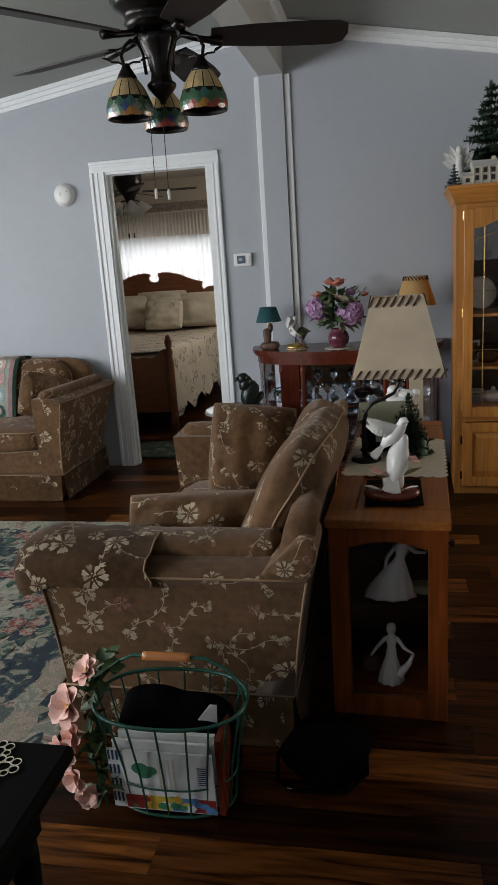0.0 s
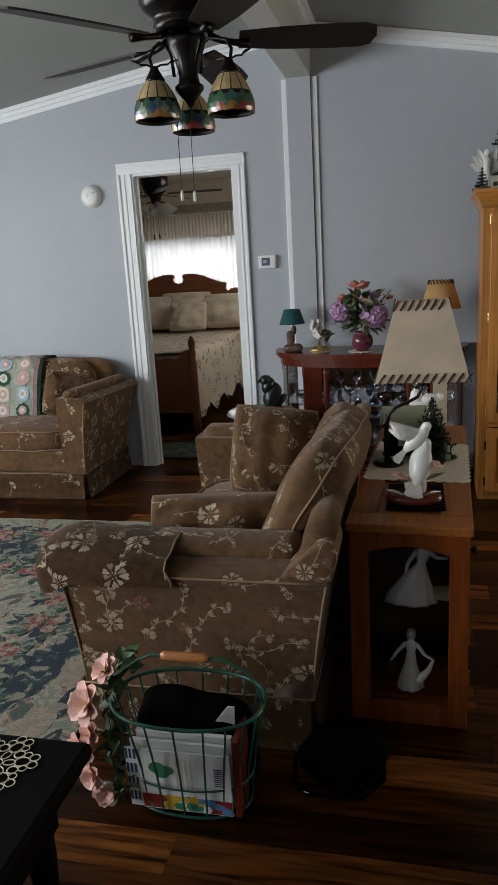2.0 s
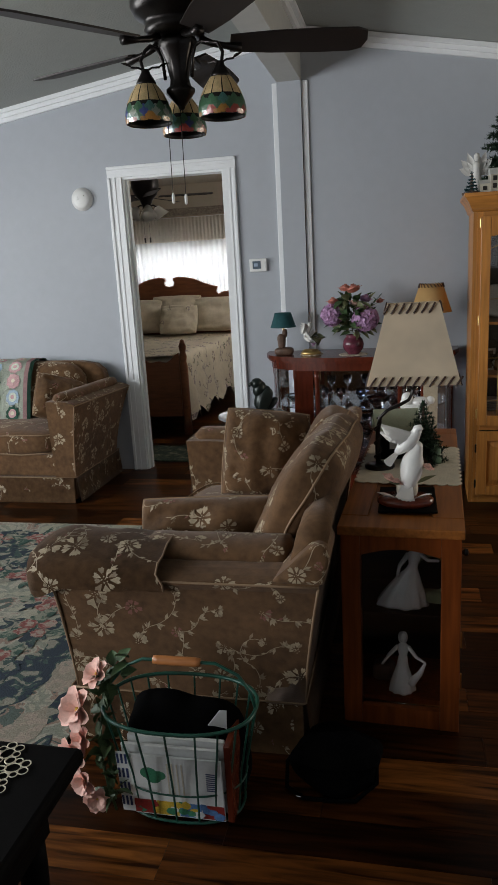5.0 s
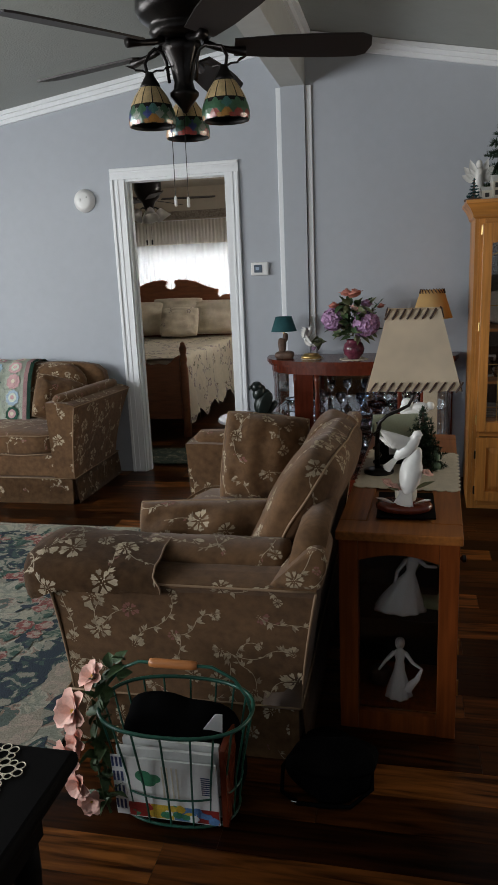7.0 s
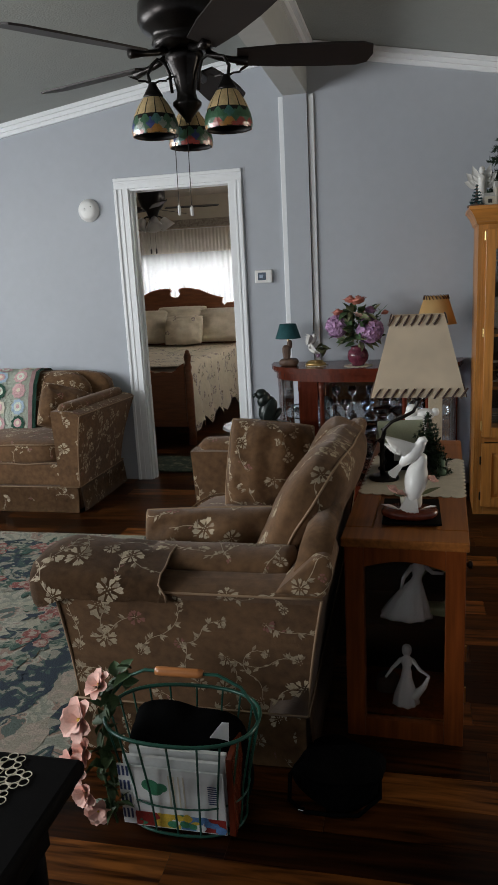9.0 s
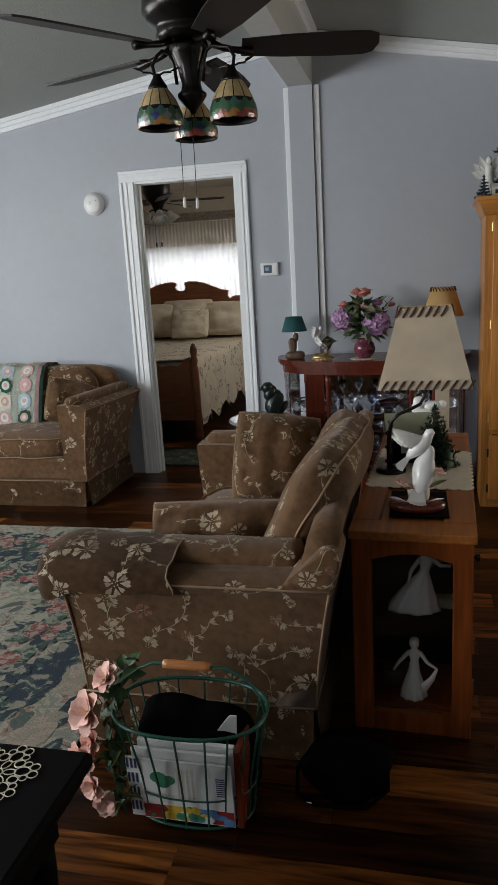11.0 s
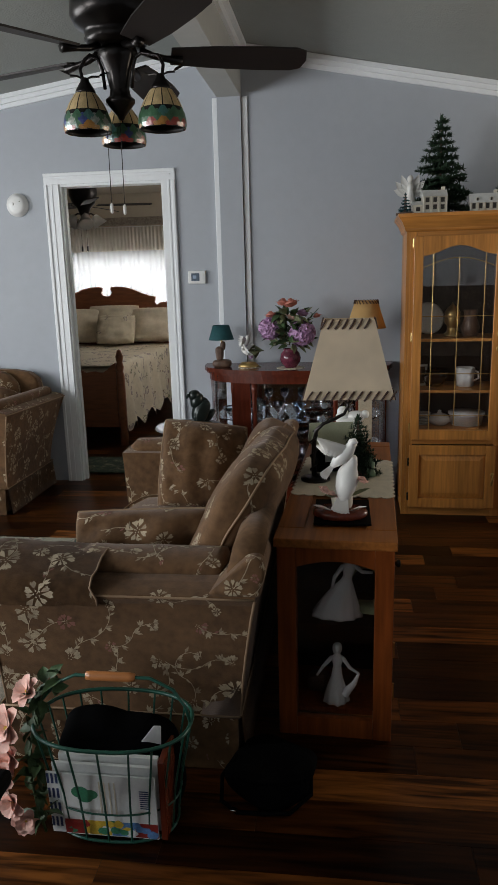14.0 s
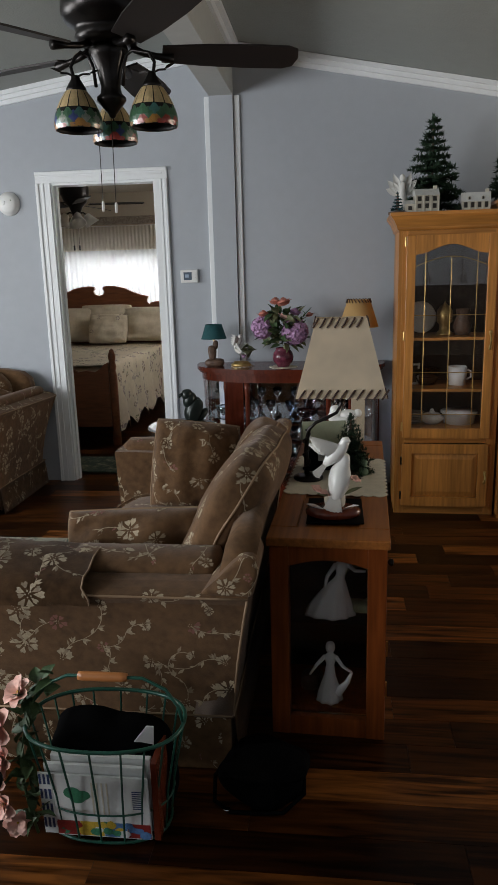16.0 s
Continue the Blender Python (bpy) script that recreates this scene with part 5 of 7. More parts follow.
box(bm, *sorted((bow(0.27)[0], bow(0.345)[0])), bow(0.3)[1] + 0.03, bow(0.3)[1] + 0.045, 0.1005, 0.7545)
part("front_panel", bm, M_CHERRY, cu)
for z in (0.29, 0.50):
    g = part("glass_shelf", bow_plate(z, z + 0.006, 0.06), M_CRYSTAL, cu, "glass shelf")
    g.visible_shadow = False

rng = random.Random(4)
GOBLET = [(0, 0), (0.028, 0.0), (0.026, 0.004), (0.005, 0.008), (0.005, 0.05), (0.018, 0.062), (0.030, 0.085), (0.030, 0.12), (0.027, 0.12), (0.026, 0.086), (0, 0.065)]
BOWL = [(0, 0), (0.03, 0), (0.032, 0.006), (0.055, 0.03), (0.068, 0.06), (0.064, 0.06), (0.05, 0.032), (0, 0.008)]
DECANT = [(0, 0), (0.035, 0), (0.042, 0.03), (0.035, 0.08), (0.014, 0.10), (0.012, 0.13), (0.02, 0.137), (0.008, 0.14), (0.014, 0.165), (0, 0.18)]
for z in (0.1008, 0.2965, 0.5065):
    for k in range(9):
        x = -0.28 + (k - 4) * 0.108 + rng.uniform(-0.012, 0.012)
        if z < 0.2 and k % 2:
            continue
        yy = 4.735 - (0.10 + 0.20 * math.sin(math.pi * (k + 0.6) / 9.2)) + rng.uniform(-0.01, 0.02)
        kind = rng.choice(("goblet", "bowl", "decanter"))
        blue = rng.random() < 0.1
        dish({"goblet": "crystal_goblet", "bowl": "crystal_bowl", "decanter": "crystal_decanter"}[kind], {"goblet": GOBLET, "bowl": BOWL, "decanter": DECANT}[kind], x, yy, z,
             ("blue" if blue else "clear") + " cut glass " + kind + " inside the curio cabinet", kind, M_BLUEGLASS if blue else M_CRYSTAL, group="crystal in the curio cabinet", seg=14)

# ---- on the curio cabinet ----
CT = 0.8402


def doily(m, r, label, material=M_LACE, seg=40):
    bm = bmesh.new()
    pts = []
    for i in range(seg * 2):
        a = math.pi * i / seg
        rr = r * (1 + 0.05 * math.cos(seg / 2.5 * a))
        pts.append((rr * math.cos(a), rr * math.sin(a)))
    prism(bm, pts, "z", 0, 0.0025)
    ob = part("doily", bm, material)
    ob.matrix_world = m
    return tagged(ob, label, "doily")


doily(pose(-0.31, 4.44, CT), 0.085, "round white crocheted doily under the vase")
doily(pose(-0.575, 4.50, CT), 0.07, "round white crocheted doily under the dove ornament")

tl = thing("table_lamp", pose(-0.755, 4.52, CT), "small lamp with a dark teal shade and figure base", "lamp")
part("base", soft(bmesh.new(), (0, 0, 0.025), (0.12, 0.09, 0.05), 3, 8, wrinkle=0.012, seed=2), M_STONE, tl, smooth=True)
bm = soft(bmesh.new(), (-0.012, 0, 0.09), (0.055, 0.05, 0.10), 3, 8, wrinkle=0.014, seed=5)
soft(bm, (0.012, 0, 0.135), (0.035, 0.035, 0.06), 2.5, 6, wrinkle=0.008, seed=6)
part("stem_figure", bm, M_STONE, tl, "mottled resin figure", smooth=True)
part("stem", tube(bmesh.new(), [(0, 0, 0.13), (0, 0, 0.20)], 0.005), M_BRASS, tl)
bm = bmesh.new()
lathe(bm, [(0.082, 0.175), (0.078, 0.185), (0.052, 0.265), (0.050, 0.265), (0.076, 0.185), (0.080, 0.175)], 28)
part("shade", bm, M_TEAL, tl, "dark teal cloth shade", smooth=True)

dv = thing("dove_ornament", pose(-0.58, 4.49, CT + 0.0026), "white bird ornament with flowers on a wooden base", "ornament")
part("base", lathe(bmesh.new(), [(0, 0), (0.062, 0), (0.066, 0.010), (0.055, 0.018), (0.045, 0.03), (0, 0.034)], 24, squash=0.7), M_BRASS, dv, "gilded oval base", smooth=True)


def bird(bm, c, s, yaw, pitch, wing):
    """A dove: body, head, tail fan, two wings."""
    t = pose(*c, 0, 0, yaw) @ pose(0, 0, 0, 0, pitch, 0)
    for p, sz in (((0, 0, 0), (0.46, 0.26, 0.26)), ((0.20, 0, 0.06), (0.20, 0.16, 0.17)), ((-0.06, 0, -0.01), (0.44, 0.22, 0.21))):
        tmp = bmesh.new()
        soft(tmp, (0, 0, 0), [q * s for q in sz], 2, 8)
        tmp.transform(t @ Matrix.Translation([q * s for q in p]))
        me = bpy.data.meshes.new("tmp")
        tmp.to_mesh(me)
        tmp.free()
        bm.from_mesh(me)
        bpy.data.meshes.remove(me)
    tube(bm, [t @ Vector((0.29 * s, 0, 0.05 * s)), t @ Vector((0.36 * s, 0, 0.03 * s))], [0.025 * s, 0.004 * s], 6)
    for k in range(5):
        leaf(bm, t @ pose(-0.18 * s, 0, 0, 0, 0, 180 + (k - 2) * 12), 0.36 * s, 0.10 * s, 0.02)
    for sg in (-1, 1):
        for k in range(6):
            leaf(bm, t @ pose(0.06 * s - 0.03 * s * k, sg * 0.09 * s, 0.05 * s) @ pose(0, 0, 0, sg * wing, 0, 0) @ pose(0, 0, 0, 0, 0, sg * (85 + 13 * k)), (0.50 - 0.03 * k) * s, 0.12 * s, 0.05)


bm = bmesh.new()
bird(bm, (-0.02, 0, 0.10), 0.13, 150, -35, 50)
part("bird", bm, M_WHITE, dv, "white glazed bird", smooth=True)
bm = bmesh.new()
bird(bm, (-0.01, 0, 0.16), 0.13, 20, -60, 40)
part("bird", bm, M_WHITE, dv, "white glazed bird", smooth=True)
bm = bmesh.new()
for k in range(16):
    leaf(bm, pose(0.045, 0, 0.05 + 0.006 * k, 0, -50 + 7 * k, k * 61), 0.06, 0.035, 0.2)
part("foliage", bm, M_LEAFGREY, dv, "grey-green leaves", smooth=True)
bm = bmesh.new()
for k in range(7):
    leaf(bm, pose(0.02, -0.02, 0.05, 0, -40, k * 51), 0.03, 0.022, 0.3)
part("blossom", bm, M_LILAC, dv, "violet blossom", smooth=True)

va = thing("flower_vase", pose(-0.31, 4.44, CT + 0.0026), "pink mottled glass vase filled with silk flowers", "vase")
M_VASE = mat("mottled_rose_glass", (0.13, 0.03, 0.05), 0.12, vary=0.8, scale=30)
part("vase", lathe(bmesh.new(), [(0, 0), (0.036, 0), (0.040, 0.008), (0.060, 0.035), (0.066, 0.06), (0.058, 0.09), (0.042, 0.108), (0.046, 0.118), (0.040, 0.118), (0.038, 0.108), (0, 0.09)], 28), M_VASE, va, smooth=True)


def bloom(parent, c, r, material, n, seed, label, petal=0.024, name="hydrangea"):
    """A round head of many small four-petalled florets."""
    rg = random.Random(seed)
    bm = bmesh.new()
    for k in range(n):
        z = 1 - 2 * (k + 0.5) / n
        a = k * 2.399963
        q = math.sqrt(1 - z * z)
        d = Vector((q * math.cos(a), q * math.sin(a), z))
        t = Matrix.Translation(Vector(c) + d * r * rg.uniform(0.85, 1.08)) @ d.to_track_quat("Z", "Y").to_matrix().to_4x4() @ pose(0, 0, 0, 0, 0, rg.uniform(0, 90))
        for i in range(4):
            leaf(bm, t @ pose(0, 0, 0, 0, -8, 90 * i), petal, petal * 0.95, 0.05, 3, True)
    return part(name, bm, material, parent, label)


bloom(va, (0.075, -0.03, 0.215), 0.072, M_LILAC, 90, 1, "lilac hydrangea head")
bloom(va, (-0.125, -0.02, 0.245), 0.058, M_LILAC, 70, 2, "lilac hydrangea head")


def rose(parent, c, r, material, seed, tilt=0, label="coral rose"):
    rg = random.Random(seed)
    bm = bmesh.new()
    for layer in range(4):
        k = 0.35 + 0.22 * layer
        lathe(bm, [(0.10 * r, -0.3 * r), (k * r * 0.8, -0.15 * r), (k * r, 0.25 * r), (k * r * (0.80 + 0.20 * layer), (1.0 - 0.22 * layer) * r), (k * r * (0.76 + 0.20 * layer), (0.96 - 0.22 * layer) * r), (k * r * 0.92, 0.3 * r), (0.08 * r, -0.25 * r)], 20, pose(*c, 0, tilt, 0) @ pose(0, 0, 0, 0, 0, 36 * layer + rg.uniform(-12, 12)), wave=0.10, waves=5)
    return part("rose", bm, material, parent, label, smooth=True)


for i, (c, r, mm) in enumerate((((0.012, -0.03, 0.385), 0.040, M_ROSE), ((-0.040, -0.02, 0.392), 0.034, M_ROSE), ((0.02, -0.035, 0.30), 0.036, M_PINK), ((-0.115, -0.02, 0.32), 0.030, M_ROSE), ((0.075, 0.0, 0.325), 0.034, M_LILAC), ((0.165, 0.01, 0.31), 0.022, M_ROSE))):
    rose(va, c, r, mm, i, (i * 17) % 40 - 15)
rg = random.Random(12)
for k, (mm, cnt, lab) in enumerate(((M_LEAF, 90, "dark green leaf"), (M_LEAFGREY, 70, "grey-green leaf"))):
    for i in range(cnt):
        a, e = rg.uniform(0, 360), rg.uniform(-75, 25)
        bm = bmesh.new()
        leaf(bm, pose(0, 0, 0.13 + rg.uniform(0, 0.20), 0, 0, a) @ pose(rg.uniform(0.02, 0.10), 0, 0, rg.uniform(-60, 60), e, 0), rg.uniform(0.045, 0.095), rg.uniform(0.028, 0.05), -0.3)
        part("leaf", bm, mm, va, smooth=True)
for i in range(5):
    bm = bmesh.new()
    a = rg.uniform(-40, 40)
    p0 = Vector((0, 0, 0.15))
    p1 = p0 + Vector((math.sin(radians(a * 1.6)) * 0.19, rg.uniform(-0.05, 0.05), 0.20))
    tube(bm, [p0, (p0 + p1) / 2 + Vector((0, 0, 0.02)), p1], 0.002, 5)
    for q in range(6):
        leaf(bm, Matrix.Translation(p0.lerp(p1, 0.5 + q * 0.09)) @ pose(0, 0, 0, 0, -40, q * 140), 0.035, 0.014, 0.1, 3)
    part("sprig", bm, M_LEAF, va, "thin leafy sprig")

# ---- round side table with a dark bird of prey statuette ----
rt = thing("side_table", pose(-0.90, 4.12, 0), "small round pedestal table with a pale top", "table")
M_RT = mat("dusty_glossy_top", (0.20, 0.20, 0.21), 0.18, vary=0.1, scale=8)
part("tabletop", lathe(bmesh.new(), [(0, 0.52), (0.19, 0.52), (0.205, 0.525), (0.205, 0.535), (0.198, 0.54), (0, 0.54)], 36), M_RT, rt, smooth=False)
part("apron", lathe(bmesh.new(), [(0.16, 0.48), (0.17, 0.5195), (0.15, 0.5195), (0.15, 0.48)], 28), M_CHERRY, rt)
part("pedestal", lathe(bmesh.new(), [(0, 0.08), (0.03, 0.08), (0.045, 0.14), (0.025, 0.22), (0.03, 0.36), (0.05, 0.46), (0.05, 0.5195), (0, 0.5195)], 18), M_CHERRY, rt, smooth=True)
for i in range(3):
    part("leg", tube(bmesh.new(), [pose(0, 0, 0, 0, 0, 120 * i + 20) @ Vector(p) for p in ((0.02, 0, 0.14), (0.09, 0, 0.12), (0.15, 0, 0.05), (0.18, 0, 0.012))], [0.02, 0.017, 0.014, 0.012]), M_CHERRY, rt, smooth=True)
bm = bmesh.new()
soft(bm, (0, 0, 0.012), (0.12, 0.09, 0.024), 4, 6)
for c, sz, rot in (((0.005, 0, 0.085), (0.075, 0.07, 0.14), (0, 18, 0)), ((-0.022, 0, 0.165), (0.055, 0.05, 0.06), (0, 0, 0)), ((0.045, 0, 0.045), (0.04, 0.05, 0.10), (0, 40, 0)), ((-0.010, 0, 0.135), (0.062, 0.058, 0.09), (0, 12, 0)), ((0.01, -0.034, 0.08), (0.06, 0.018, 0.13), (0, 20, 0)), ((0.01, 0.034, 0.08), (0.06, 0.018, 0.13), (0, 20, 0))):
    soft(bm, c, sz, 2.3, 8, wrinkle=0.004, rot=rot)
tube(bm, [(-0.045, 0, 0.168), (-0.06, 0, 0.162), (-0.062, 0, 0.15)], [0.012, 0.009, 0.003], 6)
eg = part("bird_statuette", bm, mat("black_green_bronze", (0.012, 0.018, 0.016), 0.3, metal=0.3, vary=0.4, scale=30), smooth=True)
eg.matrix_world = pose(-0.835, 4.12, 0.5402, 0, 0, 25) @ Matrix.Diagonal((1.2, 1.35, 1.12, 1))
tagged(eg, "dark perched bird of prey statuette on the side table", "statuette")

# ---- lamp beside the hutch ----
l2 = thing("floor_lamp", pose(0.150, 4.36, 0), "lamp with an amber laced shade on a pale column", "lamp")
part("column", loft(bmesh.new(), [[(-w, -w, z), (w, -w, z), (w, w, z), (-w, w, z)] for w, z in ((0.07, 0), (0.07, 0.03), (0.040, 0.035), (0.040, 0.70), (0.05, 0.705), (0.05, 0.73), (0.012, 0.74), (0.010, 1.12))]), mat("pale_plaster", (0.50, 0.42, 0.30), 0.7, vary=0.15, scale=12, bump=0.2), l2)


def shade4(parent, w0, d0, z0, w1, d1, z1, material, lace, stitches, label):
    """A four-sided parchment shade, laced along both rims with thongs."""
    bm = bmesh.new()
    for k in (0, 0.003):
        lo = [(sx * (w0 / 2 - k), sy * (d0 / 2 - k), z0) for sx, sy in ((-1, -1), (1, -1), (1, 1), (-1, 1))]
        hi = [(sx * (w1 / 2 - k), sy * (d1 / 2 - k), z1) for sx, sy in ((-1, -1), (1, -1), (1, 1), (-1, 1))]
        a, b = [bm.verts.new(p) for p in lo], [bm.verts.new(p) for p in hi]
        for i in range(4):
            bm.faces.new((a[i], a[(i + 1) % 4], b[(i + 1) % 4], b[i]))
    sh = part("shade", bm, material, parent, label)
    for (w, d, z, up) in ((w0, d0, z0, 1), (w1, d1, z1, -1)):
        n = stitches if up > 0 else int(stitches * 0.64)
        for i in range(n):
            u = -0.5 + (i + 0.35) / n
            tilt = 0.024 if up > 0 else -0.02
            q = w / w0 if up < 0 else 1
            y = -d / 2
            slope = (d0 - d1) / 2 / (z1 - z0)
            rise = 0.030 * up
            tube_pts = [(u * w, y - 0.004, z - 0.004 * up), (u * w + tilt * 0.5, y - 0.006 + slope * (rise * 0.5 if up > 0 else rise * 0.5), z + rise * 0.5), (u * w + tilt, y - 0.003 + slope * rise, z + rise)]
            part("lacing", tube(bmesh.new(), tube_pts, 0.0034, 6), lace, sh, "dark leather lacing")
        for sx in (-1, 1):
            for i in range(max(3, n // 2)):
                u = -0.5 + (i + 0.4) / max(3, n // 2)
                slope = (w0 - w1) / 2 / (z1 - z0)
                rise = 0.030 * up
                part("lacing", tube(bmesh.new(), [(sx * (w / 2 + 0.003), u * d, z - 0.004 * up), (sx * (w / 2 + 0.003 - slope * rise), u * d + 0.015, z + rise)], 0.0023, 5), lace, sh, "dark leather lacing")
    return sh


M_THONG = mat("dark_leather", (0.045, 0.018, 0.010), 0.6, vary=0.2)
part("shade", lathe(bmesh.new(), [(0.118, 1.085), (0.066, 1.245), (0.063, 1.245), (0.115, 1.085)], 32), M_PARCH2, l2, "amber parchment shade laced at the rims", smooth=True)
for i in range(22):
    a = 2 * math.pi * i / 22
    part("lacing", tube(bmesh.new(), [(0.068 * math.cos(a), 0.068 * math.sin(a), 1.25), (0.074 * math.cos(a + 0.2), 0.074 * math.sin(a + 0.2), 1.228)], 0.003, 5), M_THONG, l2, "dark leather lacing")

# ---- on the console table ----
CZ = 0.6552
ru = part("lace_runner", bmesh.new(), M_LACE)
bm = bmesh.new()
rg = random.Random(2)
pts = []
for (xa, ya, xb, yb, n) in ((-0.165, 2.40, 0.175, 2.37, 9), (0.175, 2.37, 0.20, 2.86, 11), (0.20, 2.86, -0.13, 2.92, 9), (-0.13, 2.92, -0.165, 2.40, 11)):
    dx, dy = xb - xa, yb - ya
    ll = math.hypot(dx, dy)
    for i in range(n * 4):
        u = i / (n * 4)
        o = 0.012 * abs(math.sin(math.pi * u * n))
        pts.append((xa + dx * u + dy / ll * o, ya + dy * u - dx / ll * o))
prism(bm, pts, "z", CZ, CZ + 0.0025)
bm.to_mesh(ru.data)
bm.free()
tagged(ru, "cream lace runner with a scalloped edge on the console", "doily")

gl = part("glass_tray", bx(-0.082, 0.095, 2.085, 2.33, CZ, CZ + 0.006, bevel=0.002), M_DARK)
tagged(gl, "dark glossy mat under the dove ornament", "mat")
do = thing("dove_statuette", pose(0.000, 2.155, CZ + 0.0062), "white porcelain doves with roses on a dark base", "statuette")
part("base", lathe(bmesh.new(), [(0, 0), (0.080, 0), (0.086, 0.008), (0.086, 0.018), (0.078, 0.026), (0, 0.029)], 36, squash=0.66), M_CHERRY, do, "dark turned wooden base", smooth=True)


def wing(root, tip, chord, bow=0.012, n=14):
    """A raised wing: feathers step along its trailing edge."""
    bm = bmesh.new()
    root, tip, chord = Vector(root), Vector(tip), Vector(chord)
    up = (tip - root).cross(chord).normalized()
    rows = []
    for i in range(n * 3 + 1):
        s = i / (n * 3)
        c = (0.55 + 0.75 * math.sin(math.pi * (0.18 + 0.62 * s))) * (1 - 0.80 * s ** 3) * (1 - 0.10 * ((s * 7) % 1))
        p = root.lerp(tip, s) + up * bow * math.sin(math.pi * s) - chord * 0.12 * math.sin(math.pi * s)
        rows.append([bm.verts.new(p + chord * c * v + up * 0.010 * math.sin(math.pi * v)) for v in (0, 0.25, 0.5, 0.75, 1)])
    for p, q in zip(rows, rows[1:]):
        for k in range(4):
            bm.faces.new((p[k], p[k + 1], q[k + 1], q[k]))
    bmesh.ops.solidify(bm, geom=list(bm.faces), thickness=0.004)
    return bm


def tail(root, tip, wide):
    bm = bmesh.new()
    root, tip = Vector(root), Vector(tip)
    d = tip - root
    side = d.cross(Vector((0, -1, 0.2))).normalized()
    rows = []
    for i in range(7):
        s = i / 6
        rows.append([bm.verts.new(root + d * s * (1 - 0.10 * abs(k / 5) ** 2 + (0.04 if k % 2 else 0) * s) + side * (k / 5) * (wide * (0.32 + 0.68 * s))) for k in range(-5, 6)])
    for p, q in zip(rows, rows[1:]):
        for k in range(10):
            bm.faces.new((p[k], p[k + 1], q[k + 1], q[k]))
    bmesh.ops.solidify(bm, geom=list(bm.faces), thickness=0.004)
    return bm


# standing dove, seen from behind, and a second one alighting on it
sd = part("standing_dove", tube(bmesh.new(), [(0.004, -0.028, 0.062), (0.010, -0.026, 0.078), (0.016, -0.018, 0.100), (0.020, -0.010, 0.124), (0.024, -0.006, 0.146), (0.029, -0.006, 0.164), (0.034, -0.008, 0.180), (0.037, -0.014, 0.192), (0.036, -0.024, 0.196)], [0.016, 0.024, 0.032, 0.035, 0.032, 0.024, 0.019, 0.015, 0.003], 18), M_WHITE, do, "glossy white porcelain dove", smooth=True)
part("tail", tail((0.010, -0.034, 0.088), (-0.002, -0.056, 0.030), 0.030), M_WHITE, sd, smooth=True)
fd = part("flying_dove", tube(bmesh.new(), [(-0.026, -0.010, 0.166), (-0.012, -0.010, 0.180), (0.004, -0.010, 0.196), (0.018, -0.010, 0.210), (0.028, -0.010, 0.222), (0.034, -0.011, 0.234), (0.038, -0.014, 0.243), (0.043, -0.018, 0.246), (0.052, -0.024, 0.243)], [0.009, 0.017, 0.023, 0.023, 0.018, 0.0145, 0.0145, 0.011, 0.002], 18), M_WHITE, do, "glossy white porcelain dove with raised wings", smooth=True)
part("tail", tail((-0.018, -0.012, 0.174), (-0.056, -0.018, 0.132), 0.015), M_WHITE, fd, smooth=True)
part("wing", wing((0.022, -0.016, 0.232), (-0.070, -0.030, 0.262), (-0.012, 0.004, -0.040)), M_WHITE, fd, smooth=True)
part("wing", wing((0.010, 0.006, 0.226), (-0.074, 0.020, 0.228), (-0.006, 0.006, -0.030)), M_WHITE, fd, smooth=True)
part("stump", soft(bmesh.new(), (0.004, 0.012, 0.052), (0.07, 0.05, 0.075), 3, 8, wrinkle=0.014, seed=11), M_HOUSE, do, "pale porcelain branch", smooth=True)
for i, (c, r) in enumerate((((-0.050, -0.024, 0.090), 0.021), ((-0.028, -0.034, 0.080), 0.019), ((0.066, -0.012, 0.120), 0.020))):
    rose(do, c, r * 0.75, M_PINK, 40 + i, 25, "pale pink porcelain rose")
for i, (x, y, a) in enumerate(((-0.05, -0.035, 200), (0.05, -0.035, -30), (-0.03, -0.03, 240), (0.06, -0.01, 10))):
    bm = bmesh.new()
    leaf(bm, pose(x * 0.6, y, 0.03 + (0.04 if i > 1 else 0), 0, -14, a), 0.062, 0.030, 0.15)
    part("porcelain_leaf", bm, M_WHITE if i < 2 else M_LEAFGREY, do, smooth=True)

ln = thing("table_lamp", pose(0.028, 2.58, CZ + 0.0026), "table lamp with laced parchment shade and black iron base", "lamp")
part("base", lathe(bmesh.new(), [(0, 0), (0.055, 0), (0.055, 0.008), (0.03, 0.016), (0, 0.018)], 24, pose(-0.12, 0.0, 0)), M_BRONZE, ln, smooth=True)
part("stem", tube(bmesh.new(), [(-0.125, 0, 0.01), (-0.127, 0, 0.09), (-0.124, 0, 0.15), (-0.115, -0.004, 0.19), (-0.09, -0.006, 0.215), (-0.05, -0.004, 0.232), (-0.015, 0, 0.25), (0.0, 0, 0.28), (0, 0, 0.34)], [0.010, 0.009, 0.008, 0.007, 0.0065, 0.0065, 0.006, 0.006, 0.006], 10), M_BRONZE, ln, "bent black iron stem", smooth=True)
part("twist", tube(bmesh.new(), [(-0.126 + 0.013 * math.cos(k * 0.9), 0.013 * math.sin(k * 0.9), 0.012 + 0.0075 * k) for k in range(24)], 0.004, 6), M_BRONZE, ln, "twisted iron strand", smooth=True)
part("bulb_socket", lathe(bmesh.new(), [(0.012, 0.29), (0.016, 0.30), (0.016, 0.36), (0.01, 0.37)], 12), M_BRONZE, ln, smooth=True)
shade4(ln, 0.318, 0.20, 0.318, 0.176, 0.12, 0.592, M_PARCH, M_THONG, 11, "cream parchment shade laced at the rims")
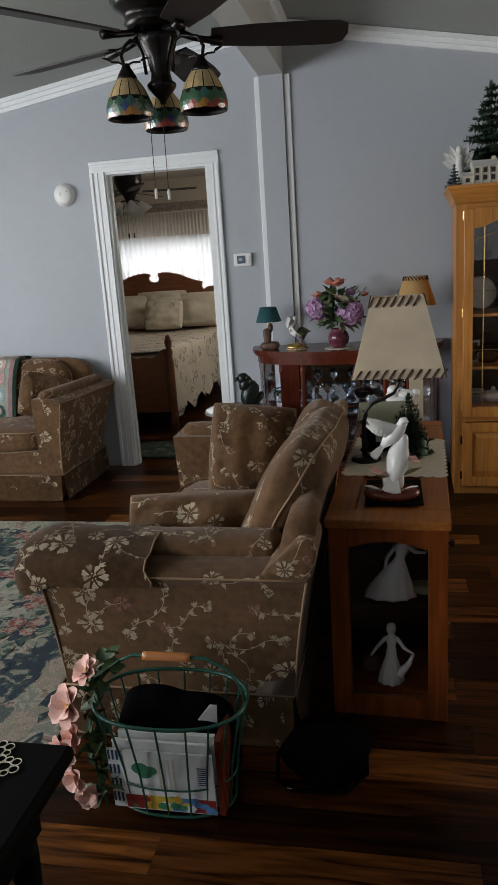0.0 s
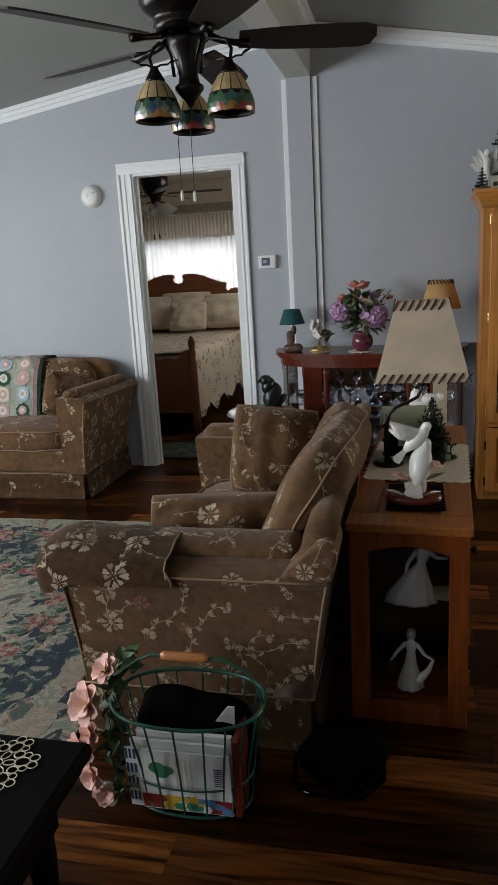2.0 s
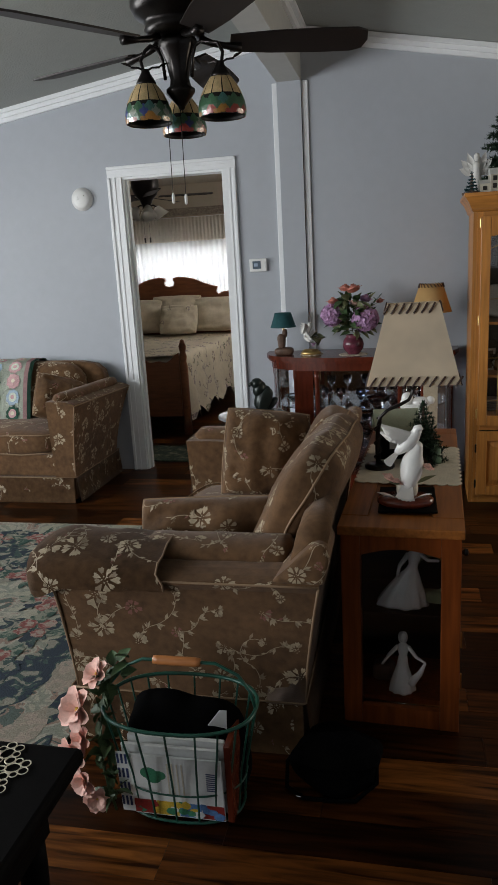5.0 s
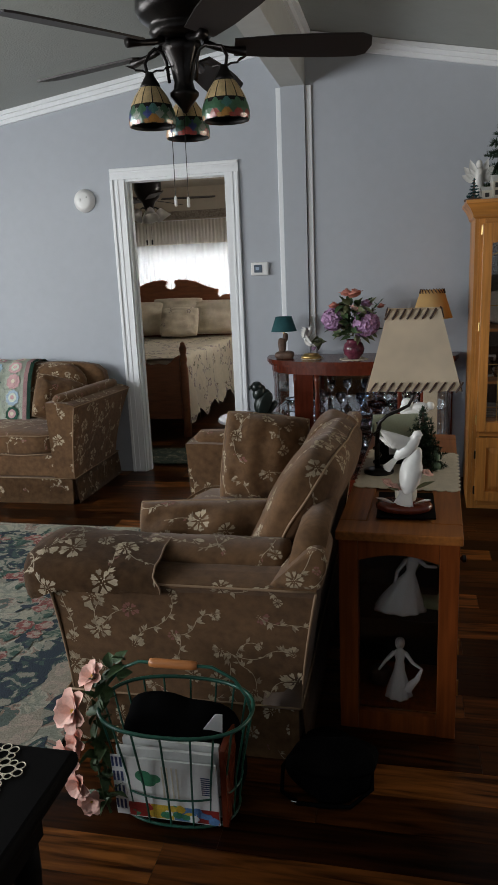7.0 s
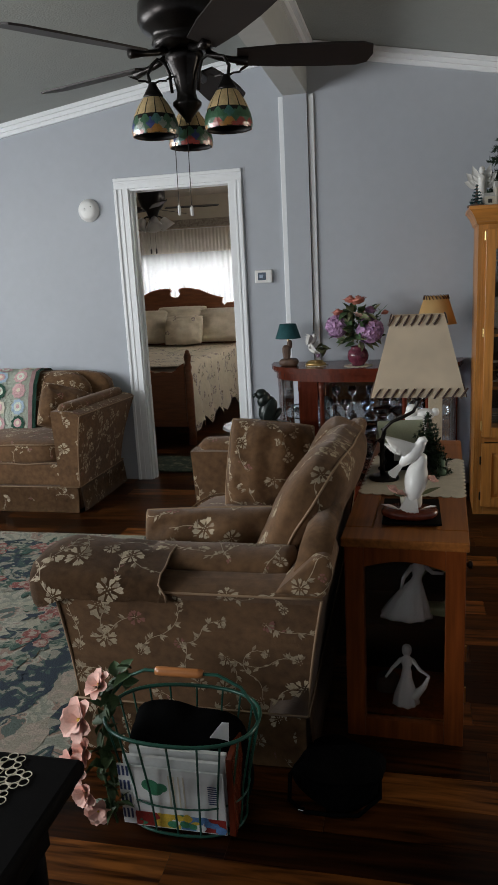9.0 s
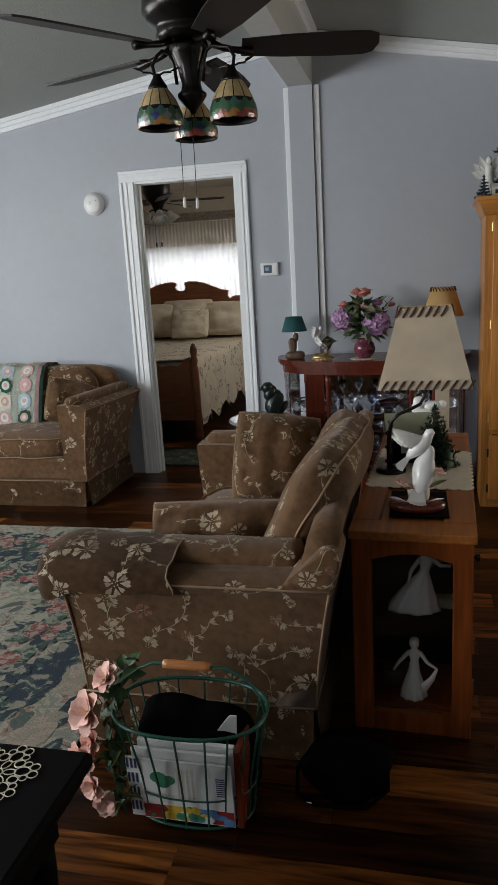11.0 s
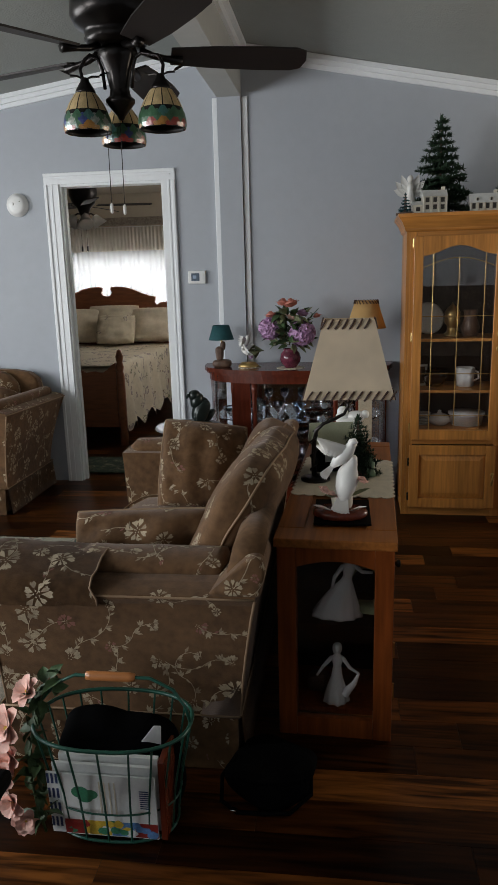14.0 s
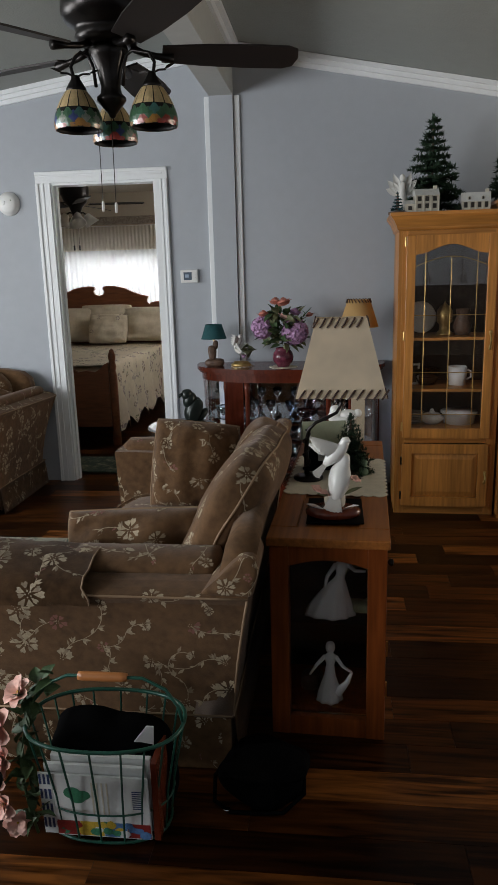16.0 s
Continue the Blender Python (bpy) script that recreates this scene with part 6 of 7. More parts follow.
part("harp", tube(bmesh.new(), [(0, 0, 0.36), (0.03, 0, 0.42), (0.03, 0, 0.52), (0, 0, 0.575)], 0.0025, 6), M_BRONZE, ln, smooth=True)

ct = thing("cottage_ornament", pose(-0.035, 2.74, CZ + 0.0026, 0, 0, 8), "small dark cottage with a sage green roof", "ornament")
part("wall", bx(-0.072, 0.072, -0.05, 0.05, 0, 0.11), M_DARK, ct)
M_SAGE = mat("sage_roof", (0.34, 0.36, 0.25), 0.7, vary=0.1, scale=20)
for sg in (-1, 1):
    part("roof", prism(bmesh.new(), [(sg * 0.068, 0.098), (0.0, 0.180), (0.0, 0.186), (sg * 0.072, 0.102)], "x", -0.085, 0.085), M_SAGE, ct)
part("window", bx(-0.03, 0.0, -0.0525, -0.0505, 0.04, 0.075), M_HOUSEROOF, ct)
pine(pose(0.066, 2.66, CZ + 0.0026), 0.225, 0.075, 13, "small dark bottle-brush fir on the lace runner", M_PINE, 21)
gf = thing("green_figurine", pose(0.115, 2.64, CZ + 0.0026), "little green ornament on the lace runner", "ornament")
part("body", lathe(bmesh.new(), [(0, 0), (0.02, 0), (0.022, 0.01), (0.012, 0.03), (0.015, 0.05), (0.008, 0.062), (0.011, 0.075), (0, 0.085)], 14), mat("pale_green_glaze", (0.16, 0.24, 0.14), 0.3, vary=0.2, scale=30), gf, smooth=True)
bm = bmesh.new()
for c, sz in (((0, 0, 0.07), (0.10, 0.08, 0.14)), ((-0.035, 0, 0.185), (0.055, 0.055, 0.06)), ((0.03, 0, 0.165), (0.09, 0.06, 0.055)), ((0.075, 0, 0.175), (0.04, 0.04, 0.04)), ((-0.04, 0, 0.155), (0.06, 0.055, 0.07)), ((0.0, -0.02, 0.13), (0.12, 0.05, 0.06))):
    soft(bm, c, sz, 2.3, 8)
wb = part("white_statuette", bm, M_WHITE, smooth=True)
wb.matrix_world = pose(0.040, 3.08, CZ) @ Matrix.Scale(0.88, 4)
tagged(wb, "white glazed animal statuette at the end of the console", "statuette")

# ---- ceiling fan with three leaded shades ----
FX, FY = -0.69, 2.36
fan = thing("ceiling_fan", pose(FX, FY, 0), "dark bronze ceiling fan with five blades and leaded lamp shades", "ceiling fan")
part("canopy", lathe(bmesh.new(), [(0, BZ - 0.001), (0.065, BZ - 0.001), (0.07, BZ - 0.02), (0.055, BZ - 0.05), (0.02, BZ - 0.06), (0, BZ - 0.06)], 24), M_BRONZE, fan, smooth=True)
part("downrod", tube(bmesh.new(), [(0, 0, BZ - 0.06), (0, 0, 2.27)], 0.013, 12), M_BRONZE, fan, smooth=True)
part("motor_housing", lathe(bmesh.new(), [(0, 2.285), (0.05, 2.28), (0.11, 2.265), (0.135, 2.235), (0.138, 2.19), (0.125, 2.165), (0.10, 2.15), (0.095, 2.135), (0.10, 2.125), (0.085, 2.105), (0.05, 2.10), (0, 2.10)], 36), M_BRONZE, fan, smooth=True)
part("switch_housing", lathe(bmesh.new(), [(0, 2.10), (0.058, 2.10), (0.062, 2.085), (0.055, 2.07), (0.040, 2.035), (0.030, 1.985), (0.034, 1.965), (0.046, 1.955), (0.046, 1.947), (0.030, 1.928), (0.012, 1.908), (0.009, 1.900), (0, 1.895)], 28, wave=0.03, waves=10), M_BRONZE, fan, smooth=True)
for k in range(5):
    a = 17 + 72 * k
    bi = part("blade_iron", tube(bmesh.new(), [pose(0, 0, 0, 0, 0, a) @ Vector(p) for p in ((0.07, 0, 2.10), (0.11, 0, 2.085), (0.15, 0.0, 2.078), (0.20, 0, 2.072))], [0.012, 0.010, 0.010, 0.016], 8), M_BRONZE, fan, smooth=True)
    outline = [(0.165, -0.045), (0.30, -0.060), (0.46, -0.066), (0.56, -0.064), (0.592, -0.048), (0.602, 0.0), (0.592, 0.048), (0.56, 0.064), (0.46, 0.066), (0.30, 0.060), (0.165, 0.045)]
    bl = part("blade", prism(bmesh.new(), outline, "z", -0.003, 0.003), M_BLADE, fan, "dark wooden blade")
    bl.matrix_basis = pose(0, 0, 2.085, 0, 0, a) @ pose(0, 0, 0, -13, 0, 0)

def pane_glass(name, colour, rough=0.35):
    """Opalescent glass: cloudy, lets some light through."""
    m = mat(name, colour, rough, vary=0.3, scale=45)
    m.node_tree.nodes["Principled BSDF"].inputs["Transmission Weight"].default_value = 0.25
    return m


G_CREAM = pane_glass("cream_opal_glass", (0.68, 0.50, 0.26))
G_SET = [pane_glass("green_opal_glass", (0.05, 0.14, 0.07)), pane_glass("red_opal_glass", (0.35, 0.035, 0.02)), pane_glass("blue_opal_glass", (0.04, 0.06, 0.22)), pane_glass("teal_opal_glass", (0.06, 0.17, 0.15)), pane_glass("amber_opal_glass", (0.40, 0.18, 0.03)), pane_glass("grey_opal_glass", (0.30, 0.33, 0.28))]
M_CAME = mat("dark_lead_came", (0.015, 0.013, 0.012), 0.5, metal=0.4)


def shade_profile(u):
    """Radius and drop of the bell-shaped shade, u from the neck to the rim."""
    r = 0.026 + 0.047 * math.sin(min(1.0, u * 1.12) * math.pi / 2) ** 0.85
    return r - (0.003 * max(0, u - 0.85) / 0.15), -0.118 * u


def leaded_shade(parent, c, tilt, yaw, seed):
    rg = random.Random(seed)
    t = pose(*c, 0, 0, yaw) @ pose(0, 0, 0, 0, tilt, 0)
    cap = part("shade_cap", lathe(bmesh.new(), [(0, 0.042), (0.012, 0.04), (0.014, 0.03), (0.024, 0.014), (0.031, 0.002), (0.031, -0.006), (0, -0.006)], 18, t), M_BRONZE, parent, smooth=True)
    sh = part("shade", lathe(bmesh.new(), [shade_profile(i / 10) for i in range(11)] + [(shade_profile(i / 10)[0] - 0.002, shade_profile(i / 10)[1]) for i in range(10, -1, -1)], 32, t, wave=0.0), M_CAME, parent, "bell shade of leaded coloured glass", smooth=True)

    def pane(u0, u1, a0, a1, material, petal=0.0):
        bm = bmesh.new()
        g = []
        for i in range(3):
            u = u0 + (u1 - u0) * i / 2
            r, z = shade_profile(u)
            half = (a1 - a0) / 2 * (1 - petal * abs(i - 1))
            g.append([bm.verts.new(t @ Vector(((r + 0.0022) * math.cos(q), (r + 0.0022) * math.sin(q), z))) for q in ((a0 + a1) / 2 - half, (a0 + a1) / 2, (a0 + a1) / 2 + half)])
        for i in range(2):
            for j in range(2):
                bm.faces.new((g[i][j], g[i][j + 1], g[i + 1][j + 1], g[i + 1][j]))
        part("pane", bm, material, sh)

    n = 12
    for k in range(n):
        a = 2 * math.pi * k / n
        pane(0.05, 0.50, a + 0.03, a + 2 * math.pi / n - 0.03, G_CREAM)
    for row, (u0, u1, m) in enumerate(((0.52, 0.80, 12), (0.60, 0.94, 12), (0.78, 0.985, 12), (0.90, 1.0, 12))):
        for k in range(m):
            c, w = 2 * math.pi * (k + 0.5 * (row % 2)) / m, math.pi / m * (0.92, 0.80, 0.88, 0.80)[row]
            pick = (rg.choice((0, 3, 0, 0)), rg.choice((0, 0, 0, 5, 2)), rg.choice((0, 4, 1, 0, 3)), rg.choice((1, 4, 1, 0)))[row]
            pane(u0, u1, c - w, c + w, G_SET[pick], (0.75, 0.80, 0.70, 0.35)[row])


for k, (dx, dy) in enumerate(((-0.098, -0.04), (0.140, -0.035), (-0.035, 0.135))):
    yaw = math.degrees(math.atan2(dy, dx))
    rr = math.hypot(dx, dy)
    ring = pose(0, 0, 0, 0, 0, yaw)
    part("lamp_arm", tube(bmesh.new(), [ring @ Vector(p) for p in ((0.045, 0, 1.985), (0.05, 0, 2.04), (0.062, 0, 2.072), (0.085, 0, 2.082), (rr - 0.004, 0, 2.068), (rr + 0.012, 0, 2.04), (rr + 0.006, 0, 2.01), (rr, 0, 1.99))], 0.0055, 8), M_BRONZE, fan, smooth=True)
    bm = bmesh.new()
    for sg in (-1, 1):
        tw = ring @ pose(rr, 0, 2.015)
        tube(bm, [tw @ Vector((0, 0, -0.005)), tw @ Vector((sg * 0.022, 0.006, 0.004)), tw @ Vector((sg * 0.045, 0.01, 0.004))], 0.003, 6)
        leaf(bm, tw @ pose(sg * 0.042, 0.01, 0.004, 0, -15, 0 if sg > 0 else 180), 0.035, 0.02, 0.1)
    part("leaf_ornament", bm, M_BRONZE, fan, "bronze leaf twig")
    leaded_shade(fan, (dx, dy, 1.975 - (0.012 if k == 2 else 0)), 0, yaw, 60 + k)
for x, zl in ((-0.045, 1.615), (-0.002, 1.61)):
    part("pull_chain", tube(bmesh.new(), [(x, -0.012, 1.915), (x - 0.002, -0.012, zl + 0.03)], 0.0013, 5), M_BRONZE, fan)
    part("pull_knob", lathe(bmesh.new(), [(0, 0), (0.005, 0.003), (0.005, 0.028), (0.002, 0.034), (0, 0.034)], 8, pose(x - 0.002, -0.012, zl)), M_PLASTIC, fan)

# ---- wall fittings ----
sm = thing("smoke_detector", pose(-2.135, D, 1.903, 90, 0, 0), "round white smoke detector on the wall", "smoke detector")
part("body", lathe(bmesh.new(), [(0, 0), (0.075, 0), (0.075, 0.012), (0.066, 0.016), (0.064, 0.034), (0.045, 0.044), (0, 0.046)], 36), M_PLASTIC, sm, smooth=True)
part("button", lathe(bmesh.new(), [(0, 0.046), (0.012, 0.046), (0.011, 0.050), (0, 0.051)], 14, pose(-0.02, 0.005, 0)), M_PLASTIC, sm)
part("light", lathe(bmesh.new(), [(0, 0.0445), (0.004, 0.0445), (0.003, 0.047), (0, 0.047)], 8, pose(0.03, 0.02, 0)), M_LEAF, sm)
th = thing("thermostat", pose(-0.940, D, 1.406), "white wall thermostat with a small grey display", "thermostat")
part("body", bx(-0.058, 0.058, -0.026, -0.0005, -0.042, 0.042, bevel=0.006), M_PLASTIC, th)
part("display", bx(-0.036, 0.018, -0.0285, -0.0265, -0.024, 0.026), mat("grey_display", (0.10, 0.13, 0.17), 0.2), th)
part("digits", bx(-0.026, -0.002, -0.0295, -0.0288, -0.008, 0.012), mat("display_digits", (0.30, 0.38, 0.5), 0.3), th)
for z in (-0.015, 0.015):
    part("button", bx(0.030, 0.046, -0.029, -0.0265, z - 0.008, z + 0.008, bevel=0.001), M_PLASTIC, th)

# ---- bedroom: bed, pillows, fan, mat ----
bed = thing("bed", pose(-2.67, 0, 0), "wooden bed with a broken-arch headboard and cream spread", "bed")
half = [(0.0, 0.45), (0.80, 0.45), (0.80, 1.07), (0.775, 1.12), (0.70, 1.145), (0.62, 1.135), (0.585, 1.11), (0.56, 1.14), (0.575, 1.20), (0.50, 1.215), (0.40, 1.25), (0.30, 1.295), (0.19, 1.32), (0.10, 1.325), (0.055, 1.315), (0.045, 1.29), (0.065, 1.26), (0.05, 1.23), (0.0, 1.215)]
outline = half[1:] + [(-x, z) for x, z in reversed(half[2:-1])] + [(-0.80, 0.45)]
part("headboard", prism(bmesh.new(), outline, "y", 8.10, 8.145), M_BEDWOOD, bed)
part("headboard_rail", bx(-0.70, 0.70, 8.078, 8.0995, 0.92, 0.95, bevel=0.005), M_BEDWOOD, bed)
for x in (-0.80, 0.80):
    part("head_post", bx(x - 0.035, x + 0.035, 8.085, 8.16, 0, 1.06, bevel=0.008), M_BEDWOOD, bed)
POST = [(0.0, 0), (0.036, 0), (0.036, 0.10), (0.028, 0.13), (0.036, 0.2), (0.036, 0.60), (0.026, 0.64), (0.034, 0.68), (0.024, 0.72), (0.030, 0.745), (0.033, 0.77), (0.022, 0.80), (0.018, 0.82), (0.0, 0.83)]
for x in (-0.81, 0.81):
    part("foot_post", lathe(bmesh.new(), POST, 16, pose(x, 5.86, 0)), M_BEDWOOD, bed, smooth=True)
part("foot_post", lathe(bmesh.new(), POST[:-3] + [(0.02, 0.84), (0, 0.85)], 16, pose(0.43, 5.86, 0)), M_BEDWOOD, bed, smooth=True)
n = 40
top = [(-0.775 + 1.55 * i / n, 0.66 + 0.035 * math.cos(i / n * math.pi * 8) + 0.02 * math.cos(i / n * math.pi * 16)) for i in range(n + 1)]
part("footboard", prism(bmesh.new(), [(-0.775, 0.16), (0.775, 0.16)] + top[::-1], "y", 5.845, 5.875), M_BEDWOOD, bed)
part("mattress", bx(-0.77, 0.77, 5.92, 8.07, 0.30, 0.66, bevel=0.06), M_LINEN, bed)
for x in (-0.80, 0.80):
    part("side_rail", bx(x - 0.015, x + 0.015, 5.90, 8.08, 0.20, 0.34), M_BEDWOOD, bed)
sp = thing("bedspread", pose(-2.67, 0, 0), "cream bedspread with dusky sprigs hanging over the bedside", "bedspread")
bm = bmesh.new()
rows = []
for j in range(41):
    v = j / 40
    y = 5.905 + v * 2.10
    row = []
    for i in range(33):
        s = -1 + 2 * i / 32
        if abs(s) < 0.62:
            x, z = s / 0.62 * 0.79, 0.685 + 0.008 * noise.noise(Vector((s * 4, y * 3, 0)))
        else:
            d = (abs(s) - 0.62) / 0.38
            fold = 0.03 * math.sin(y * 19 + 2 * noise.noise(Vector((y * 2, 0, 0)))) * d
            x = math.copysign(0.80 + 0.05 * d + fold, s)
            z = 0.685 - d * (0.53 + 0.05 * math.sin(y * 31)) - 0.01
        row.append(bm.verts.new((x, y, z)))
    rows.append(row)
for a, b in zip(rows, rows[1:]):
    for i in range(32):
        bm.faces.new((a[i], a[i + 1], b[i + 1], b[i]))
spread = part("cloth", bm, M_LINEN, sp, smooth=True)
save = (M_FLOWER, M_FLOWER_RED)
M_FLOWER, M_FLOWER_RED = M_SPRAY, M_LEAFGREY
embroider(spread, 40, 77, lambda p, nn: p.x > -0.3, 0.10, 0.3, True)


def bed_pillow(x, y, z, w, h, d, rx, rz, seed, label):
    p = thing("bed_pillow", pose(x, y, z, rx, 0, rz), label, "pillow", "bed pillows")
    c = part("pillowcase", pillow_body(w, h, d, seed)[0], M_LINEN, p, smooth=True)
    embroider(c, 3, seed, lambda q, nn: nn.y < -0.3, 0.085, 0.3)


bed_pillow(-2.96, 7.86, 0.90, 0.60, 0.42, 0.20, -22, 4, 31, "cream sprigged pillow against the headboard")
bed_pillow(-2.08, 7.88, 0.90, 0.60, 0.42, 0.20, -22, -4, 32, "cream sprigged pillow against the headboard")
bed_pillow(-2.55, 7.92, 0.92, 0.64, 0.45, 0.18, -20, 0, 34, "cream sprigged pillow against the headboard")
bed_pillow(-2.46, 7.70, 0.865, 0.46, 0.36, 0.17, -26, 2, 33, "smaller cream cushion in front of the bed pillows")
M_FLOWER, M_FLOWER_RED = save

bf = thing("ceiling_fan", pose(-2.28, 6.45, -0.10), "dark bedroom ceiling fan with frosted tulip lamps", "ceiling fan")
part("motor_housing", lathe(bmesh.new(), [(0, 2.455), (0.10, 2.455), (0.12, 2.38), (0.125, 2.30), (0.125, 2.24), (0.10, 2.17), (0.06, 2.13), (0.04, 2.08), (0.03, 2.05), (0, 2.04)], 28), M_BRONZE, bf, smooth=True)
for k in range(5):
    bl = part("blade", prism(bmesh.new(), [(0.12, -0.045), (0.5, -0.062), (0.60, -0.05), (0.61, 0), (0.60, 0.05), (0.5, 0.062), (0.12, 0.045)], "z", -0.003, 0.003), M_BLADE, bf, "dark blade")
    bl.matrix_basis = pose(0, 0, 2.155, 0, 0, 9 + 72 * k) @ pose(0, 0, 0, 12, 0, 0)
M_FROST = glassy("frosted_glass", (0.95, 0.93, 0.88), 0.5)
for k in range(4):
    a = 25 + 90 * k
    part("lamp_shade", lathe(bmesh.new(), [(0.02, 0), (0.03, -0.01), (0.045, -0.05), (0.07, -0.10), (0.066, -0.10), (0.04, -0.05), (0.018, -0.01)], 20, pose(0, 0, 2.07, 0, 0, a) @ pose(0.085, 0, 0, 0, -32, 0), wave=0.04, waves=8), M_FROST, bf, "frosted tulip shade", smooth=True)
    part("lamp_arm", tube(bmesh.new(), [pose(0, 0, 0, 0, 0, a) @ Vector(p) for p in ((0.02, 0, 2.08), (0.06, 0, 2.085), (0.088, 0, 2.068))], 0.007), M_BRONZE, bf, smooth=True)
for x in (-0.03, 0.02):
    part("pull_chain", tube(bmesh.new(), [(x, -0.03, 2.06), (x, -0.03, 1.80)], 0.0015, 5), M_BRONZE, bf)
    part("pull_knob", lathe(bmesh.new(), [(0, 0), (0.008, 0.005), (0.008, 0.045), (0, 0.05)], 8, pose(x, -0.03, 1.755)), M_BRONZE, bf)
rgm = part("bedroom_mat", bx(-2.35, -1.25, 4.95, 5.40, 0.002, 0.012, bevel=0.003), M_MAT)
tagged(rgm, "dark green patterned mat inside the bedroom door", "mat")

# ---- flowered rug ----
rug = thing("area_rug", pose(0, 0, 0), "ivory area rug with navy scrolls and rose sprays", "rug")
part("rug_field", bx(-3.7, -1.03, 0.7, 3.595, 0.001, 0.010, bevel=0.003), M_RUG, rug)
rg = random.Random(9)


def patch(x, y, r, material, z, stretch=1.0, turn=0.0, rough=0.35, name="woven_patch"):
    bm = bmesh.new()
    ring = []
    for i in range(28):
        a = 2 * math.pi * i / 28
        q = r * (1 + rough * noise.noise(Vector((math.cos(a) * 1.7 + x * 5, math.sin(a) * 1.7 + y * 5, r * 9))) + 0.08 * math.sin(a * 7 + x * 9))
        u, v = q * math.cos(a) * stretch, q * math.sin(a)
        px, py = x + u * math.cos(turn) - v * math.sin(turn), y + u * math.sin(turn) + v * math.cos(turn)
        ring.append(bm.verts.new((min(-1.06, max(-3.66, px)), min(3.56, max(0.74, py)), z)))
    bm.faces.new(ring)
    return part(name, bm, material, rug)


def spray(x, y, k):
    """A cluster of roses among leaves."""
    for i in range(6):
        a = i * 1.05 + k
        patch(x + 0.10 * math.cos(a), y + 0.07 * math.sin(a), rg.uniform(0.030, 0.050), M_RUGLEAF if i % 2 else M_RUGDARK, 0.0124 + 0.00003 * (i + k), 1.8, a, 0.9)
    for i in range(4):
        a = i * 1.7 + k * 2
        patch(x + 0.055 * math.cos(a), y + 0.05 * math.sin(a), rg.uniform(0.026, 0.042), M_RUGROSE, 0.0136 + 0.00003 * (i + k), 1.2, a, 0.35)
        patch(x + 0.055 * math.cos(a) + 0.008, y + 0.05 * math.sin(a) + 0.006, 0.013, M_RUGPALE, 0.0146 + 0.00003 * (i + k), 1.2, a, 0.3)


# border of dark scrolls a little inside the edge, with sprays along it
for i in range(22):
    y = 0.95 + i * 0.105
    patch(-1.36 - 0.07 * math.sin(y * 4.6), y, 0.085 + 0.03 * math.sin(y * 7), M_RUGDARK, 0.0107 + 0.00002 * i, 1.25, 1.2, 0.5)
for i in range(20):
    x = -1.75 - i * 0.095
    patch(x, 3.10 + 0.05 * math.sin(x * 5), 0.075 + 0.035 * math.sin(x * 6), M_RUGDARK, 0.0112 + 0.00002 * i, 1.3, 0.1, 0.35)
for i in range(8):
    patch(-1.10 - 0.01 * (i % 2), 1.0 + i * 0.32, 0.05, M_RUGDARK, 0.0108 + 0.00002 * i, 2.2, 1.35, 0.6)
    patch(-1.20, 1.14 + i * 0.32, 0.06, M_RUGPALE, 0.0109 + 0.00002 * i, 1.7, 1.0 + 0.2 * i, 0.5)
    patch(-1.35 - i * 0.27, 3.44, 0.036, M_RUGDARK, 0.0110 + 0.00002 * i, 2.6, 0.1, 0.7)
for k in range(9):
    spray(-1.53 - 0.05 * math.sin(k * 2.1), 1.20 + k * 0.24, k)
    spray(-1.55 - k * 0.24, 2.86 + 0.04 * math.sin(k), k + 3)
    spray(-1.42 - k * 0.26, 3.34 + 0.03 * math.cos(k * 3), k + 5)
for k in range(7):
    spray(-1.95 - 0.13 * k, 2.35 - 0.1 * (k % 3), k + 9)
for i in range(40):
    patch(rg.uniform(-2.9, -1.6), rg.uniform(1.3, 2.7), rg.uniform(0.02, 0.05), (M_RUGLEAF, M_RUGPALE)[i % 2], 0.0118 + 0.00001 * i, rg.uniform(1.3, 2.4), rg.uniform(0, 3), 0.8)

# ---- black stand with a crocheted doily ----
st = thing("side_table", pose(0, 0, 0), "black lacquered side table with a thick moulded top", "table")
part("tabletop", bx(-1.25, -0.650, 0.60, 1.170, 0.428, 0.462, bevel=0.012, seg=3), M_DARK, st)
part("moulding", bx(-1.235, -0.668, 0.615, 1.152, 0.400, 0.4275, bevel=0.008), M_DARK, st)
part("apron", bx(-1.20, -0.715, 0.65, 1.105, 0.30, 0.3995), M_DARK, st)
for x in (-1.17, -0.745):
    for y in (0.68, 1.075):
        part("leg", lathe(bmesh.new(), [(0.018, 0), (0.024, 0.03), (0.018, 0.07), (0.026, 0.16), (0.030, 0.24), (0.03, 0.2995)], 14, pose(x, y, 0)), M_DARK, st, smooth=True)
part("lower_shelf", bx(-1.18, -0.735, 0.67, 1.085, 0.10, 0.12), M_DARK, st)
dd = thing("crochet_doily", pose(-0.815, 1.075, 0.4625), "cream crocheted snowflake doily on the black table", "doily")


def loop(cx, cy, r, thick=0.0018, n=12, sy=1.0, turn=0.0):
    return [(cx + r * math.cos(a) * math.cos(turn) - r * sy * math.sin(a) * math.sin(turn), cy + r * math.cos(a) * math.sin(turn) + r * sy * math.sin(a) * math.cos(turn), 0.002) for a in (2 * math.pi * i / n for i in range(n))]


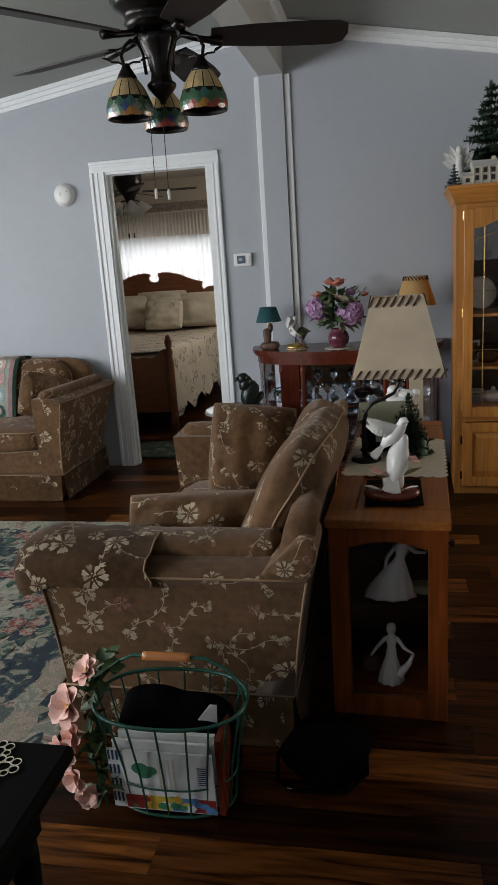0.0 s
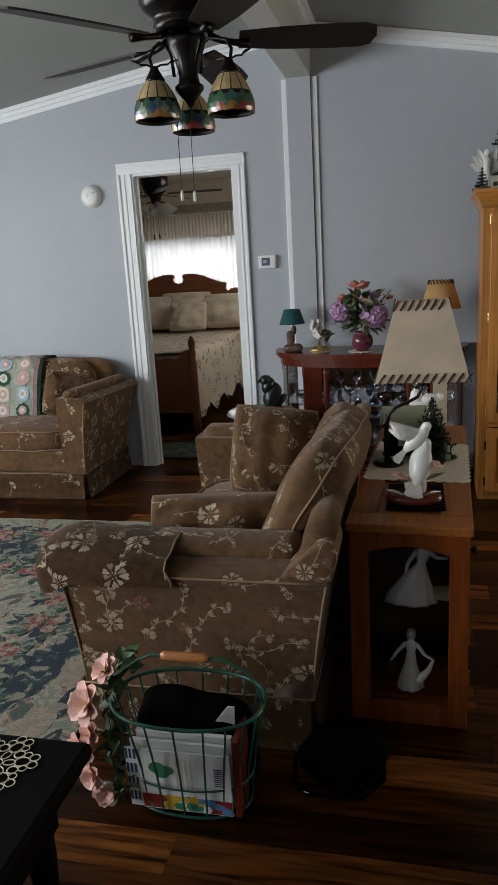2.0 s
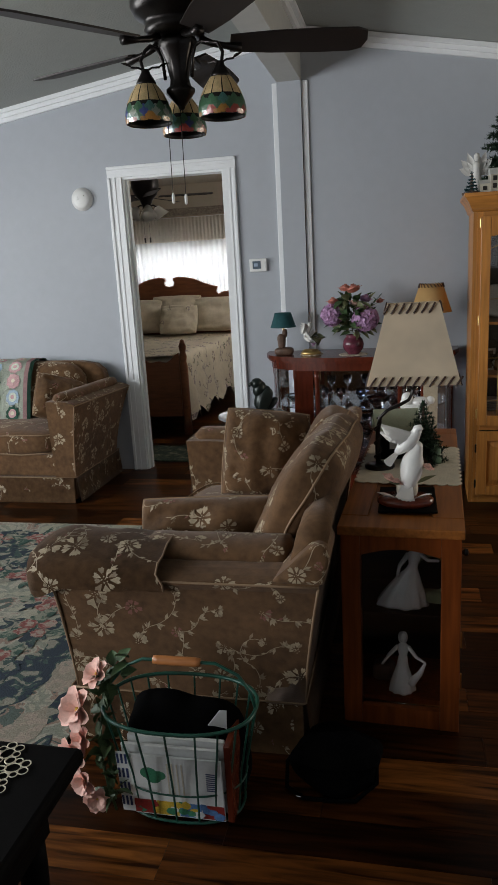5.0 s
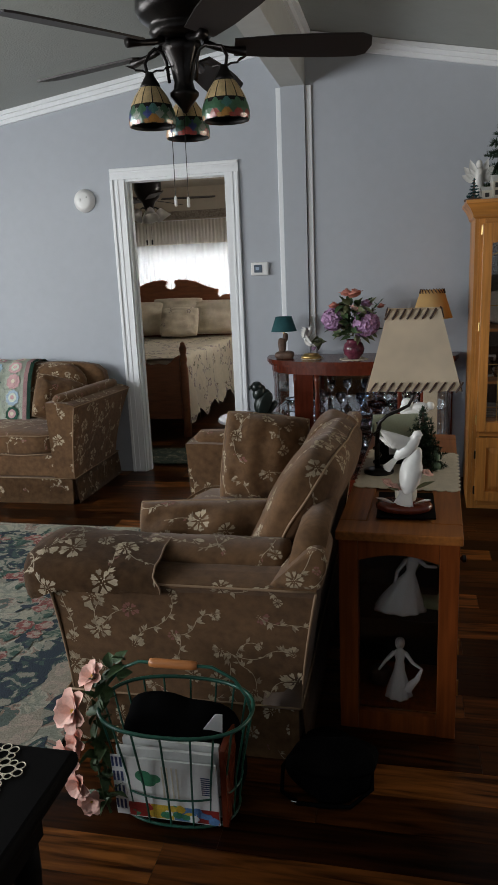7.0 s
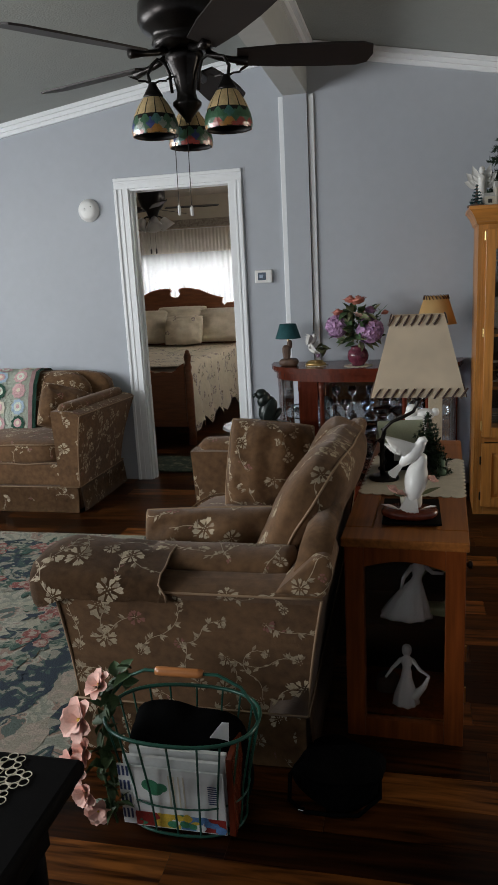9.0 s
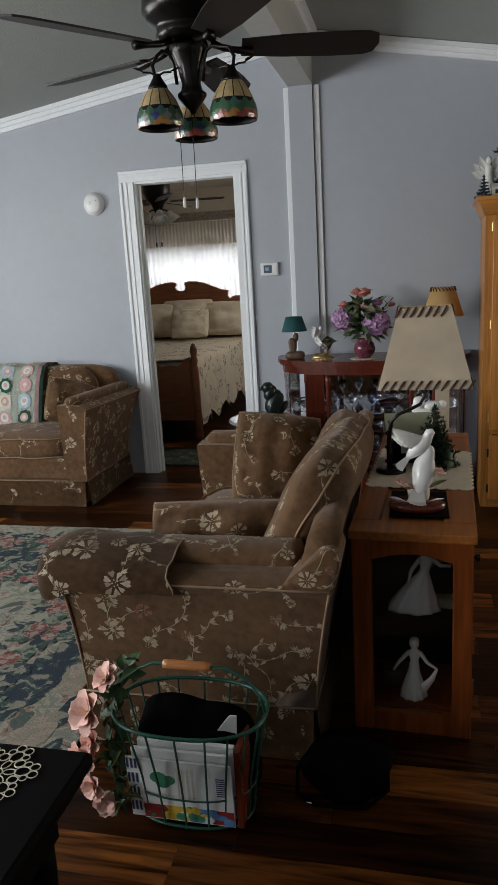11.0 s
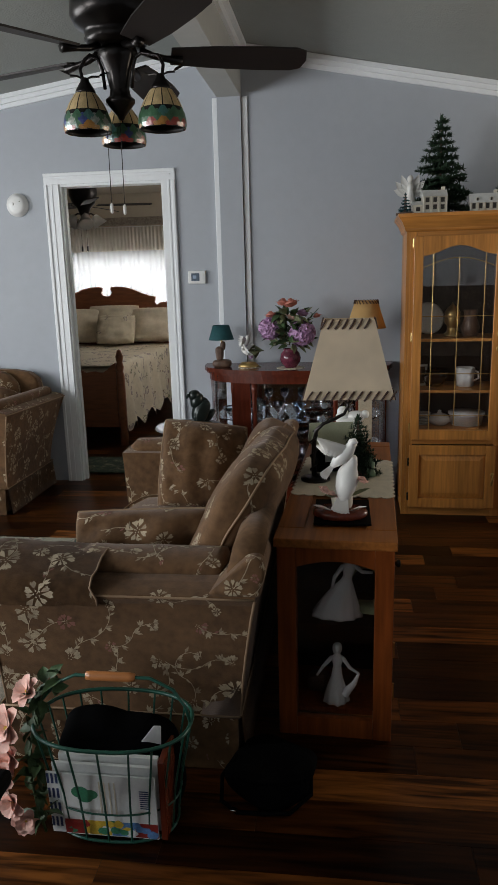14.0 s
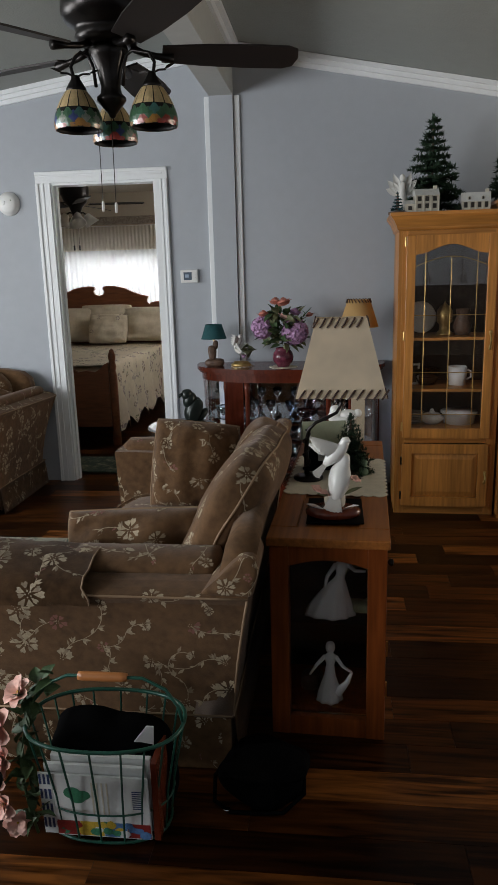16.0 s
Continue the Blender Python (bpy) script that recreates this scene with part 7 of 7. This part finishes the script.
part("ring", tube(bmesh.new(), loop(0, 0, 0.012), 0.0012, 5, True), M_LACE, dd)
for k in range(6):
    a = radians(60 * k + 12)
    c, s = math.cos(a), math.sin(a)
    for d, r, sy, off in ((0.026, 0.013, 0.6, 0), (0.052, 0.016, 0.8, 0), (0.046, 0.011, 1, 0.5), (0.046, 0.011, 1, -0.5), (0.076, 0.010, 1, 0.14), (0.076, 0.010, 1, -0.14), (0.062, 0.008, 1, 0.32), (0.062, 0.008, 1, -0.32)):
        part("loop", tube(bmesh.new(), loop(d * math.cos(a + off), d * math.sin(a + off), r, sy=sy, turn=a), 0.0012, 5, True), M_LACE, dd)

# ---- wire basket of magazines with a silk flower garland ----
BXC, BYC = -0.582, 1.575
ba = thing("wire_basket", pose(BXC, BYC, 0), "green wire magazine basket with a wooden grip", "basket")


def oval(rx, ry, z, n=40, k=2.4):
    out = []
    for i in range(n):
        a = 2 * math.pi * i / n
        c, s = math.cos(a), math.sin(a)
        out.append((math.copysign(abs(c) ** (2 / k), c) * rx, math.copysign(abs(s) ** (2 / k), s) * ry, z))
    return out


part("rim", tube(bmesh.new(), oval(0.205, 0.135, 0.30), 0.0052, 8, True), M_GREENWIRE, ba, smooth=True)
part("lower_ring", tube(bmesh.new(), oval(0.158, 0.098, 0.012), 0.004, 8, True), M_GREENWIRE, ba, smooth=True)
part("middle_ring", tube(bmesh.new(), oval(0.168, 0.108, 0.10), 0.0025, 8, True), M_GREENWIRE, ba, smooth=True)
top_o, bot_o = oval(0.205, 0.135, 0.30, 20), oval(0.158, 0.098, 0.012, 20)
for a, b in zip(top_o, bot_o):
    mid = Vector(a).lerp(Vector(b), 0.55) * 1.0
    part("wire", tube(bmesh.new(), [a, (mid.x * 0.965, mid.y * 0.965, mid.z), b], 0.003, 6), M_GREENWIRE, ba)
for i in range(5):
    y = -0.07 + 0.035 * i
    part("floor_wire", tube(bmesh.new(), [(-0.14, y, 0.010), (0.14, y, 0.010)], 0.0025, 5), M_GREENWIRE, ba)
part("handle_wire", tube(bmesh.new(), [(-0.203, 0, 0.30), (-0.19, 0, 0.345), (-0.15, 0.01, 0.39), (-0.10, 0.015, 0.412), (0.10, 0.015, 0.412), (0.16, 0.01, 0.385), (0.193, 0, 0.345), (0.203, 0, 0.30)], 0.0045, 8), M_GREENWIRE, ba, smooth=True)
part("grip", lathe(bmesh.new(), [(0.006, -0.066), (0.011, -0.064), (0.0125, -0.05), (0.0125, 0.05), (0.011, 0.064), (0.006, 0.066)], 14, pose(-0.005, 0.015, 0.412, 0, 90, 0)), M_HANDLE, ba, "turned wooden grip", smooth=True)


def magazine(y, lean, x0, x1, z1, thick, label, cover=False, material=M_PAPER):
    mg = thing("magazine", pose(BXC, BYC + y, 0.016, lean, 0, 0), label, "magazine", "magazines in the basket")
    part("booklet", bx(x0, x1, 0, thick, 0, z1, bevel=0.001, seg=1), material, mg)
    if cover:
        e = -0.0006
        w, q = x1 - x0, random.Random(5)
        for k, tone in enumerate((M_REDPRINT, M_YELPRINT, M_BLUEPRINT, M_REDPRINT)):
            part("printed_panel", bx(x0 + w * k / 4 + 0.001, x0 + w * (k + 1) / 4 - 0.001, e - 0.0002, e, 0.004, 0.048), tone, mg)
        for k in range(26):
            u = 0.03 + 0.94 * ((k * 0.382) % 1)
            rr, cz = q.uniform(0.007, 0.015), q.uniform(0.012, 0.044)
            tone = (M_REDPRINT, M_YELPRINT, M_GREENPRINT, M_BLUEPRINT)[min(3, int(u * 4))] if q.random() < 0.6 else q.choice((M_REDPRINT, M_YELPRINT, M_GREENPRINT, M_PAPER))
            ring = [(min(x1, max(x0, x0 + w * u + rr * 1.2 * math.cos(t * 0.5236) * q.uniform(0.8, 1.1))), cz + rr * math.sin(t * 0.5236) * q.uniform(0.8, 1.1)) for t in range(12)]
            part("printed_patch", prism(bmesh.new(), ring, "y", e - 0.0003 - 0.00004 * k, e), tone, mg)
        for k in range(9):
            part("printed_bar", bx(x1 - 0.042, x1 - 0.018, e - 0.0004, e, 0.095 + k * 0.0065, 0.098 + k * 0.0065), M_INK, mg)
        for k in range(4):
            part("printed_bar", bx(x0 + 0.10 + k * 0.013, x0 + 0.104 + k * 0.013, e - 0.0004, e, 0.07, 0.17), M_LACE, mg)
        bm = bmesh.new()
        for cx, cz, rr in ((0.050, 0.135, 0.018), (0.078, 0.130, 0.014), (0.062, 0.12, 0.016)):
            prism(bm, [(x0 + cx + rr * 1.3 * math.cos(i * 0.4488), cz + rr * math.sin(i * 0.4488)) for i in range(14)], "y", e - 0.0004 - rr * 0.01, e)
        part("printed_teapot", bm, M_GREENPRINT, mg)
    return mg


magazine(-0.085, 4, -0.118, 0.128, 0.19, 0.006, "white magazine with fruit pictures standing in the basket", True)
magazine(-0.074, 4, -0.140, 0.118, 0.212, 0.010, "stack of pale magazines standing in the basket")
mi = magazine(-0.082, 4, -0.155, -0.120, 0.19, 0.004, "blue and white leaflet standing in the basket")
for k in range(12):
    part("printed_patch", bx(-0.153 + (k % 3) * 0.011, -0.147 + (k % 3) * 0.011, -0.001, -0.0005, 0.02 + (k // 3) * 0.045, 0.05 + (k // 3) * 0.045), M_INK, mi)
magazine(-0.055, 3, -0.13, 0.13, 0.222, 0.014, "pile of white papers standing in the basket")
rb = thing("book", pose(BXC, BYC, 0.016, 0, 0, 0), "dark red-brown book standing at the basket's end", "book")
part("cover", bx(0.134, 0.150, -0.085, 0.03, 0.0, 0.225, bevel=0.002), M_CHERRY, rb)
bag = part("cloth_bag", soft(bmesh.new(), (0, 0, 0.125), (0.31, 0.135, 0.25), 6, 14, (0, 0, 0.02), 0.03, seed=3), M_BLACK, smooth=True)
bag.matrix_world = pose(BXC - 0.008, BYC + 0.037, 0.014)
tagged(bag, "black cloth bundle stuffed in the wire basket", "cloth")
tg = thing("paper_tag", pose(BXC + 0.10, BYC - 0.02, 0.245, 20, 12, 10), "cream paper cutting among the basket's contents", "paper")
part("sheet", prism(bmesh.new(), [(-0.025, 0.0), (0.0, 0.075), (0.018, 0.078), (0.028, 0.0)], "y", 0, 0.002), M_PAPER, tg)

ga = thing("flower_garland", pose(0, 0, 0), "silk garland of pink flowers and green leaves on the basket", "garland")
rg = random.Random(31)


def pink_flower(c, r, face, seed):
    q = random.Random(seed)
    bm = bmesh.new()
    t = Matrix.Translation(c) @ Vector(face).to_track_quat("Z", "Y").to_matrix().to_4x4()
    for layer in range(2):
        for i in range(6):
            leaf(bm, t @ pose(0, 0, 0.003 * layer, 0, 0, 60 * i + 30 * layer + q.uniform(-10, 10)) @ pose(0, 0, 0, q.uniform(-15, 15), -25 - 22 * layer, 0), r * (1.05 - 0.2 * layer), r * 0.80, -0.18, 5, True)
    f = part("flower", bm, M_PINK, ga, "pale pink silk flower", smooth=True)
    part("flower_centre", soft(bmesh.new(), Vector(c) + Vector(face).normalized() * r * 0.15, (r * 0.2,) * 3, 2, 4), M_YELPRINT, f)


for i, (c, r, fdir) in enumerate((((-0.800, 1.56, 0.375), 0.042, (-0.4, -0.6, 0.7)), ((-0.835, 1.505, 0.305), 0.058, (-0.4, -0.8, 0.5)), ((-0.820, 1.49, 0.235), 0.045, (-0.6, -0.8, 0.2)), ((-0.845, 1.47, 0.195), 0.048, (-0.3, -0.9, 0.2)), ((-0.815, 1.455, 0.13), 0.042, (-0.3, -0.9, 0.0)), ((-0.790, 1.46, 0.075), 0.036, (0.2, -0.9, 0.1)))):
    pink_flower(Vector(c), r, fdir, i)
vine = [Vector(p) for p in ((-0.735, 1.60, 0.40), (-0.765, 1.57, 0.36), (-0.785, 1.55, 0.31), (-0.79, 1.52, 0.24), (-0.785, 1.50, 0.16), (-0.765, 1.48, 0.09), (-0.745, 1.47, 0.035))]
part("vine", tube(bmesh.new(), vine, 0.004, 6), M_LEAF, ga, smooth=True)
for i in range(64):
    u = rg.random() * (len(vine) - 1.001)
    p = vine[int(u)].lerp(vine[int(u) + 1], u % 1) + Vector((rg.uniform(-0.02, 0.025), rg.uniform(-0.02, 0.02), 0))
    bm = bmesh.new()
    leaf(bm, Matrix.Translation(p) @ pose(0, 0, 0, rg.uniform(-50, 50), rg.uniform(-60, 50), rg.uniform(0, 360)), rg.uniform(0.04, 0.07), rg.uniform(0.022, 0.036), -0.2)
    part("leaf", bm, M_LEAF, ga, smooth=True)

# ---- black bag on the floor between the loveseat and the console ----
sb = thing("shoulder_bag", pose(-0.185, 1.745, 0, 0, 0, -8), "flat black cloth bag lying on the floor beside the console", "bag")
part("body", soft(bmesh.new(), (0, 0, 0.044), (0.27, 0.22, 0.088), 3.5, 14, (0, 0, 0.012), 0.05, seed=5), M_BLACK, sb, smooth=True)
part("flap", soft(bmesh.new(), (0.01, -0.03, 0.088), (0.22, 0.15, 0.02), 4, 12, (0, 0, 0.004), 0.03, (6, 0, 4), seed=9), M_BLACK, sb, smooth=True)
part("strap", tube(bmesh.new(), [(-0.10, -0.02, 0.092), (-0.13, -0.07, 0.055), (-0.12, -0.115, 0.012), (-0.07, -0.14, 0.006), (0.0, -0.13, 0.006), (0.07, -0.115, 0.008), (0.12, -0.07, 0.04), (0.11, -0.02, 0.09)], 0.006, 8), M_BLACK, sb, smooth=True)
part("buckle", bx(-0.086, -0.070, -0.147, -0.133, 0.011, 0.015, bevel=0.001), M_MIRROR, sb, "small shiny metal buckle")

# ---- white kitchen cabinets on the wall behind, seen only as a reflection ----
for k in range(4):
    kc = thing("kitchen_cabinet", pose(0.8 + k * 0.54, YB + 0.001, 1.16), "white kitchen wall cabinet with panelled doors", "cabinet", "kitchen wall cabinets")
    part("body", bx(0, 0.575, 0, 0.32, 0, 0.62), M_TRIM, kc)
    for x in (0.01, 0.292):
        d = part("door", bx(x, x + 0.272, 0.3205, 0.338, 0.01, 0.61, bevel=0.004), M_TRIM, kc)
        part("handle", bx(x + (0.24 if x < 0.1 else 0.02), x + (0.25 if x < 0.1 else 0.03), 0.339, 0.36, 0.05, 0.15), M_BRONZE, d)

M_TILE = speckled("brown_wall_tile", [(0.0, (0.05, 0.035, 0.025)), (0.45, (0.11, 0.08, 0.055)), (0.56, (0.24, 0.20, 0.15))], 18.0, 0.3)
tagged(part("trim_backsplash", bx(0.7, XR - 0.01, YB + 0.0005, YB + 0.012, 0.0, 1.158), M_TILE), "dark brown tiled kitchen wall under the cabinets", "wall tiles", kind="structure")

# ---- floor boards, laid along the room ----
PW = 0.128
LENS = (0.42, 0.60, 0.78, 0.98)
BOARDS = {}
for L in LENS:
    bm = bx(0.0006, L - 0.0006, 0.0006, PW - 0.0006, -0.003, 0.0)
    me = bpy.data.meshes.new("floor_board")
    bm.to_mesh(me)
    bm.free()
    me.materials.append(M_PLANK)
    BOARDS[L] = me
floor_ob = bpy.data.objects["floor"]
rg = random.Random(17)
rest = bmesh.new()
made = 0
y = YB
while y < 8.36:
    x = XL - rg.uniform(0, 0.36)
    while x < XR:
        L = rg.choice(LENS)
        if -1.1 < x and x + L < XR + 0.1 and x < 1.35 and 0.85 < y < 4.70 and made < 300:
            o = new("floor_board", BOARDS[L])
            o.parent = floor_ob
            o.matrix_basis = pose(x, y, 0)
            made += 1
        else:
            xa, xb = max(x, XL - 0.05) + 0.0006, min(x + L, XR + 0.05) - 0.0006
            r = [rest.verts.new((px, py, 0.0)) for px, py in ((xa, y + 0.0006), (xb, y + 0.0006), (xb, y + PW - 0.0006), (xa, y + PW - 0.0006))]
            rest.faces.new(r)
        x += L
    y += PW
tagged(part("floor_boards", rest, M_PLANKS, floor_ob, "brown laminate boards further off"), kind="stuff")
